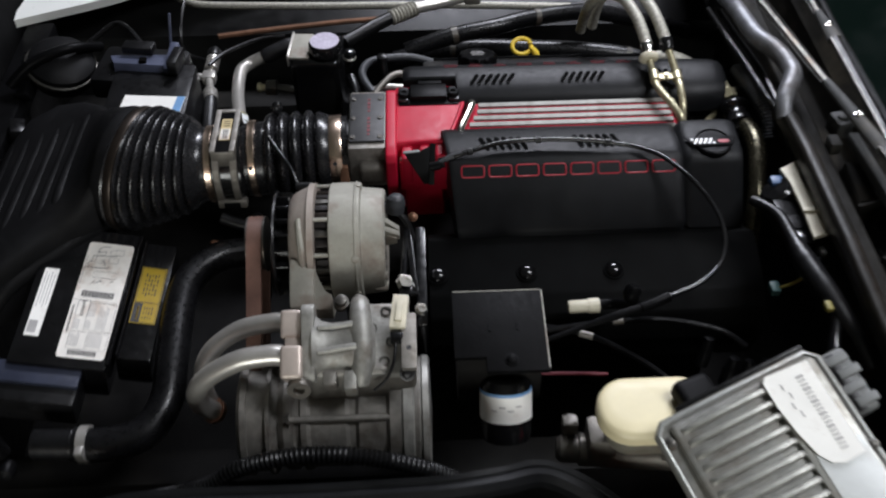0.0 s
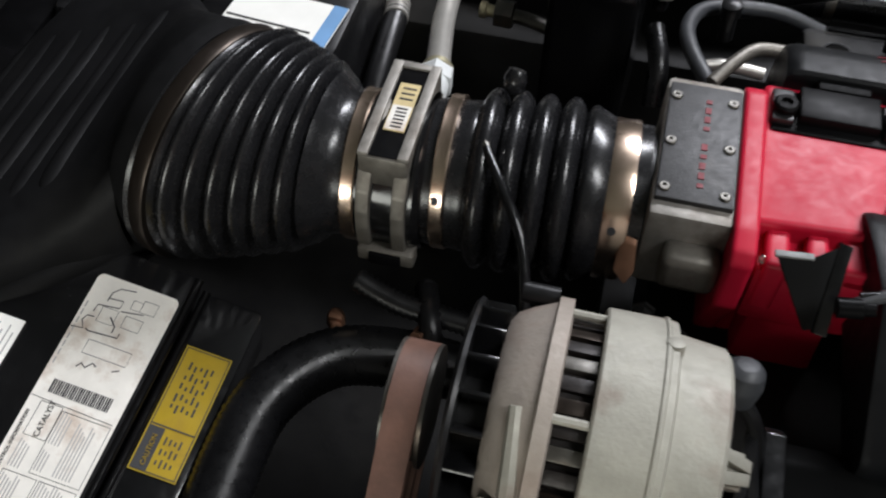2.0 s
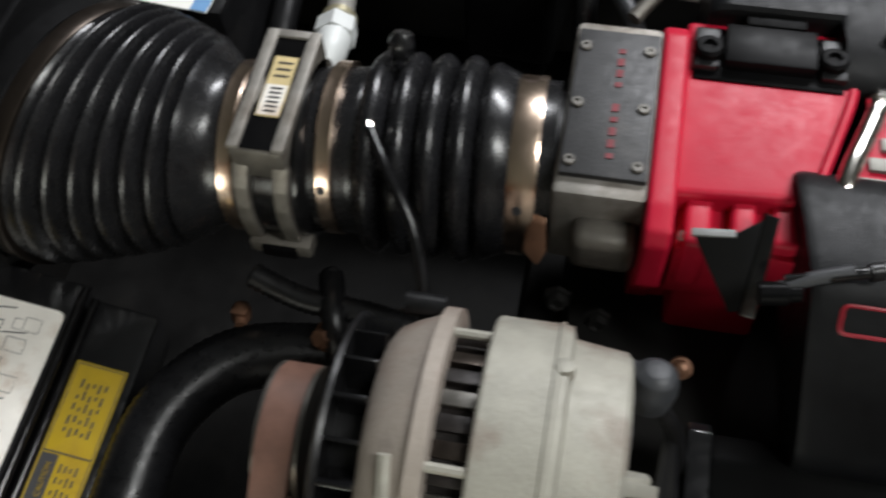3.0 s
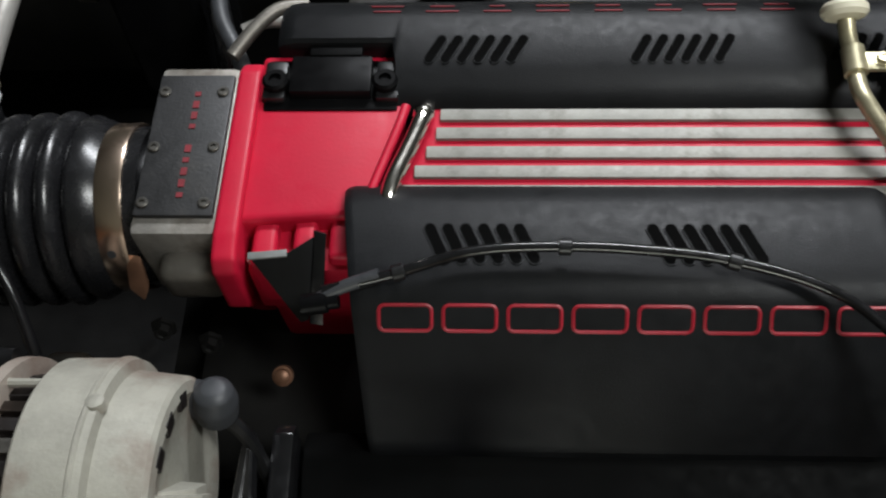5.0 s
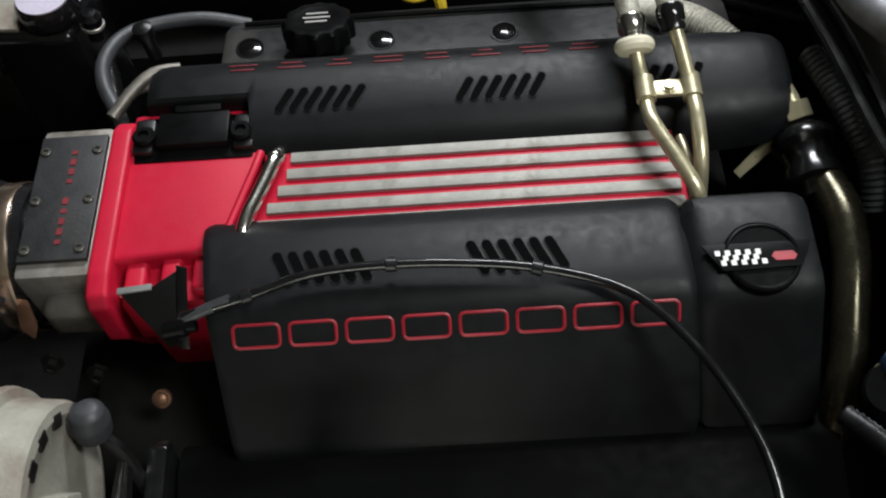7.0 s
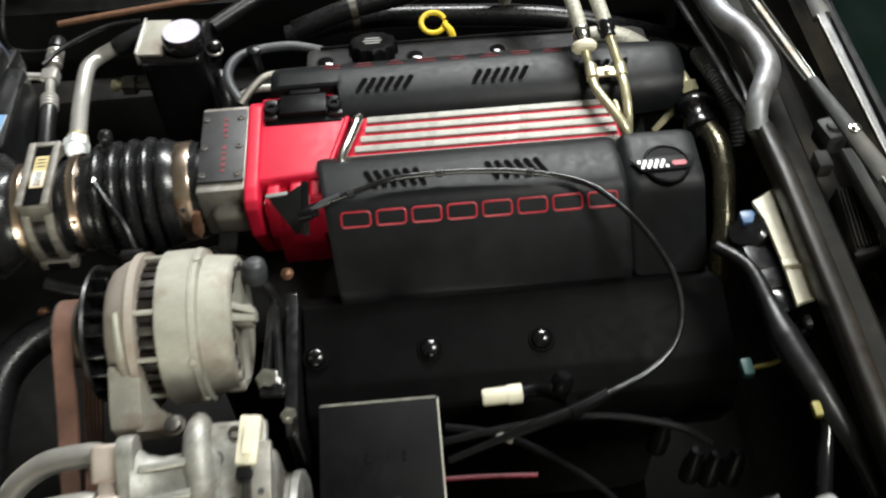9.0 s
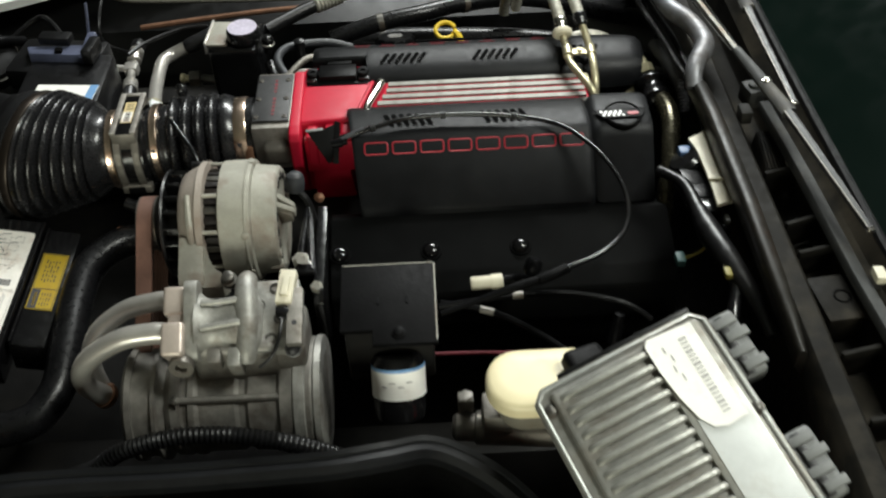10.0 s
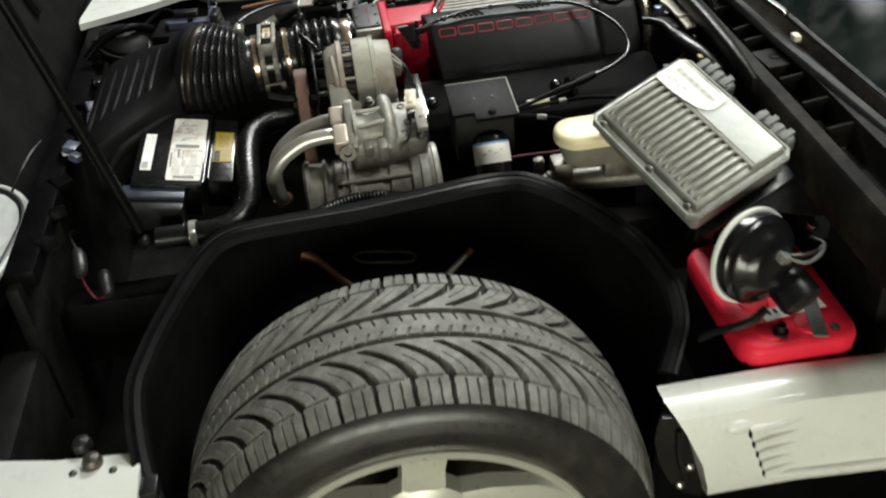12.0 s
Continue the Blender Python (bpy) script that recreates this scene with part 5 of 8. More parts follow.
        part("blade", Geo().box(p, (0.015, 0.020, 0.0020), 0.0005, m), M_GLOSSBLACK, fan)
    part("pulley", Geo().lathe(at(-0.146), (1, 0, 0), [(0, 0.02), (0, 0.031), (0.002, 0.031), (0.002, 0.028), (0.018, 0.028), (0.018, 0.031), (0.020, 0.031), (0.020, 0.02)], 32), M_DARKSTEEL, t)
    # swept foot under the front housing, adjuster ear at the top
    part("mounting_foot", Geo().extrude([(-0.0945, 0.7300, 0.7400), (-0.0945, 0.6960, 0.7200), (-0.0945, 0.6870, 0.7110), (-0.0945, 0.6900, 0.690), (-0.0945, 0.745, 0.660)], (0.0265, 0, 0), 0.003), M_ALT, front)
    part("mounting_foot", Geo().loft([[(x, 0.690 + k, 0.7150 + k * 0.6), (x, 0.686, 0.708), (x, 0.688, 0.690), (x, 0.712 + k * 0.3, 0.672)] for x, k in ((-0.0745, 0.040), (-0.0690, 0.034), (-0.0630, 0.020), (-0.0570, 0.010), (-0.0500, 0.006))]), M_ALT, front, angle=50)
    part("adjuster_boss", Geo().lathe((-0.098, 0.838, 0.744), (1, 0, 0), [(0.004, 0.0055), (0.022, 0.0055), (0.022, 0.004)], 16), M_SMOOTH, front)
    part("cast_web", Geo().tube([polar(-0.0845, 20, 0.0600), polar(-0.0810, 55, 0.0615), polar(-0.0800, 82, 0.0625)], [0.0030, 0.0045, 0.0030], 8), M_ALT, front)
    return t


alternator()

bp = [(0.808, 0.724), (0.797, 0.736), (0.780, 0.7405), (0.758, 0.733), (0.71, 0.698), (0.672, 0.673), (0.650, 0.654), (0.648, 0.634), (0.664, 0.620), (0.69, 0.618), (0.74, 0.645), (0.785, 0.675), (0.806, 0.70)]
path, _ = spline([(-0.135, y, z) for y, z in bp] + [(-0.135, *bp[0])], 0.01, 5)


def belt_strip(x0, x1, lo, hi):
    """One closed strip of the belt between two widths and two heights over its line."""
    rings = []
    for i in range(len(path)):
        d = (path[min(i + 1, len(path) - 1)] - path[max(i - 1, 0)]).normalized()
        n = Vector((0, -d.z, d.y))
        rings.append([path[i] + n * h + Vector((x, 0, 0)) for x, h in ((x0, hi), (x1, hi), (x1, lo), (x0, lo))])
    return Geo().loft(rings)


t = thing("drive_belt", (-0.135, 0.69, 0.56), "worn ribbed drive belt over the pulleys, brown from a painted reflection", "drive belt")
part("backing", belt_strip(-0.009, 0.0068, -0.0022, 0.0004), M_BELT, t)
for k in range(5):
    x = -0.0074 + 0.0033 * k
    part("rib", belt_strip(x - 0.0012, x + 0.0012, 0.0004, 0.0022), M_BELT, t)


def compressor():
    t = thing("compressor", (-0.03, 0.615, 0.54), "grimy cast air conditioning compressor with two metal hose ports", "compressor")
    o = Vector((0, 0.622, 0.606))

    def at(x):
        return (x, o.y, o.z)

    prof = [(0, 0.04), (0, 0.052), (0.006, 0.056), (0.016, 0.056), (0.018, 0.053), (0.022, 0.053), (0.024, 0.0565), (0.030, 0.0565), (0.034, 0.0535), (0.070, 0.0540), (0.074, 0.051), (0.080, 0.051), (0.084, 0.0545), (0.112, 0.0555), (0.116, 0.060), (0.146, 0.061), (0.154, 0.056), (0.158, 0.046), (0.160, 0.0)]
    # shade below the ports is put into the barrel's darker alloy
    body = part("barrel", Geo().lathe(at(-0.108), (1, 0, 0), prof, 48), M_COMPSHADE, t, angle=30)
    for a in (38, 84):
        r = radians(a)
        p = Vector((-0.03, o.y - 0.0560 * math.sin(r), o.z + 0.0560 * math.cos(r)))
        part("through_bolt", Geo().tube([p + Vector((-0.066, 0, 0)), p + Vector((0.040, 0, 0))], 0.0036, 8), M_COMPSHADE, body)
        hex_bolt(body, p + Vector((-0.066, 0, 0)), (-1, 0, 0), 0.0052, 0.005, M_DARKSTEEL)
    part("clutch", Geo().lathe(at(-0.150), (1, 0, 0), [(0, 0.02), (0, 0.056), (0.004, 0.060), (0.010, 0.060), (0.010, 0.056), (0.030, 0.056), (0.030, 0.060), (0.034, 0.060), (0.036, 0.054), (0.042, 0.05)], 48), M_COMPSHADE, t, "grimy clutch pulley")
    # pale end ring of the rear head
    part("end_ring", Geo().lathe(at(0.020), (1, 0, 0), [(0, 0.0605), (0.002, 0.0625), (0.012, 0.0625), (0.014, 0.0600), (0.020, 0.0600), (0.022, 0.0620), (0.028, 0.0615), (0.030, 0.058)], 48), M_COMP, body, angle=30)
    # saddle between the barrel and the valve manifold
    g = Geo().box((-0.032, 0.632, 0.672), (0.086, 0.050, 0.060), 0.010, None, 3)
    g.box((0.012, 0.640, 0.672), (0.050, 0.060, 0.052), 0.010, None, 3)
    part("saddle", g, M_COMPSHADE, t)
    # dumb-bell flange behind the ports, waisted in the middle
    d, w = Vector((0, 0.80, 0.60)), Vector((0, -0.60, 0.80))
    c = Vector((-0.0770, 0.634, 0.716))
    out = []
    for k in range(28):
        a = 2 * math.pi * k / 28
        s = 0.040 * math.cos(a)
        out.append(c + d * s + w * (math.copysign(abs(math.sin(a)) ** 0.6, math.sin(a)) * (0.0135 + 0.0065 * (s / 0.040) ** 2)))
    part("casting_flange", Geo().extrude(out, (0.0135, 0, 0), 0.0025), M_COMP, t, angle=50)
    rings = []
    for x, ry, rz, dz in ((-0.066, 0.030, 0.024, 0.0), (-0.058, 0.024, 0.019, -0.001), (-0.046, 0.022, 0.017, -0.002), (-0.030, 0.024, 0.018, -0.002), (-0.018, 0.028, 0.021, -0.001), (-0.010, 0.028, 0.018, -0.004), (-0.004, 0.022, 0.012, -0.008)):
        rings.append([(x, 0.634 + ry * math.cos(2 * math.pi * k / 20), 0.712 + dz + rz * math.sin(2 * math.pi * k / 20) + 0.28 * ry * math.cos(2 * math.pi * k / 20)) for k in range(20)])
    man = part("valve_manifold", Geo().loft(rings), M_COMP, t, angle=50)
    part("rib", Geo().tube([(-0.060, 0.618, 0.722), (-0.040, 0.620, 0.724), (-0.022, 0.622, 0.725)], 0.0032, 8), M_COMP, man)
    part("rib", Geo().tube([(-0.060, 0.640, 0.734), (-0.040, 0.642, 0.733), (-0.022, 0.644, 0.734)], 0.0032, 8), M_COMP, man)
    part("elbow", Geo().tube([(-0.019, 0.680, 0.722), (-0.019, 0.668, 0.731), (-0.018, 0.650, 0.730), (-0.017, 0.628, 0.718), (-0.018, 0.608, 0.700), (-0.019, 0.600, 0.690)], [0.0085, 0.0105, 0.0115, 0.0115, 0.0105, 0.008], 16), M_COMP, man)
    part("tab", Geo().box((-0.029, 0.602, 0.690), (0.013, 0.020, 0.030), 0.003, Euler((0.35, 0, 0)).to_matrix()), M_COMP, t)
    part("tab", Geo().box((-0.050, 0.606, 0.690), (0.014, 0.016, 0.022), 0.004, Euler((0.35, 0, 0)).to_matrix()), M_COMPSHADE, t)
    # rear deck plate with bolt holes
    rr = Euler((0.26, 0, 0)).to_matrix()
    part("deck", Geo().box((0.006, 0.646, 0.702), (0.050, 0.080, 0.012), 0.004, rr), M_COMP, t)
    for x, y, z in ((0.0067, 0.6737, 0.7140), (0.0048, 0.6195, 0.7000), (-0.0080, 0.655, 0.7100), (0.012, 0.640, 0.7055)):
        part("bolt_hole", Geo().lathe((x, y, z), (0, -0.26, 1), [(-0.003, 0.0058), (0.0024, 0.0058), (0.0024, 0.0036), (-0.002, 0.0034), (-0.002, 0)], 14), M_DARKSTEEL, t)
    # ports: two square heads with a notch between them
    g = Geo().box((-0.0880, 0.6555, 0.7180), (0.0220, 0.0290, 0.0310), 0.0040, Euler((0.5, 0, 0)).to_matrix(), 3)
    g.box((-0.0865, 0.6150, 0.7080), (0.0220, 0.0330, 0.0320), 0.0040, Euler((0.5, 0, 0)).to_matrix(), 3)
    g.box((-0.0860, 0.6360, 0.7090), (0.0170, 0.0200, 0.0240), 0.002, Euler((0.5, 0, 0)).to_matrix())
    part("port_block", g, M_PINKALLOY, t, "pale metal port block with a pink reflection painted in")
    part("plug", Geo().lathe((-0.080, 0.598, 0.696), (0, -1, 0.1), [(0, 0.012), (0.008, 0.012), (0.008, 0.006), (0.002, 0.005)], 16), M_MAF, t)
    br = part("rear_bracket", Geo().box((0.0305, 0.627, 0.7225), (0.0155, 0.060, 0.009), 0.002, Euler((0.28, 0, 0)).to_matrix()), M_CAST, t)
    part("bracket_post", Geo().box((0.031, 0.632, 0.692), (0.011, 0.036, 0.056), 0.003), M_COMP, t)
    # dark disc for the shade in the bracket's hole
    part("hole", Geo().lathe((0.0305, 0.618, 0.7244), (0, -0.28, 1), [(0, 0.0026), (0.0006, 0.0026), (0.0006, 0)], 12), M_INK, br)
    dome_bolt(br, (0.028, 0.602, 0.704), (0, -0.8, 0.6), 0.0062, 0.007, M_RUBBER)
    plug = part("connector", Geo().box((0.0215, 0.657, 0.7310), (0.0165, 0.038, 0.013), 0.002, Euler((0.22, 0, -0.12)).to_matrix()), M_BEIGE, t, "off-white electrical connector")
    part("latch", Geo().box((0.0215, 0.654, 0.7385), (0.0070, 0.022, 0.004), 0.001, Euler((0.22, 0, -0.12)).to_matrix()), M_BEIGE, plug)
    part("connector_boot", Geo().box((0.0185, 0.633, 0.7230), (0.014, 0.011, 0.013), 0.003), M_GLOSSBLACK, plug)
    part("wire", Geo().tube([(0.017, 0.628, 0.720), (0.015, 0.612, 0.712), (0.008, 0.600, 0.700), (-0.006, 0.594, 0.688)], 0.0018, 6), M_SMOOTH, t)
    for p in ((-0.039, 0.681, 0.720), (-0.021, 0.683, 0.717)):
        part("stud", Geo().lathe(p, (0, -0.3, 1), [(0, 0.0085), (0.006, 0.0085), (0.0065, 0.0062), (0.013, 0.0060), (0.014, 0.004), (0.014, 0)], 12), M_DARKSTEEL, t)
    return t


compressor()


def ac_hose(pts, r, label):
    t = thing("refrigerant_pipe", pts[0], label, "pipe", "compressor pipes")
    part("pipe", Geo().tube(pts, r, 16, 10), M_TUBE, t)
    a, b = Vector(pts[-1]), Vector(pts[-2])
    d = (a - b).normalized()
    part("collar", Geo().lathe(a - d * 0.003, d, [(0, r), (0, r * 1.25), (0.006, r * 1.25), (0.006, r * 0.8)], 18), M_COPPER, t)
    return t


ac_hose([(-0.098, 0.664, 0.7135), (-0.112, 0.667, 0.7110), (-0.148, 0.668, 0.6990), (-0.180, 0.657, 0.6770), (-0.192, 0.645, 0.645), (-0.190, 0.642, 0.600)], 0.0100, "bright bent metal refrigerant pipe with a short drop")
ac_hose([(-0.097, 0.624, 0.7110), (-0.112, 0.624, 0.7115), (-0.142, 0.622, 0.7070), (-0.176, 0.619, 0.6860), (-0.192, 0.619, 0.6600), (-0.193, 0.624, 0.632), (-0.184, 0.631, 0.609)], 0.0108, "bright bent metal refrigerant pipe with an open end")


# ---- near-side units ----
def relay_box():
    t = thing("relay_box", (0.12, 0.64, 0.60), "shallow black box with an edged lid beside the engine", "relay box")
    part("body", Geo().box((0.121, 0.640, 0.685), (0.086, 0.070, 0.078), 0.004), M_CHASSIS, t)
    rr = Euler((0.10, 0, 0)).to_matrix()
    c = Vector((0.121, 0.632, 0.7285))
    out = [(-0.046, -0.032), (-0.015, -0.032), (-0.015, -0.049), (0.047, -0.049), (0.046, 0.0475), (-0.046, 0.0475)]
    lid = part("lid", Geo().extrude([c + rr @ Vector((x, y, -0.003)) for x, y in out], rr @ Vector((0, 0, 0.006)), 0.0012), M_LID, t)
    for p, sz in (((0.0463, 0, 0.0030), (0.0013, 0.092, 0.0010)), ((0, 0.0470, 0.0030), (0.090, 0.0008, 0.0009))):
        part("bright_edge", Geo().box(c + rr @ Vector(p), sz, 0, rr), M_ALT, lid, "thin bright lid edge")
    for x in (0.111, 0.139):
        part("vent_nick", Geo().box(c + rr @ Vector((x - 0.121, 0.002, 0.0035)), (0.0025, 0.008, 0.0008), 0, rr), M_SATIN, lid)
    dome_bolt(lid, c + rr @ Vector((0.010, -0.036, 0.003)), (0, -0.1, 1), 0.0055, 0.004, M_LID)
    return t


relay_box()


def fluid_bottle():
    t = thing("fluid_bottle", (0.126, 0.575, 0.60), "small black bottle with a white label and blue band", "bottle")
    o = (0.127, 0.573, 0.628)
    ax = (0, 0.55, 0.83)
    part("body", Geo().lathe(o, ax, [(0, 0.024), (0.010, 0.0262), (0.058, 0.0262), (0.065, 0.023), (0.067, 0.015), (0.067, 0)], 32), M_GLOSSBLACK, t)
    lab = part("label", Geo().lathe(Vector(o) + Vector(ax).normalized() * 0.024, ax, [(0, 0.0264), (0, 0.0268), (0.028, 0.0268), (0.028, 0.0264)], 40), M_LABEL, t, "white wrap-round label")
    part("band", Geo().lathe(Vector(o) + Vector(ax).normalized() * 0.052, ax, [(0, 0.0264), (0, 0.0267), (0.003, 0.0267), (0.003, 0.0264)], 40), M_LABELBLUE, t, "blue band")
    g = Geo()
    for k in range(4):
        a = radians(150 + 14 * k)
        b = radians(-30 + 18 * k)
        front, side, axn = Vector((0, -0.834, 0.552)), Vector((1, 0, 0)), Vector(ax).normalized()
        out = front * math.cos(b) + side * math.sin(b)
        p = Vector(o) + axn * (0.038 + 0.004 * (k % 2)) + out * 0.0270
        g.box(p, (0.006, 0.0012, 0.0005), 0, frame_of(p, out.cross(axn), axn))
    tagged(part("print_bar", g, M_GREYINK, lab), kind="stuff")
    return t


fluid_bottle()


def brake_reservoir():
    t = thing("brake_reservoir", (0.26, 0.55, 0.62), "brake fluid reservoir with a cream cap on a metal cylinder", "reservoir")

    def stad(cx, cy, lx, ly, z, r, n=8):
        pts = []
        for qx, qy, a0 in ((1, 1, 0), (-1, 1, 90), (-1, -1, 180), (1, -1, 270)):
            for k in range(n + 1):
                a = radians(a0 + 90 * k / n)
                pts.append((cx + qx * (lx / 2 - r) + r * math.cos(a), cy + qy * (ly / 2 - r) + r * math.sin(a), z))
        return pts

    cx, cy, lx, ly = 0.268, 0.550, 0.112, 0.066
    g = Geo().loft([stad(cx, cy, lx, ly, 0.692, 0.030), stad(cx, cy, lx + 0.004, ly + 0.004, 0.693, 0.032), stad(cx, cy, lx + 0.004, ly + 0.004, 0.702, 0.032), stad(cx, cy, lx + 0.001, ly + 0.001, 0.707, 0.031), stad(cx, cy, lx - 0.008, ly - 0.008, 0.7095, 0.027), stad(cx, cy, lx - 0.03, ly - 0.03, 0.710, 0.017)])
    part("cap", g, M_CREAM, t, "cream plastic cap", angle=50)
    g = Geo().loft([stad(cx + 0.002, cy, lx - 0.030, ly - 0.024, 0.655, 0.020), stad(cx + 0.001, cy, lx - 0.020, ly - 0.018, 0.660, 0.022), stad(cx, cy, lx - 0.012, ly - 0.010, 0.676, 0.026), stad(cx, cy, lx - 0.006, ly - 0.004, 0.6925, 0.028)])
    part("tank", g, M_TANK, t, "cloudy white tank")
    g = Geo().lathe((0.178, 0.563, 0.618), (1, -0.1, 0), [(0, 0.010), (0.004, 0.014), (0.022, 0.014), (0.024, 0.017), (0.17, 0.017)], 24)
    g.box((0.222, 0.560, 0.636), (0.030, 0.034, 0.040), 0.006)
    g.box((0.300, 0.552, 0.640), (0.040, 0.030, 0.034), 0.006)
    g.box((0.192, 0.576, 0.640), (0.016, 0.014, 0.020), 0.003)
    cyl = part("master_cylinder", g, M_MAF, t, "grey metal master cylinder")
    part("sensor_cap", Geo().box((0.304, 0.552, 0.719), (0.040, 0.036, 0.020), 0.008, Euler((0.1, 0.1, 0.4)).to_matrix(), 3), M_MATTE, t, "black rubber sensor cap")
    part("port_nut", Geo().lathe((0.192, 0.576, 0.648), (-0.2, 0.1, 1), [(0, 0.005), (0, 0.0075), (0.003, 0.0075), (0.004, 0.004)], 6), M_CAST, cyl)
    return t


brake_reservoir()


def controller():
    L, U, V = Vector((0.242, 0.495, 0.7555)), Vector((0.912, 0.315, 0.263)), Vector((0.091, -0.180, -0.057))
    m = frame_of(L, U, -V)
    n = m @ Vector((0, 0, 1))
    t = thing("engine_controller", (0.36, 0.44, 0.66), "finned cast aluminium engine controller with white labels, set at an angle", "control unit")
    lu, lv = 0.166, V.length

    def pt(a, b, h):
        """a along the short side, b down the long side (both in metres), h above the flange."""
        return L + m @ Vector((a, -b, h))

    def slab(a0, a1, b0, b1, h0, h1, bev, segs=2):
        return Geo().box((pt(a0, b0, h0) + pt(a1, b1, h1)) / 2, (a1 - a0, b1 - b0, h1 - h0), bev, m, segs)

    def plate(a0, a1, b0, b1, cut, h0, h1, bev):
        """A slab with cut corners."""
        out = ((a0 + cut, b0), (a1 - cut, b0), (a1, b0 + cut), (a1, b1 - cut), (a1 - cut, b1), (a0 + cut, b1), (a0, b1 - cut), (a0, b0 + cut))
        return Geo().extrude([pt(a, b, h0) for a, b in out], n * (h1 - h0), bev)

    part("case", plate(0.010, lu - 0.006, 0.005, lv - 0.005, 0.006, -0.038, -0.006, 0.004), M_PCM, t)
    part("lid", plate(0.0, lu, 0.0, lv, 0.011, -0.007, 0.0, 0.0022), M_PCMDARK, t, "flanged lid")
    part("lid_rim", Geo().tube([pt(0.004, 0.012, 0), pt(0.012, 0.004, 0), pt(lu - 0.012, 0.004, 0), pt(lu - 0.004, 0.012, 0), pt(lu - 0.004, lv - 0.012, 0), pt(lu - 0.012, lv - 0.004, 0), pt(0.012, lv - 0.004, 0), pt(0.004, lv - 0.012, 0), pt(0.004, 0.012, 0)], 0.0022, 8, 1), M_PCM, t)
    # darker alloy paints the shade in the valleys between the fins
    part("raised_top", slab(0.0155, lu - 0.009, 0.009, lv - 0.009, -0.002, 0.0065, 0.0045, 3), M_PCMDARK, t)
    part("smooth_side", slab(0.104, lu - 0.011, 0.010, lv - 0.012, 0.0, 0.0118, 0.003), M_FIN, t, "smooth side of the lid")
    for k in range(15):
        b = 0.0185 + 0.01215 * k
        ring = []
        for a, h in ((0.0200, 0.004), (0.0235, 0.0085), (0.0290, 0.0118), (0.0370, 0.0136), (0.0980, 0.0136), (0.1030, 0.0122), (0.1065, 0.0090)):
            ring.append([pt(a, b - 0.0034, 0.0045), pt(a, b - 0.0028, 0.0045 + (h - 0.0045) * 0.75), pt(a, b - 0.0014, h), pt(a, b + 0.0014, h), pt(a, b + 0.0028, 0.0045 + (h - 0.0045) * 0.75), pt(a, b + 0.0034, 0.0045)])
        part("fin", Geo().loft(ring), M_FIN, t)
    part("label_plate", slab(0.1100, lu - 0.013, 0.086, lv - 0.014, 0.0112, 0.0128, 0.0004), M_PAD, t, "bright pale pad")
    # white label with a rounded side
    pts = [pt(0.1480, 0.012, 0), pt(0.1480, 0.100, 0), pt(0.1290, 0.1015, 0), pt(0.1190, 0.097, 0), pt(0.1120, 0.086, 0), pt(0.1070, 0.064, 0), pt(0.1040, 0.038, 0), pt(0.1040, 0.014, 0), pt(0.1085, 0.009, 0)]
    lab = part("label", Geo().extrude([q + n * 0.0136 for q in pts], n * 0.0006), M_LABEL, t, "white paper label")
    g = Geo()
    for k in range(18):
        g.box(pt(0.1345, 0.022 + 0.0040 * k, 0.0145), (0.0065, 0.0012 if k % 3 else 0.0022, 0.0003), 0, m)
    for k in range(4):
        g.box(pt(0.1165 + 0.003 * (k % 2), 0.024 + 0.009 * k, 0.0145), (0.0012, 0.006, 0.0003), 0, m)
    tagged(part("print_bar", g, M_GREYINK, lab), kind="stuff")
    for a, b in ((0.0105, 0.022), (0.0115, lv * 0.55), (0.0125, lv - 0.022), (lu - 0.006, 0.098)):
        dome_bolt(t, pt(a, b, 0.0), n, 0.0048, 0.004, M_DARKSTEEL)
    for b0 in (0.010, 0.124):
        c = part("connector", slab(lu - 0.014, lu + 0.026, b0, b0 + 0.062, -0.042, -0.014, 0.006, 3), M_GREYPLASTIC, t, "grey plastic connector")
        for k in range(4):
            part("latch", slab(lu + 0.002 + 0.005 * (k % 2), lu + 0.024 + 0.004 * (k % 2), b0 + 0.005 + 0.014 * k, b0 + 0.014 + 0.014 * k, -0.018, -0.0095, 0.0020), M_GREYPLASTIC, c)
        part("lock_bar", slab(lu + 0.006, lu + 0.014, b0 + 0.003, b0 + 0.059, -0.016, -0.0115, 0.0015), M_RUBBER, c, "black lock bar")
    # mounting tray, its tongue towards the battery and a post
    part("tray", slab(0.020, lu + 0.006, 0.004, lv + 0.006, -0.052, -0.046, 0.002), M_SMOOTH, t, "black mounting tray")
    part("tray_wall", slab(0.030, lu - 0.008, -0.006, -0.002, -0.052, -0.006, 0.0015), M_SMOOTH, t)
    part("tray_bracket", Geo().extrude([pt(0.070, lv, -0.048), pt(lu + 0.006, lv - 0.02, -0.048), pt(lu + 0.036, lv + 0.045, -0.072), pt(lu + 0.004, lv + 0.060, -0.080), pt(0.115, lv + 0.022, -0.060)], n * 0.004), M_SMOOTH, t)
    part("post", Geo().box((0.40, 0.46, 0.62), (0.03, 0.03, 0.17), 0.004), M_SMOOTH, t)
    return t


controller()


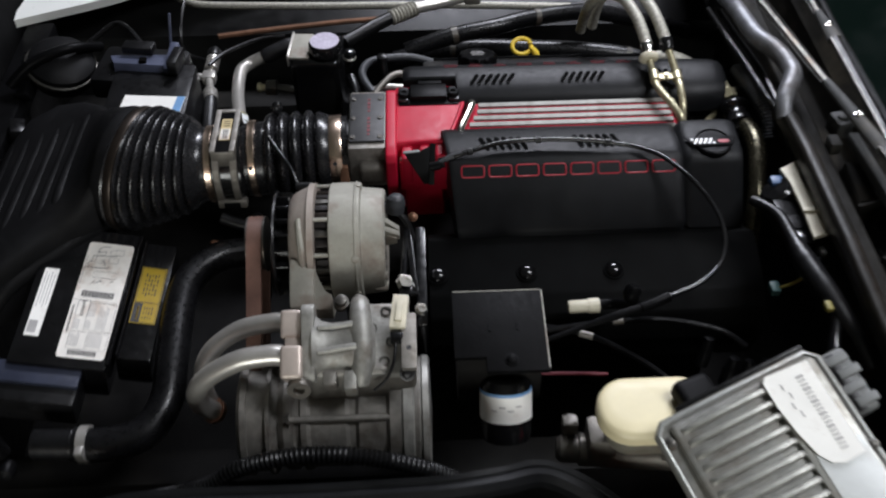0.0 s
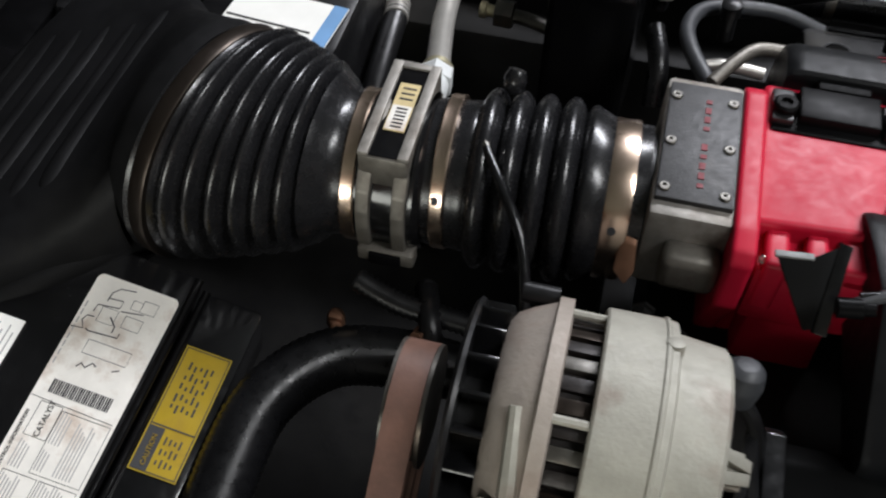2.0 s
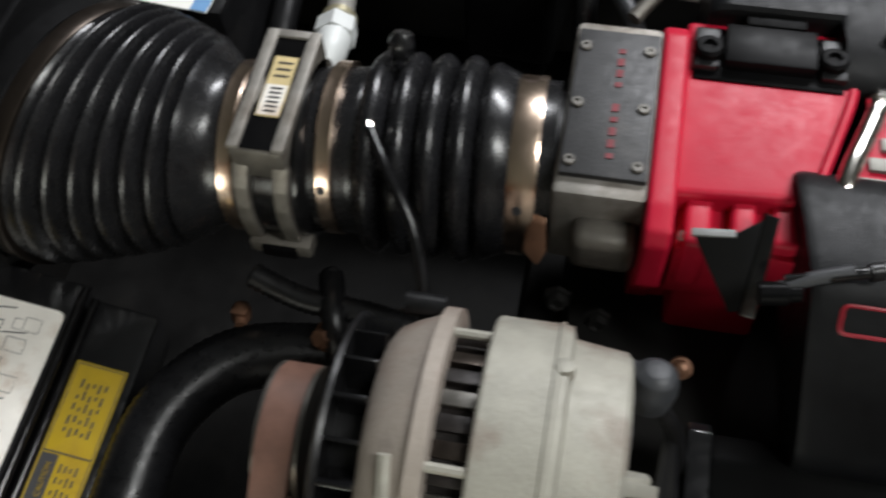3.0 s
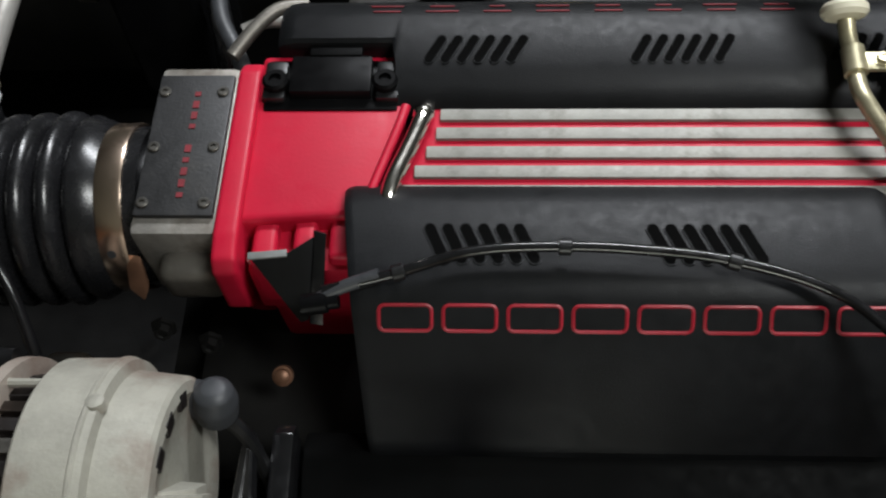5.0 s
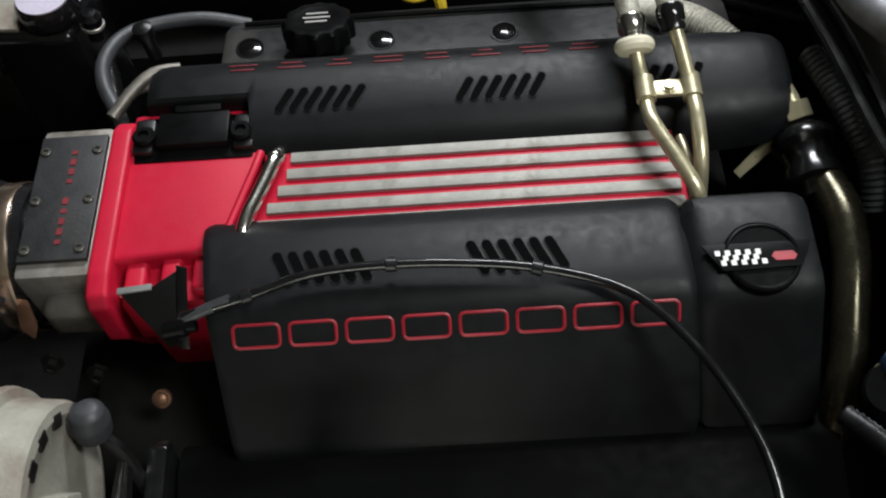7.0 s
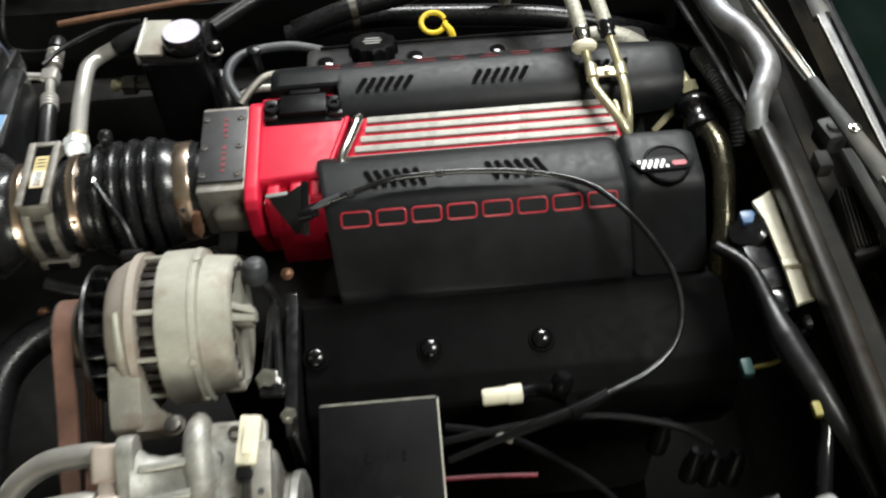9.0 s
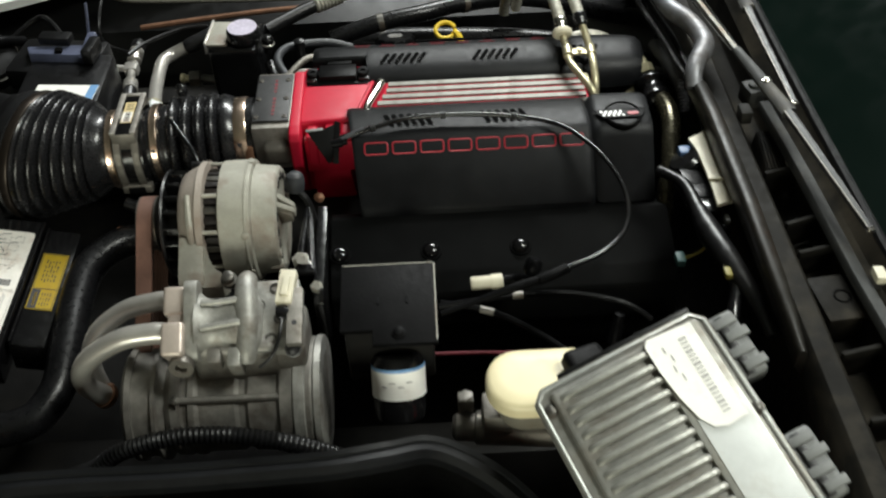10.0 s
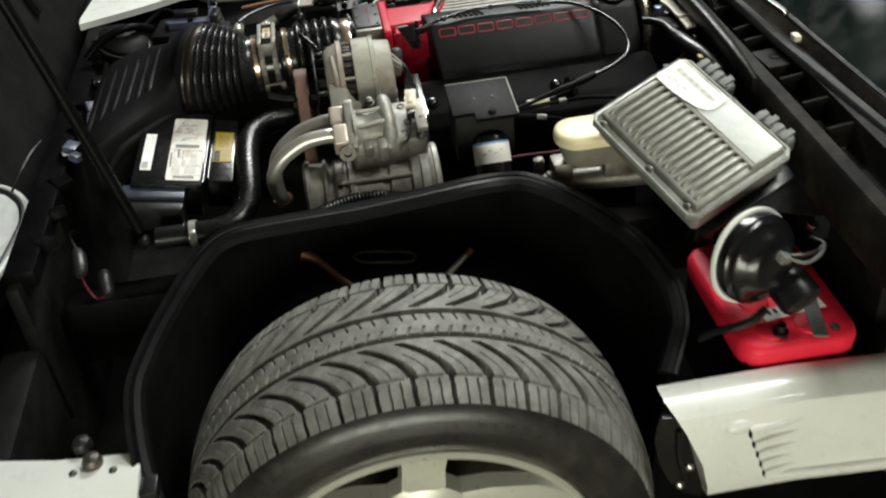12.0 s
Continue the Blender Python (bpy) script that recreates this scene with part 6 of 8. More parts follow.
def battery():
    t = thing("battery", (0.43, 0.31, 0.35), "red topped car battery with a black case and strap", "battery")
    part("case", Geo().box((0.443, 0.324, 0.455), (0.146, 0.212, 0.175), 0.012), M_SMOOTH, t, "black battery case")

    def stad(z, grow, r=0.028, n=6):
        pts = []
        lx, ly = 0.154 + grow, 0.222 + grow
        for qx, qy, a0 in ((1, 1, 0), (-1, 1, 90), (-1, -1, 180), (1, -1, 270)):
            for k in range(n + 1):
                a = radians(a0 + 90 * k / n)
                pts.append((0.443 + qx * (lx / 2 - r) + r * math.cos(a), 0.324 + qy * (ly / 2 - r) + r * math.sin(a), z))
        return pts

    g = Geo().loft([stad(0.530, 0), stad(0.548, 0.002), stad(0.556, -0.002), stad(0.560, -0.012, 0.026)])
    top = part("top", g, M_BATTRED, t, "bright red top", angle=45)
    for k in range(2):
        for j in range(3):
            g = Geo().lathe((0.412 + 0.052 * k, 0.245 + 0.055 * j, 0.5595), (0, 0, 1), [(0, 0.020), (0.003, 0.019), (0.004, 0.016), (0.004, 0)], 24)
            part("cell_cap", g, M_BATTRED, top)
    lab = part("label", Geo().box((0.452, 0.272, 0.5645), (0.084, 0.020, 0.0008), 0, Euler((0, 0, 0.12)).to_matrix()), M_LABEL, t, "white label strip")
    g = Geo()
    for k in range(6):
        g.box((0.420 + 0.009 * k, 0.271 + 0.0011 * k, 0.5652), (0.005, 0.009, 0.0003), 0, Euler((0, 0, 0.12)).to_matrix())
    tagged(part("print_bar", g, M_INK, lab), kind="stuff")
    part("strap", Geo().box((0.476, 0.272, 0.5665), (0.019, 0.120, 0.003), 0.001, Euler((0, 0, -0.22)).to_matrix()), M_GREYPLASTIC, t, "grey hold-down strap")
    term = Geo().lathe((0.420, 0.235, 0.560), (0, 0, 1), [(0, 0.010), (0.006, 0.010), (0.007, 0.006), (0.016, 0.006), (0.016, 0)], 16)
    part("terminal", term, M_SMOOTH, t)
    dome_bolt(t, (0.490, 0.232, 0.560), (0, 0, 1), 0.005, 0.004, M_INK)
    return t


battery()


def round_motor():
    """The round black unit with a pale rim that lies on the battery."""
    t = thing("lamp_bucket", (0.40, 0.29, 0.56), "round black lamp bucket with a pale rim, leaning on the battery", "lamp bucket")
    o, d = Vector((0.394, 0.290, 0.648)), Vector((-0.36, 0.89, -0.18)).normalized()
    b = -d
    part("rim", Geo().lathe(o, d, [(-0.003, 0.0585), (-0.002, 0.0625), (0.001, 0.0635), (0.003, 0.0625), (0.004, 0.0585)], 56), M_WHITEPAINT, t, "pale rim ring")
    part("bucket", Geo().lathe(o, b, [(-0.004, 0.0), (-0.003, 0.058), (0.004, 0.0590), (0.016, 0.0580), (0.020, 0.0530), (0.024, 0.0520), (0.027, 0.0450), (0.034, 0.040), (0.042, 0.031), (0.044, 0.024), (0.045, 0.0)], 48), M_GLOSSBLACK, t, "gloss black bucket")
    part("motor", Geo().lathe(o + b * 0.018 + Vector((0.030, 0.0, -0.030)), (0.30, -0.62, -0.35), [(0, 0.024), (0.006, 0.027), (0.040, 0.027), (0.046, 0.021), (0.046, 0)], 28), M_SMOOTH, t, "black motor drum")
    q = o + b * 0.040
    part("plug", Geo().box(q + Vector((0.010, 0.0, 0.012)), (0.024, 0.014, 0.012), 0.003, Euler((0.4, 0.5, 0.6)).to_matrix()), M_GREYPLASTIC, t, "grey plug")
    for k in range(3):
        part("wire", Geo().tube([q + Vector((0.016, -0.004 + 0.004 * k, 0.012)), q + Vector((0.036, -0.006 + 0.004 * k, 0.004 + 0.003 * k)), q + Vector((0.058, 0.004 + 0.004 * k, 0.004)), q + Vector((0.072, 0.022, 0.006)), q + Vector((0.066, 0.045, 0.000))], 0.0022, 6), (M_GREYPLASTIC, M_SATIN, M_DARKSTEEL)[k], t)
    part("clip", Geo().box(o + b * 0.024 + Vector((-0.030, -0.004, 0.006)), (0.010, 0.010, 0.008), 0.002, Euler((0.2, 0.4, 0.3)).to_matrix()), M_ZINC, t)
    part("clip", Geo().box(o + b * 0.026 + Vector((-0.022, -0.006, 0.022)), (0.016, 0.006, 0.006), 0.002, Euler((0.2, -0.6, 0.3)).to_matrix()), M_DARKSTEEL, t)
    part("cable", Geo().tube([(0.405, 0.252, 0.590), (0.385, 0.246, 0.580), (0.365, 0.250, 0.570), (0.346, 0.262, 0.556), (0.330, 0.27, 0.54)], 0.0055, 8), M_SMOOTH, t)
    return t


round_motor()

# ---- radiator side ----


def text_mesh(body, size, material, parent, o, u, v, name="lettering", label=""):
    """Plain built-in letters lying on a surface: u is the reading direction, v is up."""
    cu = bpy.data.curves.new("letters", "FONT")
    cu.body, cu.size, cu.extrude = body, size, 0.0002
    tmp = new("letters", cu)
    me = bpy.data.meshes.new_from_object(tmp.evaluated_get(bpy.context.evaluated_depsgraph_get()))
    bpy.data.objects.remove(tmp)
    m = frame_of(o, u, v).to_4x4()
    me.transform(Matrix.Translation(o) @ m)
    me.materials.clear()
    me.materials.append(material)
    ob = new(name, me)
    ob.parent = parent
    ob.location = -root_of(parent)
    if label:
        tagged(ob, label)
    return ob


def radiator_shroud():
    t = thing("radiator_shroud", (-0.33, 0.77, 0.5), "black plastic radiator shroud with white and yellow labels", "radiator shroud")
    O, U, V = Vector((-0.352, 0.850, 0.6555)), Vector((0.0510, -0.002, -0.0095)).normalized(), Vector((-0.006, -0.1610, -0.0170)).normalized()
    m = frame_of(O, U, -V)
    n = m @ Vector((0, 0, 1))

    def pt(a, b, h=0.0):
        return O + m @ Vector((a, -b, h))

    def slab(a0, a1, b0, b1, h0, h1, bev):
        return Geo().box((pt(a0, b0, h0) + pt(a1, b1, h1)) / 2, (a1 - a0, b1 - b0, h1 - h0), bev, m)

    part("panel", slab(-0.050, 0.056, -0.02, 0.172, -0.060, -0.001, 0.004), M_GLOSSBLACK, t)
    part("side_panel", slab(0.060, 0.100, -0.015, 0.15, -0.060, -0.008, 0.004), M_GLOSSBLACK, t)
    part("edge_ridge", Geo().tube([pt(0.0565, -0.018, -0.002), pt(0.0565, 0.06, -0.002), pt(0.0560, 0.165, -0.002)], 0.0028, 14), M_DOME, t)
    part("edge_ridge", Geo().tube([pt(0.0625, -0.014, -0.007), pt(0.0625, 0.06, -0.007), pt(0.0620, 0.148, -0.007)], 0.0026, 14), M_DOME, t)
    def rounded(a0, a1, b0, b1, r, h0, h1):
        """A thin sheet with rounded corners."""
        out = []
        for qa, qb, a in ((1, 1, 0), (-1, 1, 90), (-1, -1, 180), (1, -1, 270)):
            for k in range(5):
                w = radians(a + 22.5 * k)
                out.append(pt((a0 + a1) / 2 + qa * ((a1 - a0) / 2 - r) + r * math.cos(w), (b0 + b1) / 2 + qb * ((b1 - b0) / 2 - r) + r * math.sin(w), h0))
        return Geo().extrude(out, n * (h1 - h0))

    lab = part("label", rounded(0.0, 0.052, 0.0, 0.161, 0.004, 0.0, 0.0006), M_GRIMELABEL, t, "grimy white emission label")
    rd = -V  # reading runs up the long side
    text_mesh("CATALYST", 0.0046, M_INK, lab, pt(0.0160, 0.1050, 0.0009), rd, -U)
    text_mesh("CONTROL INFORMATION", 0.0031, M_INK, lab, pt(0.0052, 0.1290, 0.0009), rd, -U)
    g = Geo()
    for k in range(26):
        g.box(pt(0.0085 + 0.0014 * k, 0.075, 0.0008), (0.0008 if k % 3 else 0.0012, 0.0085, 0.0003), 0, m)
    tagged(part("barcode", g, M_INK, lab), kind="stuff")
    g = Geo()
    for k in range(22):
        g.box(pt(0.012 + 0.0014 * k, 0.154, 0.0008), (0.0008 if k % 4 else 0.0012, 0.0060, 0.0003), 0, m)
    tagged(part("barcode", g, M_INK, lab), kind="stuff")
    # paragraphs of small print, running along the label
    g = Geo()
    for a0, rows, b0, b1 in ((0.0225, 4, 0.086, 0.106), (0.0335, 6, 0.090, 0.122), (0.0225, 3, 0.110, 0.122), (0.0085, 4, 0.108, 0.124), (0.0090, 6, 0.128, 0.146), (0.0300, 8, 0.126, 0.146)):
        for k in range(rows):
            cut = 0.25 * (b1 - b0) * ((k * 5) % 4) / 4
            g.box(pt(a0 + 0.0019 * k, (b0 + cut + b1) / 2, 0.0008), (0.00075, b1 - b0 - cut, 0.0002), 0, m)
    for k in range(8):
        g.box(pt(0.0022, 0.022 + 0.0055 * k, 0.0008), (0.0008, 0.0040, 0.0002), 0, m)
    tagged(part("print_bar", g, M_GREYINK, lab), kind="stuff")
    # ruled boxes and the hose routing diagram
    g = Geo()

    def rule(pts, r=0.00030):
        g.tube([pt(a, b, 0.0007) for a, b in pts], r, 4, 1)

    def frame_box(a0, a1, b0, b1, r=0.00022):
        rule([(a0, b0), (a1, b0), (a1, b1), (a0, b1), (a0, b0)], r)

    rule([(0.0005, 0.0835), (0.0500, 0.0850)], 0.0002)
    frame_box(0.0075, 0.0205, 0.0850, 0.1055)
    frame_box(0.0210, 0.0500, 0.0868, 0.1240)
    frame_box(0.0075, 0.0270, 0.1265, 0.1490)
    frame_box(0.0285, 0.0500, 0.1265, 0.1490)
    for pts in (((0.0125, 0.0160), (0.0130, 0.0100), (0.0165, 0.0060), (0.0255, 0.0045)), ((0.0080, 0.0250), (0.0085, 0.0200), (0.0215, 0.0180), (0.0215, 0.0130), (0.0130, 0.0140)), ((0.0005, 0.0380), (0.0075, 0.0370), (0.0045, 0.0320), (0.0060, 0.0285), (0.0100, 0.0280)), ((0.0090, 0.0365), (0.0110, 0.0375), (0.0285, 0.0360), (0.0285, 0.0330)), ((0.0230, 0.0195), (0.0360, 0.0170)), ((0.0190, 0.0250), (0.0240, 0.0300), (0.0240, 0.0340))):
        rule(pts, 0.00042)
    for a0, a1, b0, b1 in ((0.0120, 0.0220, 0.0200, 0.0300), (0.0270, 0.0380, 0.0210, 0.0290), (0.0330, 0.0420, 0.0080, 0.0160), (0.0140, 0.0410, 0.0420, 0.0510), (0.0270, 0.0330, 0.0100, 0.0160)):
        frame_box(a0, a1, b0, b1, 0.00020)
    rule([(0.0150, 0.0600), (0.0170, 0.0570), (0.0200, 0.0590), (0.0230, 0.0550), (0.0255, 0.0565)], 0.0005)
    rule([(0.0350, 0.0560), (0.0390, 0.0540)], 0.0004)
    part("diagram", g, M_INK, lab)
    yl = part("caution_label", slab(0.066, 0.095, 0.022, 0.102, -0.008, -0.0072, 0), M_YELLOW, t, "worn yellow caution label")
    part("caution_field", slab(0.0675, 0.0765, 0.0745, 0.1005, -0.0072, -0.0068, 0), M_INK, yl)
    text_mesh("CAUTION", 0.0042, M_YELLOW, yl, pt(0.0745, 0.098, -0.0064), rd, -U)
    g = Geo()
    for k in range(5):
        for j in range(5):
            g.box(pt(0.0735 + 0.0034 * k, 0.034 + 0.0066 * j + 0.0012 * ((k + j) % 2), -0.0070), (0.0013, 0.0052 - 0.0014 * ((k + 2 * j) % 3), 0.0002), 0, m)
    for k in range(4):
        for j in range(3):
            g.box(pt(0.0795 + 0.0030 * k, 0.081 + 0.0066 * j, -0.0070), (0.0011, 0.0050 - 0.0012 * ((k + j) % 3), 0.0002), 0, m)
    tagged(part("print_bar", g, M_INK, yl), kind="stuff")
    g = Geo()
    for a0, a1, b0, b1 in ((0.0670, 0.0940, 0.0232, 0.0234), (0.0670, 0.0940, 0.0728, 0.0736), (0.0670, 0.0940, 0.1006, 0.1010), (0.0670, 0.0675, 0.0232, 0.1010), (0.0936, 0.0941, 0.0232, 0.1010)):
        g.box(pt((a0 + a1) / 2, (b0 + b1) / 2, -0.0070), (max(a1 - a0, 0.0006), max(b1 - b0, 0.0006), 0.0002), 0, m)
    part("border", g, M_INK, yl)
    sl = part("small_label", slab(-0.040, -0.024, 0.045, 0.138, 0.0, 0.0006, 0), M_LABEL, t, "narrow white label")
    part("barcode", slab(-0.0385, -0.0290, 0.118, 0.134, 0.0006, 0.0009, 0), M_GREYINK, sl)
    g = Geo()
    for k in range(4):
        g.box(pt(-0.037 + 0.0033 * k, 0.075, 0.0008), (0.0008, 0.05 - 0.008 * (k % 2), 0.0002), 0, m)
    tagged(part("print_bar", g, M_GREYINK, sl), kind="stuff")
    part("clip_block", slab(-0.062, 0.030, 0.170, 0.212, -0.060, -0.014, 0.006), M_SMOOTH, t)
    part("clip_cover", slab(-0.062, 0.030, 0.166, 0.192, -0.016, -0.008, 0.002), M_BLUEGLOSS, t, "bluish black clip tab")
    return t


radiator_shroud()


def radiator_hose():
    t = thing("radiator_hose", (-0.25, 0.70, 0.58), "thick glossy black radiator hose bending beside the shroud", "hose")
    pts = [(-0.120, 0.862, 0.610), (-0.165, 0.856, 0.622), (-0.205, 0.842, 0.628), (-0.232, 0.808, 0.628), (-0.240, 0.765, 0.622), (-0.240, 0.70, 0.612), (-0.242, 0.652, 0.600), (-0.262, 0.618, 0.592), (-0.300, 0.606, 0.590), (-0.335, 0.608, 0.590)]
    part("hose", Geo().tube(pts, 0.0185, 20, 10, ridge=0.0004, ridge_len=0.0045), M_HOSE, t, angle=80)
    part("clamp", Geo().lathe((-0.318, 0.607, 0.590), (-1, 0, 0), [(0, 0.0185), (0, 0.0205), (0.010, 0.0205), (0.010, 0.0185)], 28), M_TUBE, t, "dull metal hose clamp")
    part("clamp_ear", Geo().box((-0.322, 0.588, 0.602), (0.009, 0.010, 0.014), 0.002), M_TUBE, t)
    part("spout", Geo().lathe((-0.328, 0.607, 0.590), (-1, 0.05, 0), [(0, 0.0165), (0.05, 0.0165)], 24), M_SMOOTH, t)
    return t


radiator_hose()

g = Geo().tube([(-0.255, 0.555, 0.560), (-0.185, 0.545, 0.600), (-0.147, 0.546, 0.628), (-0.099, 0.547, 0.645), (-0.054, 0.547, 0.648), (-0.010, 0.546, 0.640), (0.035, 0.545, 0.622), (0.09, 0.548, 0.58)], 0.0085, 12, 10, ridge=0.0008, ridge_len=0.005)
single("wiring_conduit", g, M_SMOOTH, "ribbed black wiring conduit along the wheel house", "conduit", angle=60)


# ---- hood, headlamp, strut at the nose ----
def hood():
    t = thing("hood", (-0.8, 1.0, 0.3), "open clamshell hood, dark inner skin with a pale outer skin", "hood")
    rings_in, rings_out = [], []
    for s, (x, z) in ((0, (-0.66, 0.42)), (0.2, (-0.74, 0.62)), (0.45, (-0.86, 0.95)), (0.7, (-1.02, 1.30)), (1.0, (-1.28, 1.70))):
        rings_in.append([(x + 0.10 * ((y - 1.0) / 0.9) ** 2, y, z) for y in np.linspace(0.12, 1.88, 13)])
        rings_out.append([(x - 0.03 + 0.10 * ((y - 1.0) / 0.9) ** 2, y, z - 0.01) for y in np.linspace(0.12, 1.88, 13)])
    part("inner_skin", Geo().loft(rings_in, closed=False, caps=False), M_LINER, t)
    part("outer_skin", Geo().loft(rings_out, closed=False, caps=False), M_WHITEPAINT, t, "pale painted outer skin")
    for y in (0.45, 0.8, 1.15, 1.5):
        k = 0.10 * ((y - 1.0) / 0.9) ** 2
        part("stiffener", Geo().tube([(-0.735 + k, y, 0.62), (-0.852 + k, y, 0.95), (-1.012 + k, y, 1.30)], 0.014, 8), M_LINER, t)
    return t


hood()


def headlamp():
    t = thing("headlamp", (-0.69, 0.70, 0.45), "rounded rectangular headlamp with a bright bezel in the tilted hood", "headlamp")
    out = [(-0.790, 0.60), (-0.780, 0.82), (-0.750, 0.875), (-0.690, 0.880), (-0.655, 0.862), (-0.623, 0.820), (-0.608, 0.768), (-0.609, 0.72), (-0.617, 0.65), (-0.632, 0.585), (-0.650, 0.55), (-0.70, 0.53), (-0.765, 0.545), (-0.790, 0.60)]
    pts = [(x, y, 0.560) for x, y in out]
    part("bezel", Geo().tube(pts, 0.0062, 12, 6), M_WHITEPAINT, t, "bright bezel ring")
    part("gasket", Geo().tube([(-0.695 + (x + 0.695) * 0.93, 0.70 + (y - 0.70) * 0.95, 0.560) for x, y in out], 0.006, 8, 6), M_RUBBER, t)
    part("lens", Geo().extrude([(-0.695 + (x + 0.695) * 0.9, 0.70 + (y - 0.70) * 0.92, 0.556) for x, y in out[:-1]], (0, 0, 0.006), 0.002), M_PAD, t, "pale cloudy lens")
    part("bucket", Geo().extrude([(-0.695 + (x + 0.695) * 0.88, 0.70 + (y - 0.70) * 0.9, 0.50) for x, y in out[:-1]], (0, 0, 0.05), 0.006), M_SMOOTH, t)
    return t


headlamp()


def hood_strut():
    t = thing("hood_strut", (-0.40, 0.55, 0.55), "black gas strut propping the hood, with a pale end joint", "gas strut")
    a, b, c = Vector((-0.388, 0.572, 0.632)), Vector((-0.436, 0.592, 0.842)), Vector((-0.505, 0.62, 1.12))
    part("cylinder", Geo().tube([a, a.lerp(b, 0.97)], 0.0085, 14), M_SATIN, t)
    part("collar", Geo().tube([b - (b - a).normalized() * 0.008, b], 0.0095, 14), M_SATIN, t, "dark metal collar")
    part("rod", Geo().tube([b, c], 0.0080, 12), M_SATIN, t)
    part("ball_joint", Geo().lathe(a + Vector((0.004, -0.004, -0.012)), (0, -1, 0.2), [(0, 0.0), (0.002, 0.008), (0.010, 0.010), (0.018, 0.008), (0.02, 0)], 14), M_SATIN, t)
    return t


hood_strut()

# plugs hanging by the nose
t = thing("lamp_plug", (-0.49, 0.66, 0.46), "pair of grey bulb plugs hanging on red wires", "plug")
part("plug", Geo().tube([(-0.507, 0.640, 0.567), (-0.502, 0.622, 0.566), (-0.498, 0.600, 0.562), (-0.496, 0.588, 0.558)], [0.008, 0.0115, 0.0115, 0.007], 12), M_RUBBER, t)
part("plug", Geo().tube([(-0.478, 0.634, 0.525), (-0.475, 0.618, 0.524), (-0.471, 0.598, 0.520), (-0.469, 0.586, 0.516)], [0.008, 0.0115, 0.0115, 0.007], 12), M_RUBBER, t)
part("wire", Geo().tube([(-0.496, 0.590, 0.558), (-0.490, 0.575, 0.548), (-0.478, 0.566, 0.530), (-0.469, 0.588, 0.516)], 0.0018, 6), M_REDWIRE, t, "red wires")
part("wire", Geo().tube([(-0.507, 0.640, 0.567), (-0.53, 0.70, 0.56), (-0.55, 0.80, 0.50)], 0.0028, 6), M_SMOOTH, t)

for k, (x, y, z) in enumerate(((-0.469, 0.300, 0.50), (-0.452, 0.268, 0.50))):
    g = Geo().lathe((x, y, z - 0.012), (0, 0, 1), [(0, 0.006), (0.006, 0.012), (0.014, 0.0135), (0.022, 0.010), (0.025, 0)], 18)
    single("hood_stop", g, M_RUBBER if k == 0 else M_DARKSTEEL, "round rubber hood stop on the nose flange" if k == 0 else "round metal hood stop on the nose flange", "hood stop")

# ---- suspension seen through the wheel house ----
g = Geo().tube([(-0.165, 0.514, 0.592), (-0.148, 0.508, 0.584), (-0.130, 0.500, 0.566), (-0.105, 0.488, 0.540), (-0.085, 0.47, 0.51)], [0.009, 0.008, 0.006, 0.0065, 0.0065], 10)
single("control_arm", g, M_COPPER, "rusty upper control arm behind the tyre", "control arm")
t = thing("damper", (0.03, 0.49, 0.50), "bright metal damper rod over a black tube behind the tyre", "damper")
part("rod", Geo().tube([(0.067, 0.508, 0.549), (0.050, 0.499, 0.539), (0.033, 0.490, 0.530)], 0.0048, 12), M_TUBE, t, "bright metal rod")
part("eye", Geo().tube([(0.076, 0.512, 0.555), (0.067, 0.508, 0.549)], 0.0068, 12), M_COPPER, t, "rusty rod end")
part("tube", Geo().tube([(0.034, 0.491, 0.5305), (0.016, 0.480, 0.519), (-0.01, 0.465, 0.50)], 0.0085, 14), M_SATIN, t)
g = Geo()
ring = [(-0.095, 0.508, 0.577), (-0.082, 0.508, 0.583), (-0.050, 0.508, 0.578), (-0.018, 0.508, 0.571), (-0.007, 0.508, 0.562), (-0.016, 0.506, 0.554), (-0.050, 0.506, 0.560), (-0.084, 0.506, 0.567), (-0.095, 0.508, 0.577)]
g.tube(ring, 0.0028, 8, 5)
single("brake_line_bracket", g, M_DARKSTEEL, "dull metal slotted bracket on the wheel house wall", "bracket")
dome_bolt(thing("liner_bolt", (0.045, 0.545, 0.585), "bright bolt in the wheel house liner", "bolt"), (0.045, 0.514, 0.590), (0, -1, 0.3), 0.0042, 0.004, M_TUBE, "head")


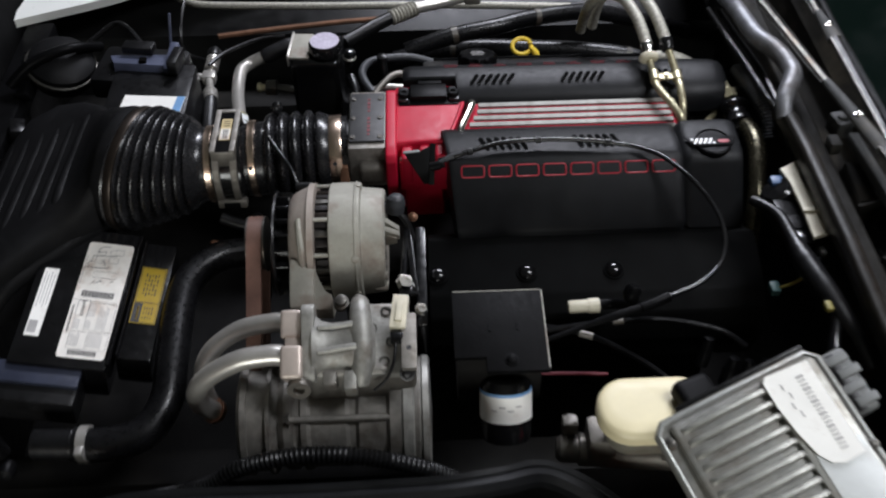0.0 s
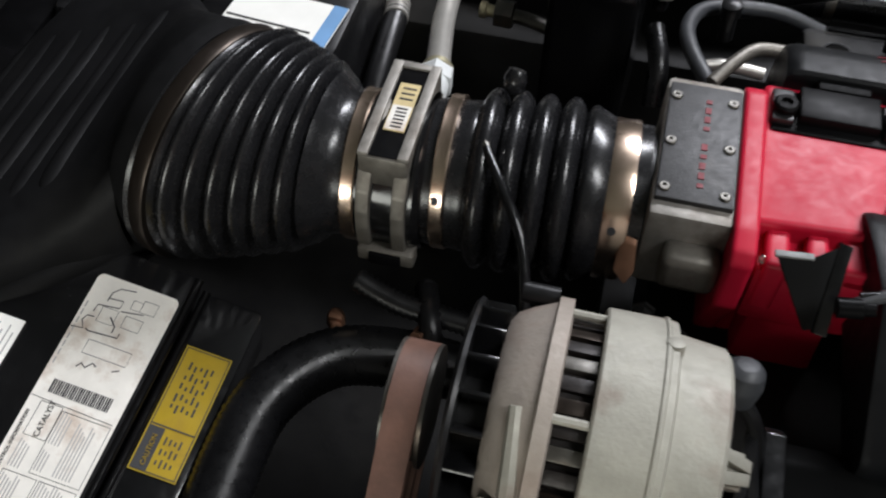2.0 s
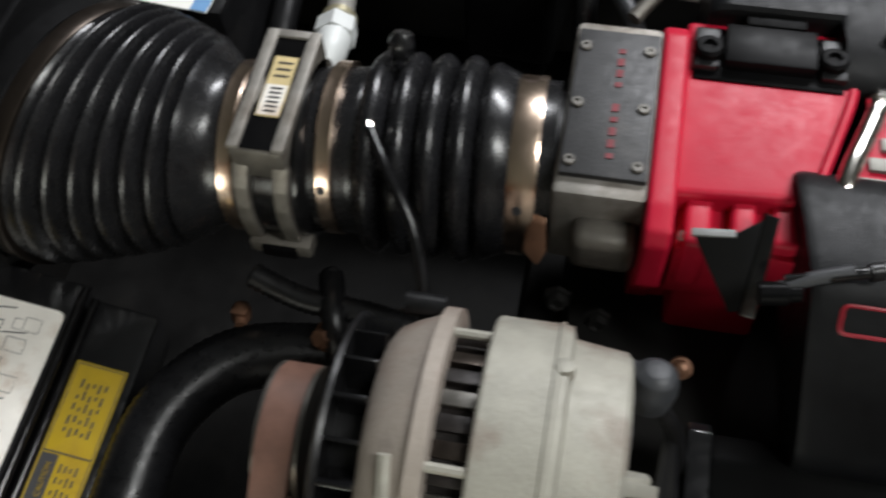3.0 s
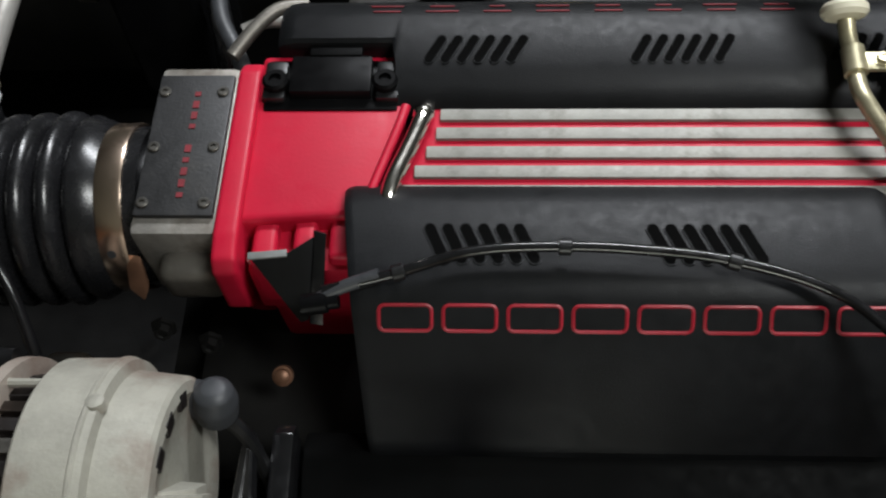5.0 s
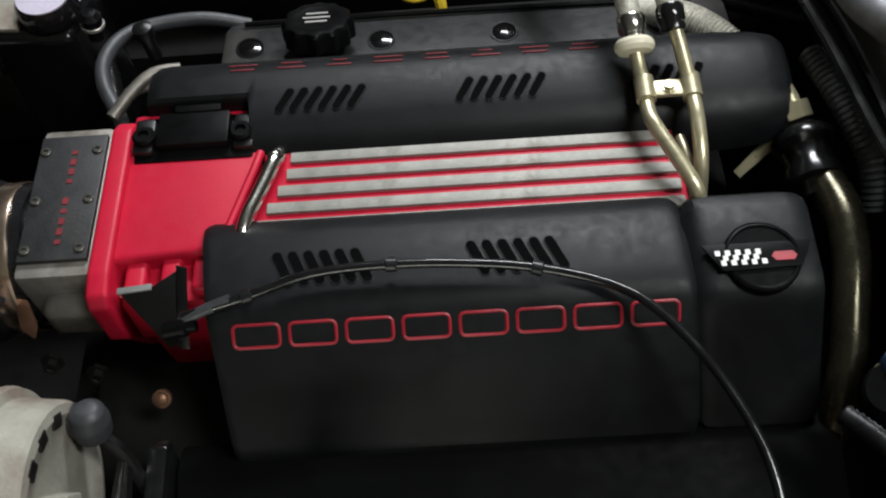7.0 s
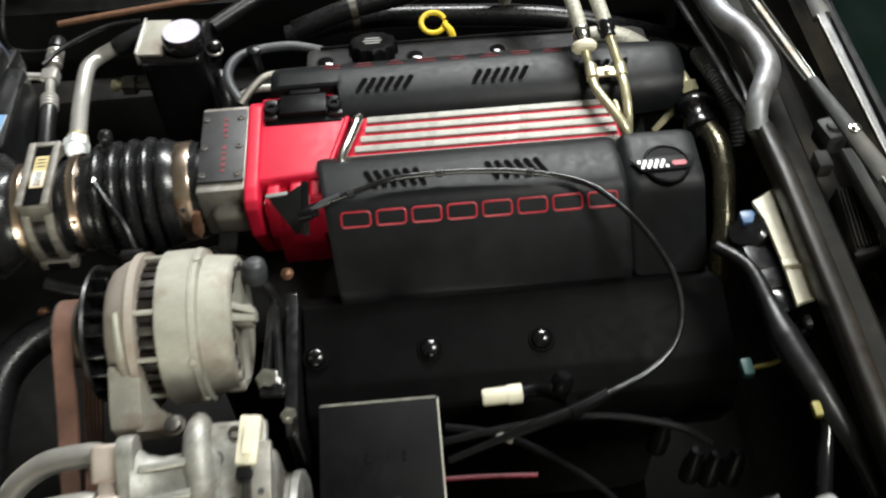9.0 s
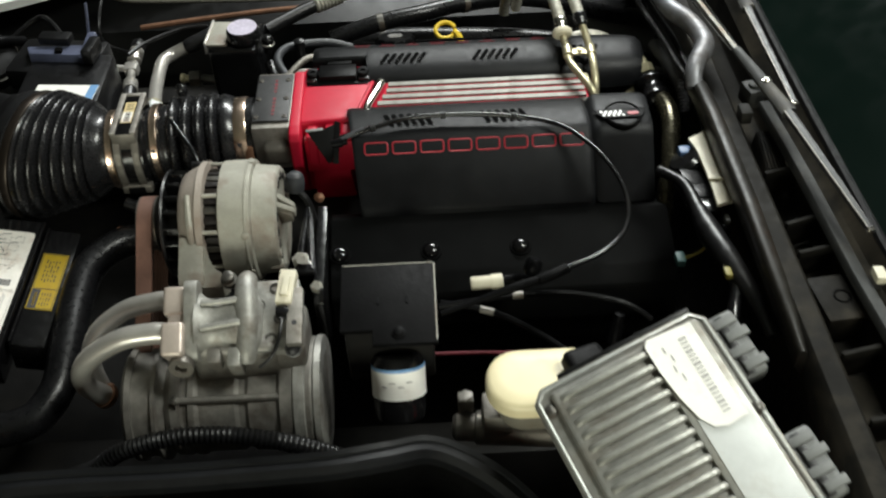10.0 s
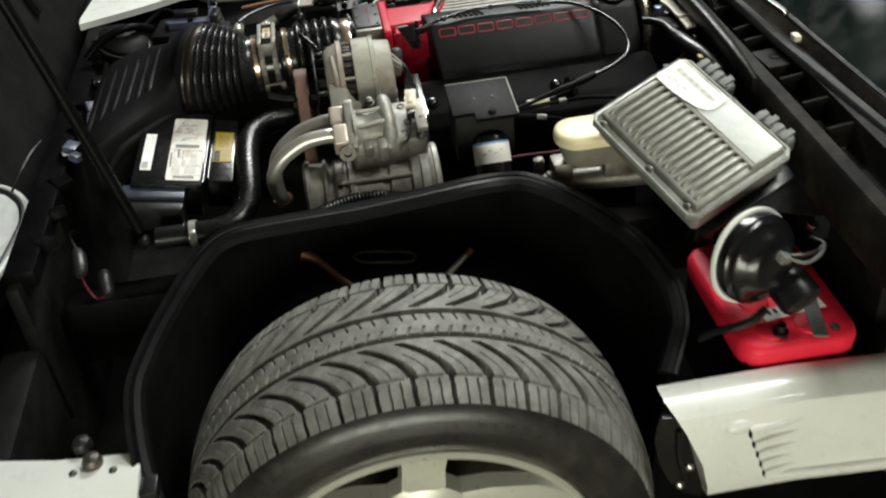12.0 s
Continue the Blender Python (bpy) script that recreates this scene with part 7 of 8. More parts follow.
# ---- far side of the bay ----
def header_tank():
    t = thing("header_tank", (-0.09, 1.23, 0.50), "black header tank with a pale topped pressure cap", "coolant tank")
    part("tank", Geo().box((-0.096, 1.200, 0.610), (0.070, 0.075, 0.150), 0.009, Euler((0, 0, -0.08)).to_matrix(), 3), M_GLOSSBLACK, t)
    part("foot", Geo().box((-0.096, 1.192, 0.535), (0.054, 0.055, 0.05), 0.010), M_GLOSSBLACK, t)
    # pale plate and lip stand for the reflection on the glossy tank top
    part("bracket", Geo().box((-0.119, 1.200, 0.6868), (0.030, 0.060, 0.004), 0.0012, Euler((0, 0, -0.08)).to_matrix()), M_ALT, t, "pale plate for the reflection on the tank top")
    part("reflection_lip", Geo().box((-0.1335, 1.201, 0.683), (0.003, 0.062, 0.018), 0.001, Euler((0, 0, -0.08)).to_matrix()), M_TUBE, t, "bright lip beside the reflection plate")
    cap = part("cap", Geo().lathe((-0.083, 1.186, 0.684), (0, 0, 1), [(0, 0.020), (0.004, 0.0235), (0.016, 0.0235), (0.020, 0.021), (0.0205, 0.014), (0.0195, 0.0)], 30), M_GLOSSBLACK, t, "round black pressure cap")
    part("cap_disc", Geo().lathe((-0.083, 1.186, 0.7042), (0, 0, 1), [(0, 0.0205), (0.0012, 0.0205), (0.0014, 0.0)], 30), M_CAPDISC, cap, "pale lilac cap disc")
    knob = part("stub", Geo().lathe((-0.050, 1.172, 0.672), (0.1, 0, 1), [(0, 0.006), (0.012, 0.006), (0.013, 0.0085), (0.022, 0.0085), (0.026, 0.005), (0.0265, 0)], 16), M_GLOSSBLACK, t, "glossy black hose stub")
    part("clip_ring", Geo().lathe((-0.0488, 1.172, 0.684), (0.1, 0, 1), [(0, 0.0086), (0.0005, 0.0092), (0.003, 0.0092), (0.0035, 0.0086)], 16), M_TUBE, knob)
    part("side_hose", Geo().tube([(-0.050, 1.168, 0.655), (-0.042, 1.140, 0.645), (-0.040, 1.120, 0.62)], 0.008, 12), M_HOSE, t)
    return t


header_tank()


def refrigerant_line():
    t = thing("refrigerant_line", (-0.19, 1.13, 0.55), "thick bent aluminium refrigerant line with a rubber end", "pipe")
    part("pipe", Geo().tube([(-0.172, 1.252, 0.640), (-0.190, 1.250, 0.634), (-0.207, 1.243, 0.629), (-0.216, 1.222, 0.631), (-0.214, 1.17, 0.634), (-0.206, 1.12, 0.645), (-0.198, 1.078, 0.655), (-0.196, 1.060, 0.658)], 0.0092, 18), M_TUBE, t)
    part("rubber_end", Geo().tube([(-0.184, 1.2505, 0.636), (-0.176, 1.252, 0.639), (-0.160, 1.257, 0.644), (-0.142, 1.262, 0.648), (-0.12, 1.262, 0.64)], [0.0100, 0.0118, 0.0118, 0.0115, 0.0115], 16), M_RUBBER, t)
    part("sealing_ring", Geo().lathe((-0.1985, 1.082, 0.6545), (0.10, -1, 0.16), [(0, 0.0095), (0.001, 0.0118), (0.006, 0.0118), (0.007, 0.0095)], 24), M_ZINC, t, "yellow plated ring")
    part("nut", Geo().lathe((-0.1978, 1.075, 0.6556), (0.10, -1, 0.16), [(0, 0.011), (0.001, 0.0140), (0.015, 0.0140), (0.016, 0.012)], 6), M_PAD, t, "pale metal nut")
    part("elbow", Geo().tube([(-0.1965, 1.062, 0.658), (-0.196, 1.048, 0.660), (-0.199, 1.034, 0.655), (-0.206, 1.022, 0.640)], 0.0115, 14), M_PAD, t, "pale metal elbow")
    return t


refrigerant_line()

t = thing("service_valve", (-0.18, 1.24, 0.57), "small brass valve on a dark hexagon beside the header tank", "valve")
part("hexagon", Geo().lathe((-0.166, 1.225, 0.598), (-1, 0.05, 0), [(0, 0.010), (0.001, 0.0125), (0.016, 0.0125), (0.017, 0.010)], 6), M_DARKSTEEL, t)
part("tip", Geo().lathe((-0.182, 1.226, 0.598), (-1, 0.05, 0), [(0, 0.0055), (0.008, 0.0055), (0.009, 0.0075), (0.014, 0.0075), (0.015, 0.005)], 12), M_ZINC, t, "brass tip")
part("stem", Geo().tube([(-0.168, 1.225, 0.598), (-0.150, 1.224, 0.596), (-0.128, 1.222, 0.59)], 0.006, 10), M_DARKSTEEL, t)


def service_lines():
    t = thing("service_port", (-0.24, 1.14, 0.55), "thin aluminium service lines with ribbed fittings", "pipe")
    top, hub, low, end = Vector((-0.2640, 1.2780, 0.6230)), Vector((-0.2665, 1.2310, 0.6160)), Vector((-0.2550, 1.1680, 0.6240)), Vector((-0.3240, 1.2310, 0.6240))
    part("riser", Geo().tube([top, top.lerp(hub, 0.5), hub, hub.lerp(low, 0.5), low], 0.0058, 12), M_TUBE, t)
    part("branch", Geo().tube([hub, hub.lerp(end, 0.5), end], 0.0050, 12), M_TUBE, t)
    part("branch", Geo().tube([(-0.312, 1.222, 0.617), (-0.296, 1.214, 0.612), (-0.284, 1.196, 0.608), (-0.274, 1.168, 0.602), (-0.268, 1.150, 0.59)], 0.0052, 10), M_TUBE, t)
    for p, d in ((hub.lerp(top, 0.85), hub - top), (low.lerp(hub, 0.30), low - hub), (hub.lerp(end, 0.55), end - hub)):
        prof = []
        for k in range(4):
            prof += [(0.0062 * k, 0.0076), (0.0062 * k + 0.001, 0.0105), (0.0062 * k + 0.005, 0.0105), (0.0062 * k + 0.006, 0.0076)]
        part("fitting", Geo().lathe(p, d, prof, 16), M_TUBE, t)
    part("cap", Geo().lathe(top - (top - hub).normalized() * 0.004, top - hub, [(0, 0.008), (0, 0.0105), (0.012, 0.0105), (0.018, 0.006), (0.018, 0)], 16), M_SMOOTH, t, "black rubber cap")
    part("hub", Geo().box(hub, (0.020, 0.020, 0.016), 0.004), M_TUBE, t)
    part("hose", Geo().tube([low + Vector((0, 0.004, 0)), low + Vector((0.001, -0.03, -0.004)), low + Vector((0.002, -0.08, -0.02)), low + Vector((0.0, -0.12, -0.06))], 0.0100, 14), M_SMOOTH, t)
    return t


service_lines()


def far_box():
    t = thing("accumulator_box", (-0.33, 1.15, 0.5), "black plastic box with a white and blue label", "control box")
    part("body", Geo().box((-0.325, 1.120, 0.615), (0.115, 0.130, 0.12), 0.008), M_SMOOTH, t)
    part("lid", Geo().box((-0.350, 1.190, 0.655), (0.125, 0.085, 0.035), 0.008, Euler((0, 0.0, -0.15)).to_matrix()), M_SMOOTH, t)
    part("latch", Geo().box((-0.292, 1.170, 0.690), (0.014, 0.040, 0.022), 0.003, Euler((0, 0, -0.15)).to_matrix()), M_SMOOTH, t)
    part("latch", Geo().box((-0.350, 1.205, 0.690), (0.045, 0.020, 0.012), 0.003, Euler((0, 0, -0.15)).to_matrix()), M_SMOOTH, t)
    m = Euler((0.0, 0.0, -0.10)).to_matrix()
    lab = part("label", Geo().box((-0.315, 1.081, 0.6775), (0.084, 0.050, 0.0008), 0, m), M_LABEL, t, "white label")
    part("label_stripe", Geo().box((-0.279, 1.0773, 0.6783), (0.011, 0.0495, 0.0006), 0, m), M_LABELBLUE, lab, "blue stripe")
    part("print_bar", Geo().box((-0.323, 1.072, 0.6783), (0.066, 0.0016, 0.0004), 0, m), M_INK, lab)
    return t


far_box()


def braided_line():
    t = thing("coolant_line", (0.0, 1.29, 0.55), "black coolant line with a braided joint across the far side", "pipe")
    part("hose", Geo().tube([(-0.060, 1.235, 0.668), (-0.02, 1.27, 0.670), (0.010, 1.292, 0.672)], 0.010, 12), M_SMOOTH, t)
    part("braided_joint", Geo().tube([(0.008, 1.290, 0.672), (0.030, 1.303, 0.673), (0.045, 1.312, 0.674)], 0.0115, 14, 8, ridge=0.0012, ridge_len=0.005), M_BRAID, t, "braided joint")
    part("pipe", Geo().tube([(0.043, 1.311, 0.674), (0.085, 1.325, 0.674), (0.125, 1.345, 0.672)], 0.0085, 12), M_TUBE, t)
    part("valve", Geo().box((0.135, 1.338, 0.672), (0.025, 0.014, 0.016), 0.004), M_CAST, t)
    return t


braided_line()

g = Geo().tube([(-0.252, 1.280, 0.655), (-0.18, 1.290, 0.657), (-0.06, 1.303, 0.660), (0.02, 1.308, 0.660)], 0.0042, 8)
single("copper_pipe", g, M_COPPER, "thin brown pipe along the far inner fender", "pipe")
g = Geo().tube([(-0.255, 1.20, 0.66), (-0.235, 1.23, 0.66), (-0.19, 1.262, 0.66), (-0.15, 1.268, 0.66)], 0.003, 8)
single("vacuum_line", g, M_SMOOTH, "thin black vacuum line", "hose")
g = Geo().tube([(-0.285, 1.30, 0.60), (-0.293, 1.22, 0.68), (-0.290, 1.30, 0.72), (-0.275, 1.40, 0.70)], 0.0022, 6)
single("vacuum_line", g, M_SMOOTH, "thin upright black line by the far fender", "hose")
t = thing("heater_hose", (0.15, 1.31, 0.60), "black heater hose behind the far valve cover", "hose")
part("hose", Geo().tube([(0.03, 1.27, 0.625), (0.10, 1.285, 0.640), (0.17, 1.30, 0.645), (0.23, 1.33, 0.64), (0.34, 1.37, 0.62), (0.50, 1.40, 0.56)], 0.013, 12), M_HOSE, t)
for k in (1, 3):
    a, b = Vector(([(0.03, 1.27, 0.625), (0.10, 1.285, 0.640), (0.17, 1.30, 0.645), (0.23, 1.33, 0.64), (0.34, 1.37, 0.62), (0.50, 1.40, 0.56)])[k]), Vector(([(0.03, 1.27, 0.625), (0.10, 1.285, 0.640), (0.17, 1.30, 0.645), (0.23, 1.33, 0.64), (0.34, 1.37, 0.62), (0.50, 1.40, 0.56)])[k + 1])
    part("clamp", Geo().lathe(a, b - a, [(0, 0.013), (0, 0.013 + 0.0012), (0.009, 0.013 + 0.0012), (0.009, 0.013)], 16), M_DARKSTEEL, t, "dull metal clamp")
t = thing("heater_hose", (0.15, 1.31, 0.60), "thick black hose low on the far side", "hose")
part("hose", Geo().tube([(0.01, 1.34, 0.56), (0.10, 1.345, 0.575), (0.22, 1.34, 0.575), (0.38, 1.32, 0.57), (0.57, 1.30, 0.52)], 0.015, 12), M_HOSE, t)
for k in (1, 3):
    a, b = Vector(([(0.01, 1.34, 0.56), (0.10, 1.345, 0.575), (0.22, 1.34, 0.575), (0.38, 1.32, 0.57), (0.57, 1.30, 0.52)])[k]), Vector(([(0.01, 1.34, 0.56), (0.10, 1.345, 0.575), (0.22, 1.34, 0.575), (0.38, 1.32, 0.57), (0.57, 1.30, 0.52)])[k + 1])
    part("clamp", Geo().lathe(a, b - a, [(0, 0.015), (0, 0.015 + 0.0012), (0.009, 0.015 + 0.0012), (0.009, 0.015)], 16), M_DARKSTEEL, t, "dull metal clamp")


def vent_hose():
    t = thing("vent_hose", (-0.03, 1.14, 0.55), "grey-black vent hose looping up from the manifold", "hose")
    part("hose", Geo().tube([(-0.002, 1.050, 0.690), (-0.012, 1.072, 0.695), (-0.024, 1.096, 0.697), (-0.029, 1.122, 0.695), (-0.022, 1.150, 0.690), (-0.002, 1.167, 0.685), (0.036, 1.176, 0.680), (0.07, 1.178, 0.668)], 0.0056, 14), M_CABLEGREY, t)
    part("stub", Geo().lathe((0.000, 1.146, 0.674), (-0.05, 0, 1), [(0, 0.0055), (0.020, 0.0055), (0.021, 0.0075), (0.030, 0.0075), (0.032, 0.004)], 14), M_SMOOTH, t)
    part("pipe", Geo().tube([(-0.018, 1.112, 0.670), (0.0, 1.118, 0.672), (0.03, 1.118, 0.670)], 0.0045, 10), M_TUBE, t, "bright metal pipe")
    part("pipe", Geo().tube([(-0.010, 1.058, 0.706), (0.002, 1.076, 0.710), (0.016, 1.092, 0.711), (0.034, 1.098, 0.708)], 0.0046, 12), M_MAF, t, "grey metal pipe")
    return t


vent_hose()


def dipstick():
    t = thing("dipstick", (0.21, 1.21, 0.58), "yellow looped oil dipstick handle on a thin tube", "dipstick")
    o = Vector((0.200, 1.212, 0.668))
    ring = [o + Vector((0.014 * math.cos(a), 0.011 * math.sin(a), 0.006 * math.sin(a))) for a in np.linspace(0.3, 2 * math.pi + 0.1, 14)]
    part("loop", Geo().tube(ring, 0.0032, 8, 3), M_DIPSTICK, t)
    part("neck", Geo().tube([o + Vector((0.013, -0.004, 0)), o + Vector((0.020, -0.016, -0.004)), o + Vector((0.022, -0.024, -0.02))], [0.0035, 0.005, 0.004], 8), M_DIPSTICK, t)
    part("tube", Geo().tube([o + Vector((0.022, -0.024, -0.018)), o + Vector((0.024, -0.026, -0.08))], 0.004, 8), M_DARKSTEEL, t)
    return t


dipstick()


# ---- fuel lines over the engine ----
def fuel_lines():
    t = thing("fuel_line", (0.36, 1.0, 0.70), "pair of plated fuel lines with braided sleeves held by a clamp", "fuel line")
    part("pipe", Geo().tube([(0.340, 1.044, 0.770), (0.342, 1.026, 0.760), (0.344, 1.008, 0.7545), (0.344, 0.992, 0.7545), (0.3475, 0.979, 0.7540), (0.3640, 0.942, 0.7470), (0.3690, 0.932, 0.728)], 0.0046, 12), M_ZINC, t)
    part("pipe", Geo().tube([(0.3650, 1.046, 0.774), (0.3695, 1.026, 0.763), (0.3720, 1.008, 0.7560), (0.3722, 0.985, 0.7540), (0.3715, 0.960, 0.7440), (0.3705, 0.942, 0.720)], 0.0046, 12), M_ZINC, t)
    part("return_pipe", Geo().tube([(0.3640, 0.985, 0.738), (0.3660, 0.965, 0.738), (0.3690, 0.945, 0.722)], 0.0030, 10), M_ZINC, t)
    part("sleeve", Geo().tube([(0.340, 1.040, 0.768), (0.3375, 1.060, 0.779), (0.331, 1.095, 0.790), (0.319, 1.140, 0.790), (0.303, 1.180, 0.768), (0.290, 1.205, 0.735), (0.284, 1.215, 0.690)], 0.0072, 12, 8, ridge=0.0002, ridge_len=0.003), M_BRAID, t, "pale braided sleeve")
    part("sleeve", Geo().tube([(0.3650, 1.044, 0.773), (0.3600, 1.068, 0.785), (0.352, 1.105, 0.795), (0.339, 1.150, 0.794), (0.322, 1.190, 0.772), (0.308, 1.215, 0.740), (0.302, 1.225, 0.690)], 0.0072, 12, 8, ridge=0.0002, ridge_len=0.003), M_BRAID, t, "pale braided sleeve")
    for (p, d), skin, lab in ((((0.3390, 1.054, 0.7755), (0.05, -0.86, -0.5)), M_STEEL, ""), (((0.3625, 1.056, 0.7800), (0.12, -0.86, -0.5)), M_GLOSSBLACK, "gloss black ferrule")):
        part("ferrule", Geo().lathe(p, d, [(0, 0.0074), (0.002, 0.0088), (0.010, 0.0088), (0.012, 0.0078), (0.016, 0.0078), (0.017, 0.006)], 16), skin, t, lab)
    part("collar", Geo().lathe((0.3402, 1.041, 0.768), (0.03, -0.9, -0.45), [(0, 0.006), (0.001, 0.0105), (0.0035, 0.0125), (0.0065, 0.0125), (0.009, 0.0105), (0.010, 0.006)], 24), M_BEIGE, t, "white plastic collar")
    cl = part("clamp", Geo().box((0.3585, 1.0095, 0.7555), (0.026, 0.012, 0.003), 0.0008), M_ZINC, t, "plated clamp plate")
    for x in (0.3440, 0.3722):
        part("saddle", Geo().lathe((x, 1.0175, 0.7565), (0, -0.985, -0.10), [(0, 0.0045), (0, 0.0062), (0.016, 0.0062), (0.016, 0.0045)], 16), M_ZINC, cl)
    hex_bolt(cl, (0.3585, 1.0095, 0.7570), (0, 0, 1), 0.0036, 0.003, M_ZINC)
    return t


fuel_lines()


def throttle_cable():
    t = thing("throttle_cable", (0.25, 0.80, 0.66), "thin black throttle cable arching over the rail cover", "cable")
    pts = [(0.068, 0.876, 0.744), (0.102, 0.882, 0.750), (0.141, 0.893, 0.7535), (0.183, 0.8955, 0.7545), (0.222, 0.894, 0.7545), (0.264, 0.889, 0.7535), (0.305, 0.876, 0.753), (0.330, 0.857, 0.752), (0.355, 0.820, 0.749), (0.372, 0.778, 0.742), (0.374, 0.742, 0.734), (0.362, 0.712, 0.728), (0.335, 0.690, 0.724), (0.300, 0.676, 0.720), (0.285, 0.670, 0.718)]
    part("sheath", Geo().tube(pts, 0.0028, 10, 10), M_GLOSSBLACK, t)
    for i in (1, 3, 5):
        a, b = Vector(pts[i]), Vector(pts[i + 1])
        part("clip", Geo().lathe(a, (b - a), [(0, 0.003), (0.0005, 0.0042), (0.006, 0.0042), (0.0065, 0.003)], 12), M_SMOOTH, t)
    part("adjuster", Geo().tube([(0.302, 0.677, 0.720), (0.285, 0.670, 0.718), (0.272, 0.666, 0.716)], 0.0058, 12), M_SATIN, t)
    part("tail", Geo().tube([(0.274, 0.667, 0.716), (0.245, 0.660, 0.712), (0.205, 0.650, 0.705), (0.172, 0.641, 0.700)], [0.0045, 0.005, 0.003, 0.003], 10), M_SATIN, t)
    return t


throttle_cable()


def cable_bracket():
    t = thing("cable_bracket", (0.05, 0.89, 0.66), "folded black steel cable bracket on the manifold", "bracket")
    part("upright", Geo().extrude([(0.0590, 0.914, 0.739), (0.0655, 0.912, 0.739), (0.0620, 0.876, 0.706), (0.0550, 0.877, 0.706)], (0.001, -0.002, 0.002), 0.0006), M_GLOSSBLACK, t)
    part("web", Geo().extrude([(0.028, 0.898, 0.738), (0.046, 0.900, 0.738), (0.0595, 0.911, 0.737), (0.0552, 0.878, 0.707), (0.051, 0.877, 0.706)], (0, -0.0015, 0.002), 0.0006), M_LINER, t)
    part("lip", Geo().box((0.037, 0.8985, 0.7395), (0.020, 0.004, 0.0018), 0.0005, Euler((0, 0, 0.1)).to_matrix()), M_GREYPLASTIC, t)
    part("end_nut", Geo().lathe((0.058, 0.870, 0.740), (1, 0.1, 0.1), [(0, 0.0055), (0.012, 0.0055), (0.013, 0.004), (0.018, 0.004)], 10), M_SATIN, t)
    part("cable_end", Geo().tube([(0.066, 0.873, 0.742), (0.080, 0.878, 0.746), (0.096, 0.882, 0.749)], [0.0030, 0.0034, 0.0038], 10), M_CABLEGREY, t)
    return t


cable_bracket()

dome_bolt(thing("plug_bolt", (0.036, 0.861, 0.66), "brass coloured bolt below the red manifold", "bolt"), (0.036, 0.862, 0.668), (0, -0.6, 0.8), 0.0045, 0.005, M_COPPER, "head")


def strut_plate():
    t = thing("alternator_brace", (0.04, 0.75, 0.58), "narrow black steel brace beside the alternator", "bracket")
    part("plate", Geo().extrude([(0.039, 0.828, 0.684), (0.039, 0.822, 0.690), (0.039, 0.700, 0.681), (0.039, 0.690, 0.670), (0.039, 0.690, 0.60), (0.039, 0.81, 0.60)], (0.011, 0, 0), 0.0015), M_GLOSSBLACK, t)
    for x, y in ((0.0235, 0.730), (0.0370, 0.722)):
        part("strap", bar_between((0.030, 0.818, 0.700), (x, y, 0.690), 0.005, 0.007, 0.006), M_GLOSSBLACK, t)
    part("strap_end", Geo().box((0.030, 0.724, 0.688), (0.022, 0.012, 0.008), 0.003), M_GLOSSBLACK, t)
    hex_bolt(t, (0.0254, 0.734, 0.692), (0.2, -0.5, 0.8), 0.0068, 0.010, M_STEEL)
    hex_bolt(t, (0.0425, 0.704, 0.681), (0.2, -0.5, 0.8), 0.0050, 0.008, M_STEEL)
    return t


strut_plate()

# sensor stalk resting on the rear bellows
t = thing("sensor_lead", (-0.11, 0.89, 0.66), "thin black sensor lead with a metal tip across the bellows", "cable")
part("lead", Geo().tube([(-0.134, 0.934, 0.738), (-0.122, 0.915, 0.733), (-0.104, 0.890, 0.718), (-0.094, 0.862, 0.69), (-0.092, 0.845, 0.66)], [0.0025, 0.003, 0.0032, 0.0035, 0.0035], 10), M_GLOSSBLACK, t)
part("tip", Geo().tube([(-0.134, 0.934, 0.738), (-0.136, 0.938, 0.7385)], 0.0026, 8), M_STEEL, t)


# ---- rear of the bay ----
def rear_pipe():
    t = thing("egr_pipe", (0.44, 0.9, 0.5), "dark oxidised metal pipe bending down behind the engine", "pipe")
    part("pipe", Geo().tube([(0.455, 0.967, 0.710), (0.458, 0.935, 0.715), (0.4555, 0.905, 0.713), (0.450, 0.876, 0.705), (0.445, 0.850, 0.694), (0.438, 0.828, 0.678), (0.434, 0.80, 0.64)], [0.0125, 0.0120, 0.0112, 0.0108, 0.0105, 0.0100, 0.0100], 18), M_OLIVE, t)
    part("valve", Geo().lathe((0.449, 1.006, 0.712), (0.05, -1, -0.12), [(0, 0.012), (0.004, 0.017), (0.010, 0.0215), (0.014, 0.0215), (0.018, 0.0165), (0.028, 0.0155), (0.032, 0.0180), (0.040, 0.0180), (0.042, 0.013), (0.052, 0.013)], 28), M_GLOSSBLACK, t, "gloss black valve body")
    part("elbow", Geo().tube([(0.424, 1.022, 0.704), (0.424, 1.032, 0.716), (0.428, 1.038, 0.725), (0.435, 1.034, 0.730), (0.441, 1.020, 0.728), (0.445, 1.006, 0.721)], 0.0058, 14), M_ZINC, t, "plated elbow")
    part("nut", Geo().lathe((0.4425, 1.016, 0.7265), (0.25, -0.85, -0.45), [(0, 0.008), (0.0005, 0.0098), (0.0115, 0.0098), (0.012, 0.007)], 6), M_ZINC, t)
    part("lever", bar_between((0.442, 1.008, 0.714), (0.410, 0.990, 0.688), 0.010, 0.006, 0.003), M_ZINC, t, "plated lever")
    return t


rear_pipe()

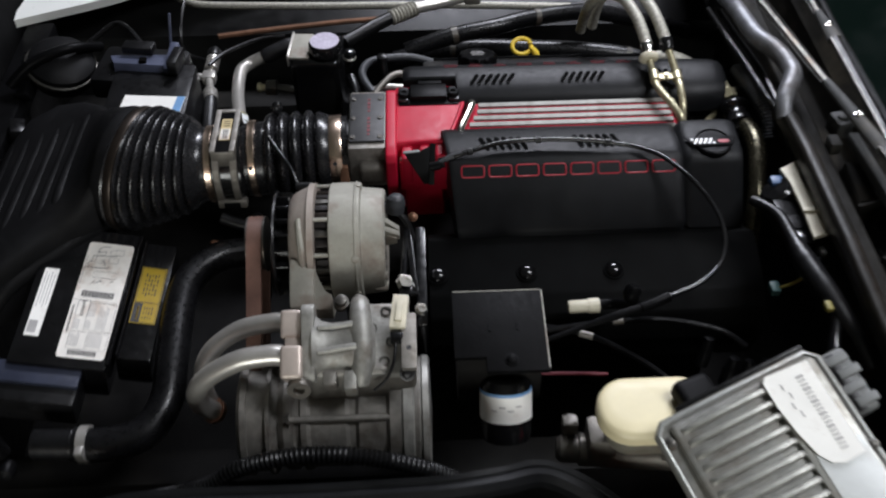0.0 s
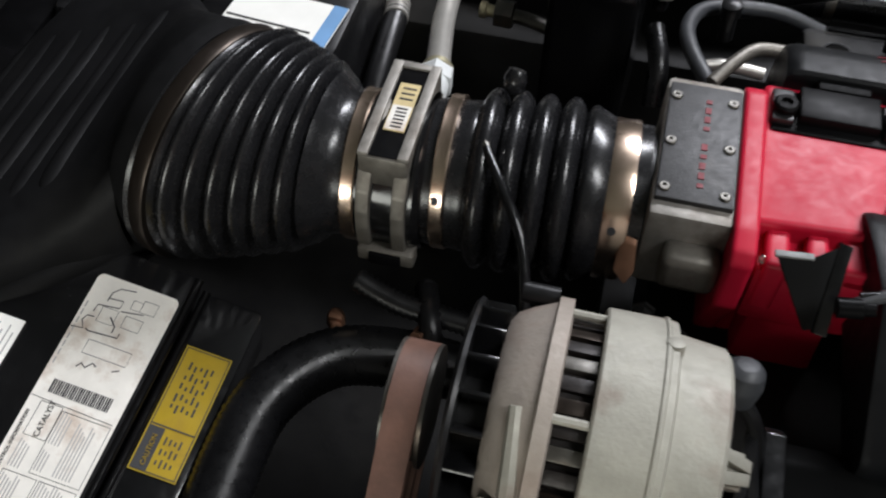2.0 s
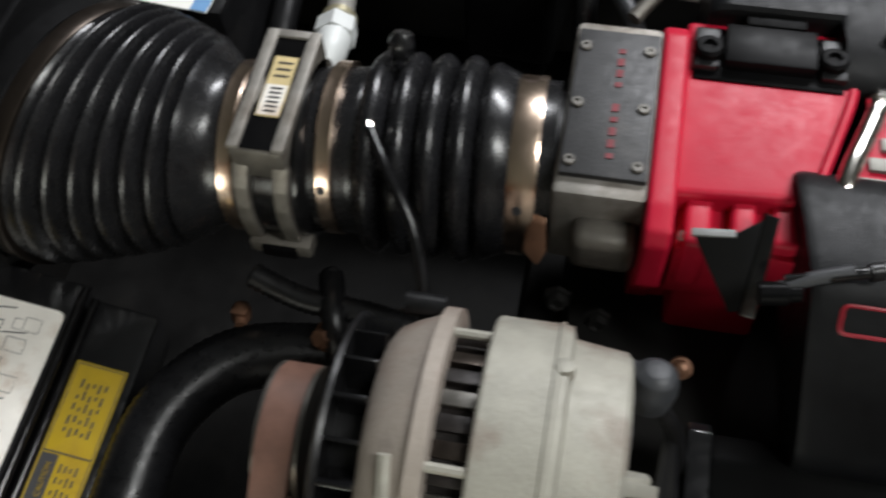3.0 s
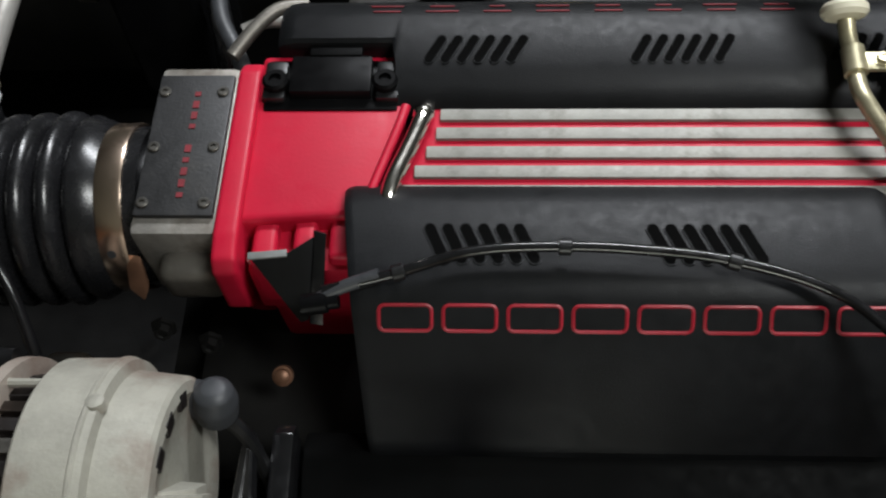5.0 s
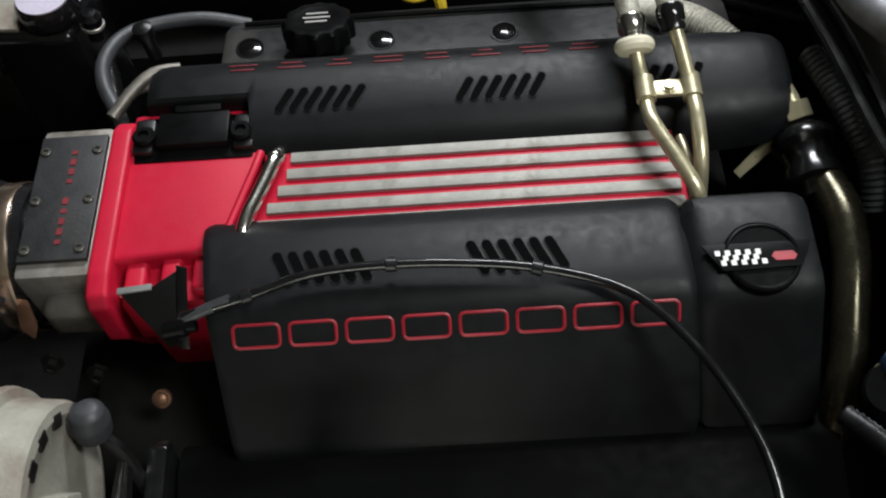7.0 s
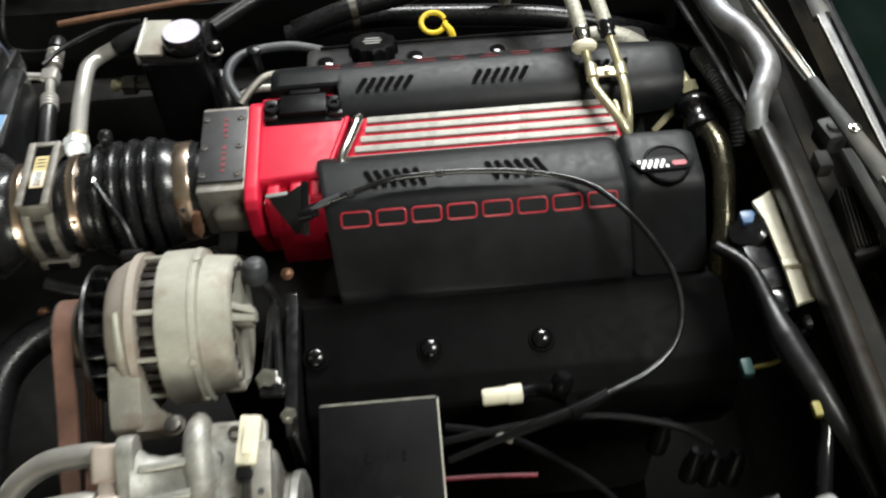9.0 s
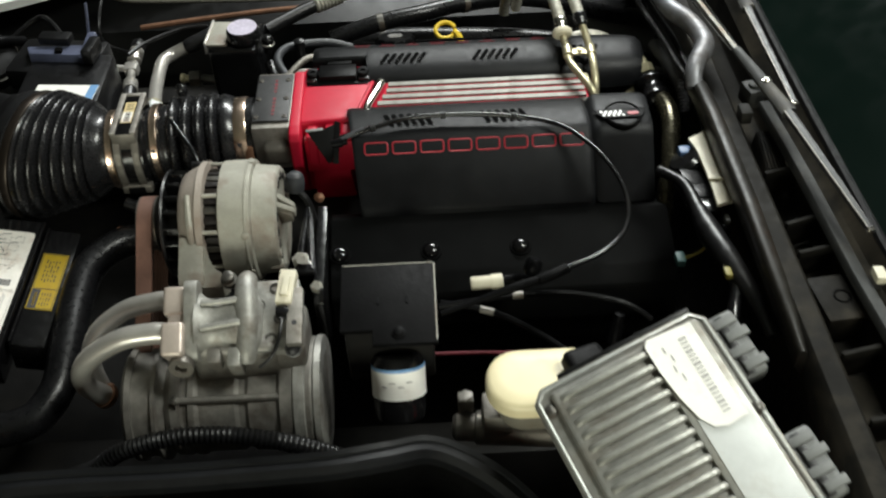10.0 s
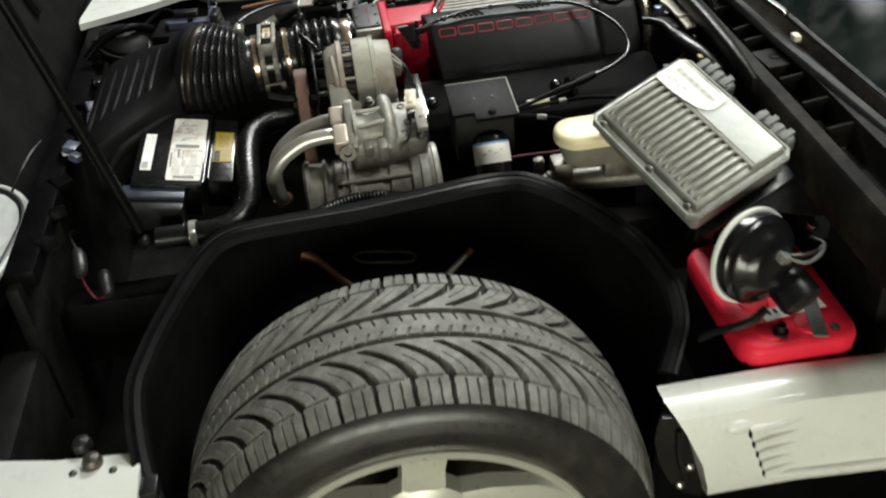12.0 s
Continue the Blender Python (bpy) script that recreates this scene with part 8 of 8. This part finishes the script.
g = Geo().tube([(0.372, 1.150, 0.680), (0.388, 1.134, 0.694), (0.400, 1.120, 0.701), (0.412, 1.106, 0.703), (0.424, 1.092, 0.701), (0.436, 1.078, 0.694), (0.445, 1.064, 0.680)], 0.0110, 18, 8, ridge=0.0007, ridge_len=0.0026)
single("plug_lead_loom", g, M_BRAID, "grey ribbed loom sleeve curving behind the far cover", "loom", angle=60)
g = Geo().tube([(0.460, 1.050, 0.735), (0.467, 1.020, 0.735), (0.474, 0.992, 0.732), (0.480, 0.965, 0.724), (0.482, 0.945, 0.705)], 0.0078, 14, 8, ridge=0.0009, ridge_len=0.004)
single("corrugated_hose", g, M_CABLEGREY, "small corrugated black hose by the bulkhead", "hose", angle=60)
for dx, lab in ((0.0, "long thin black line running along the bulkhead"), (0.013, "second thin black line running along the bulkhead")):
    g = Geo().tube([(0.446 + dx, 1.16, 0.755), (0.452 + dx, 1.09, 0.760), (0.462 + dx, 1.03, 0.760), (0.470 + dx * 0.8, 0.965, 0.760), (0.478, 0.915, 0.758), (0.480, 0.84, 0.74)], 0.0036, 8)
    single("brake_line", g, M_GLOSSBLACK, lab, "pipe")


def wiper_motor():
    t = thing("wiper_motor", (0.462, 0.78, 0.66), "black wiper motor on a beige mounting plate", "wiper motor")
    g = Geo().extrude([(0.454, 0.834, 0.748), (0.462, 0.838, 0.748), (0.477, 0.848, 0.748), (0.474, 0.813, 0.748), (0.479, 0.769, 0.748), (0.477, 0.729, 0.748), (0.460, 0.724, 0.748), (0.461, 0.764, 0.748), (0.459, 0.812, 0.748)], (0, 0, 0.005), 0.0012)
    plate = part("plate", g, M_BEIGE, t, "beige plastic plate")
    part("rib", Geo().box((0.469, 0.764, 0.754), (0.020, 0.006, 0.004), 0.001), M_BEIGE, plate)
    part("motor", Geo().lathe((0.450, 0.810, 0.735), (-0.55, 0.1, 0.8), [(-0.02, 0.016), (-0.006, 0.0185), (0.006, 0.0185), (0.010, 0.015), (0.011, 0.0)], 26), M_GLOSSBLACK, t)
    part("gearbox", Geo().box((0.448, 0.782, 0.732), (0.026, 0.026, 0.022), 0.004, Euler((0, 0.2, 0.15)).to_matrix()), M_SMOOTH, t)
    part("gearbox", Geo().box((0.451, 0.760, 0.732), (0.026, 0.022, 0.020), 0.003, Euler((0, 0.1, 0.1)).to_matrix()), M_SMOOTH, t)
    part("gearbox", Geo().box((0.457, 0.738, 0.732), (0.022, 0.022, 0.018), 0.003), M_GLOSSBLACK, t)
    # small blue block stands for a bluish highlight on the motor
    part("clip", Geo().box((0.449, 0.822, 0.742), (0.014, 0.014, 0.012), 0.003), M_BLUEHIGHLIGHT, t, "bluish motor highlight as a small block")
    part("connector", Geo().box((0.462, 0.712, 0.722), (0.018, 0.018, 0.022), 0.003), M_SMOOTH, t)
    part("pin", Geo().box((0.470, 0.716, 0.738), (0.005, 0.010, 0.008), 0.001), M_GREYPLASTIC, t)
    dome_bolt(t, (0.466, 0.708, 0.730), (0, 0, 1), 0.006, 0.008, M_SATIN)
    return t


wiper_motor()


def harness():
    t = thing("wiring_harness", (0.45, 0.68, 0.62), "taped black wiring harness with coloured clips behind the engine", "wiring harness")
    part("trunk", Geo().tube([(0.416, 0.800, 0.738), (0.436, 0.772, 0.742), (0.442, 0.735, 0.742), (0.446, 0.700, 0.742), (0.456, 0.655, 0.742), (0.470, 0.610, 0.735), (0.482, 0.575, 0.72)], [0.0055, 0.0062, 0.0075, 0.0122, 0.0118, 0.0085, 0.0075], 14, 8, ridge=0.0005, ridge_len=0.0032), M_SMOOTH, t, angle=70)
    part("branch", Geo().tube([(0.456, 0.655, 0.742), (0.458, 0.630, 0.736), (0.450, 0.602, 0.728), (0.444, 0.575, 0.715)], 0.006, 10), M_GLOSSBLACK, t)
    part("branch", Geo().tube([(0.452, 0.650, 0.738), (0.462, 0.62, 0.730), (0.478, 0.58, 0.715)], 0.0055, 10, 8, ridge=0.0007, ridge_len=0.004), M_SATIN, t)
    part("clip", Geo().box((0.449, 0.634, 0.746), (0.007, 0.012, 0.007), 0.002), M_YELLOWWIRE, t, "yellow-green clip")
    part("clip", Geo().box((0.424, 0.700, 0.700), (0.010, 0.016, 0.010), 0.003), M_GREENCLIP, t, "blue-green connector")
    part("wire", Geo().tube([(0.428, 0.698, 0.703), (0.440, 0.694, 0.715), (0.446, 0.69, 0.73)], 0.0018, 6), M_YELLOWWIRE, t)
    return t


harness()


def low_cables():
    t = thing("spark_plug_lead", (0.25, 0.67, 0.60), "black plug leads with pale ferrules beside the engine", "cable")
    part("lead", Geo().tube([(0.170, 0.667, 0.682), (0.205, 0.671, 0.684), (0.243, 0.675, 0.684), (0.302, 0.677, 0.682), (0.36, 0.666, 0.676), (0.39, 0.655, 0.66)], 0.0032, 8), M_SATIN, t)
    part("lead", Geo().tube([(0.172, 0.690, 0.662), (0.200, 0.684, 0.662), (0.228, 0.674, 0.661), (0.260, 0.655, 0.658), (0.296, 0.627, 0.652), (0.32, 0.60, 0.64)], 0.0032, 8), M_SATIN, t)
    part("ferrule", Geo().tube([(0.247, 0.6755, 0.684), (0.258, 0.676, 0.684)], 0.0042, 10), M_CAST, t)
    part("ferrule", Geo().tube([(0.214, 0.679, 0.6615), (0.228, 0.674, 0.661)], 0.0042, 10), M_CAST, t)
    return t


low_cables()

t = thing("sensor_plug", (0.225, 0.715, 0.64), "off-white electrical plug with a black tail", "connector")
part("shell", Geo().lathe((0.206, 0.714, 0.664), (1, 0.03, 0.02), [(0, 0.0065), (0.002, 0.0075), (0.022, 0.0075), (0.022, 0.0086), (0.034, 0.0086), (0.035, 0.006)], 16), M_BEIGE, t)
part("tail", Geo().tube([(0.239, 0.715, 0.665), (0.255, 0.715, 0.667), (0.268, 0.705, 0.676), (0.278, 0.692, 0.688)], 0.0062, 10), M_SATIN, t)
part("collar", Geo().lathe((0.268, 0.699, 0.690), (0.3, 0.4, 0.9), [(0, 0.007), (0.004, 0.009), (0.014, 0.009), (0.018, 0.006)], 14), M_SATIN, t)

g = Geo().tube([(0.15, 0.672, 0.60), (0.20, 0.671, 0.60), (0.25, 0.668, 0.60)], 0.0022, 8)
single("hydraulic_line", g, M_REDWIRE, "thin red line low beside the engine", "pipe")
for x, y in ((0.362, 0.69), (0.384, 0.66), (0.40, 0.655), (0.419, 0.655)):
    g = Geo().lathe((x, y, 0.585), (0.2, 0.3, 1), [(0, 0.009), (0.02, 0.009), (0.024, 0.007), (0.036, 0.006), (0.037, 0.0)], 14)
    single("hose_fitting", g, M_SATIN, "small black hose fitting on the bulkhead", "hose fitting", "bulkhead fittings")

# lower side box under the cowl end
t = thing("fuse_block", (0.60, 0.45, 0.48), "dusty black fuse block with terminals behind the battery", "fuse block")
part("block", Geo().box((0.60, 0.44, 0.575), (0.11, 0.05, 0.05), 0.006), M_CHASSIS, t)
for k in range(6):
    part("terminal", Geo().box((0.556 + 0.016 * k, 0.432 + 0.004 * (k % 3), 0.604), (0.010, 0.014, 0.012), 0.002), M_COWL, t)
dome_bolt(t, (0.528, 0.390, 0.600), (0, -0.3, 1), 0.007, 0.006, M_STEEL, "nut")


# ---- clutter round the nose and far corner ----
def radiator_support():
    t = thing("radiator_support", (-0.55, 1.0, 0.45), "black radiator support panel with glossy brackets", "radiator support")
    part("top_rail", Geo().box((-0.565, 0.98, 0.592), (0.045, 0.86, 0.030), 0.006), M_SATIN, t)
    part("panel", Geo().box((-0.575, 0.98, 0.46), (0.02, 0.9, 0.26), 0.004), M_CHASSIS, t)
    rnd = random.Random(7)
    for k in range(9):
        y = 0.62 + 0.085 * k
        g = Geo().box((-0.545 + 0.02 * rnd.random(), y, 0.600 + 0.012 * rnd.random()), (0.016 + 0.02 * rnd.random(), 0.020 + 0.02 * rnd.random(), 0.018), 0.003, Euler((rnd.uniform(-0.4, 0.4), rnd.uniform(-0.4, 0.4), rnd.uniform(-0.6, 0.6))).to_matrix())
        part("bracket", g, (M_GLOSSBLACK, M_SATIN, M_DOME)[k % 3], t)
    # blue-grey blocks added for the bluish sheen on the support
    for k, (x, y, z, sx, sy) in enumerate(((-0.512, 0.985, 0.626, 0.024, 0.036), (-0.505, 0.945, 0.626, 0.026, 0.030), (-0.535, 0.870, 0.620, 0.022, 0.030), (-0.522, 0.835, 0.620, 0.018, 0.020))):
        part("clip", Geo().box((x, y, z), (sx, sy, 0.012), 0.003, Euler((0.3 - 0.2 * k, 0.3, 0.4 - 0.3 * k)).to_matrix()), M_BLUEGREY, t)
    part("hinge_strap", Geo().tube([(-0.590, 0.905, 0.622), (-0.597, 0.862, 0.625), (-0.605, 0.812, 0.622), (-0.616, 0.772, 0.61)], [0.002, 0.004, 0.0035, 0.002], 8), M_SMOOTH, t)
    return t


radiator_support()


def far_lamp_bucket():
    t = thing("headlamp_motor", (-0.50, 1.28, 0.50), "glossy black headlamp motor in the far corner", "headlamp motor")
    part("drum", Geo().lathe((-0.50, 1.27, 0.60), (0.3, -0.2, 1), [(0, 0.045), (0.02, 0.050), (0.035, 0.048), (0.045, 0.035), (0.048, 0.0)], 30), M_MATTE, t)
    part("arm", Geo().tube([(-0.56, 1.22, 0.62), (-0.52, 1.235, 0.65), (-0.47, 1.26, 0.655), (-0.44, 1.30, 0.63)], 0.008, 10), M_SATIN, t)
    part("cable", Geo().tube([(-0.46, 1.31, 0.63), (-0.42, 1.33, 0.65), (-0.39, 1.30, 0.66), (-0.36, 1.26, 0.65)], 0.004, 8), M_SMOOTH, t)
    part("rim", Geo().lathe((-0.495, 1.266, 0.62), (0.3, -0.2, 1), [(0, 0.0495), (0.001, 0.052), (0.005, 0.052), (0.006, 0.0495)], 30), M_DARKSTEEL, t)
    return t


far_lamp_bucket()

t = thing("blue_connector", (-0.36, 1.23, 0.66), "pale blue-grey connector bracket above the far box", "connector")
part("bracket", Geo().extrude([(-0.392, 1.196, 0.668), (-0.382, 1.172, 0.672), (-0.300, 1.160, 0.672), (-0.296, 1.192, 0.668), (-0.340, 1.196, 0.668)], (0, 0.004, 0.014), 0.002), M_BLUEGREY, t)
part("tab", Geo().box((-0.300, 1.184, 0.678), (0.012, 0.050, 0.030), 0.002, Euler((0.25, 0, -0.14)).to_matrix()), M_BLUEGREY, t)
part("strap", Geo().box((-0.306, 1.222, 0.700), (0.003, 0.006, 0.060), 0.001, Euler((-0.3, 0.1, 0)).to_matrix()), M_BLUEGREY, t)
# dark block for the shade in the clip slot
part("clip", Geo().box((-0.340, 1.176, 0.688), (0.010, 0.010, 0.006), 0.0015), M_HOLESHADE, t, "clip slot, its shade a dark block")

# brass tap and loose wires under the meter
t = thing("drain_tap", (-0.22, 0.90, 0.62), "small brass tap under the intake hose", "tap")
part("body", Geo().lathe((-0.216, 0.884, 0.613), (0.3, -0.9, 0.2), [(0, 0.005), (0.003, 0.006), (0.009, 0.006), (0.012, 0.004), (0.016, 0.004)], 12), M_COPPER, t)
part("lever", Geo().box((-0.213, 0.876, 0.620), (0.009, 0.004, 0.006), 0.001), M_COPPER, t)
for pts, lab in (([(-0.20, 0.885, 0.655), (-0.17, 0.878, 0.648), (-0.13, 0.876, 0.645), (-0.10, 0.872, 0.640)], "black wiring loom under the intake hose"), ([(-0.16, 0.90, 0.64), (-0.15, 0.87, 0.65), (-0.145, 0.85, 0.63), (-0.15, 0.82, 0.58)], "ribbed black loom dropping below the intake hose")):
    single("wiring_loom", Geo().tube(pts, 0.007, 10, 8, ridge=0.0006, ridge_len=0.004), M_SMOOTH, lab, "loom", angle=60)
single("belt_tensioner", Geo().lathe((-0.10, 0.865, 0.60), (-1, 0, 0), [(0, 0.02), (0, 0.034), (0.004, 0.036), (0.020, 0.036), (0.024, 0.034), (0.024, 0.01)], 32), M_DARKSTEEL, "dark steel belt tensioner pulley below the hose", "pulley")
g = Geo().lathe((-0.150, 0.862, 0.640), (-0.4, -0.5, 0.6), [(0, 0.006), (0, 0.009), (0.006, 0.009), (0.007, 0.006), (0.012, 0.005)], 6)
single("hose_bolt", g, M_COPPER, "rusty bolt in the dark below the hose", "bolt")
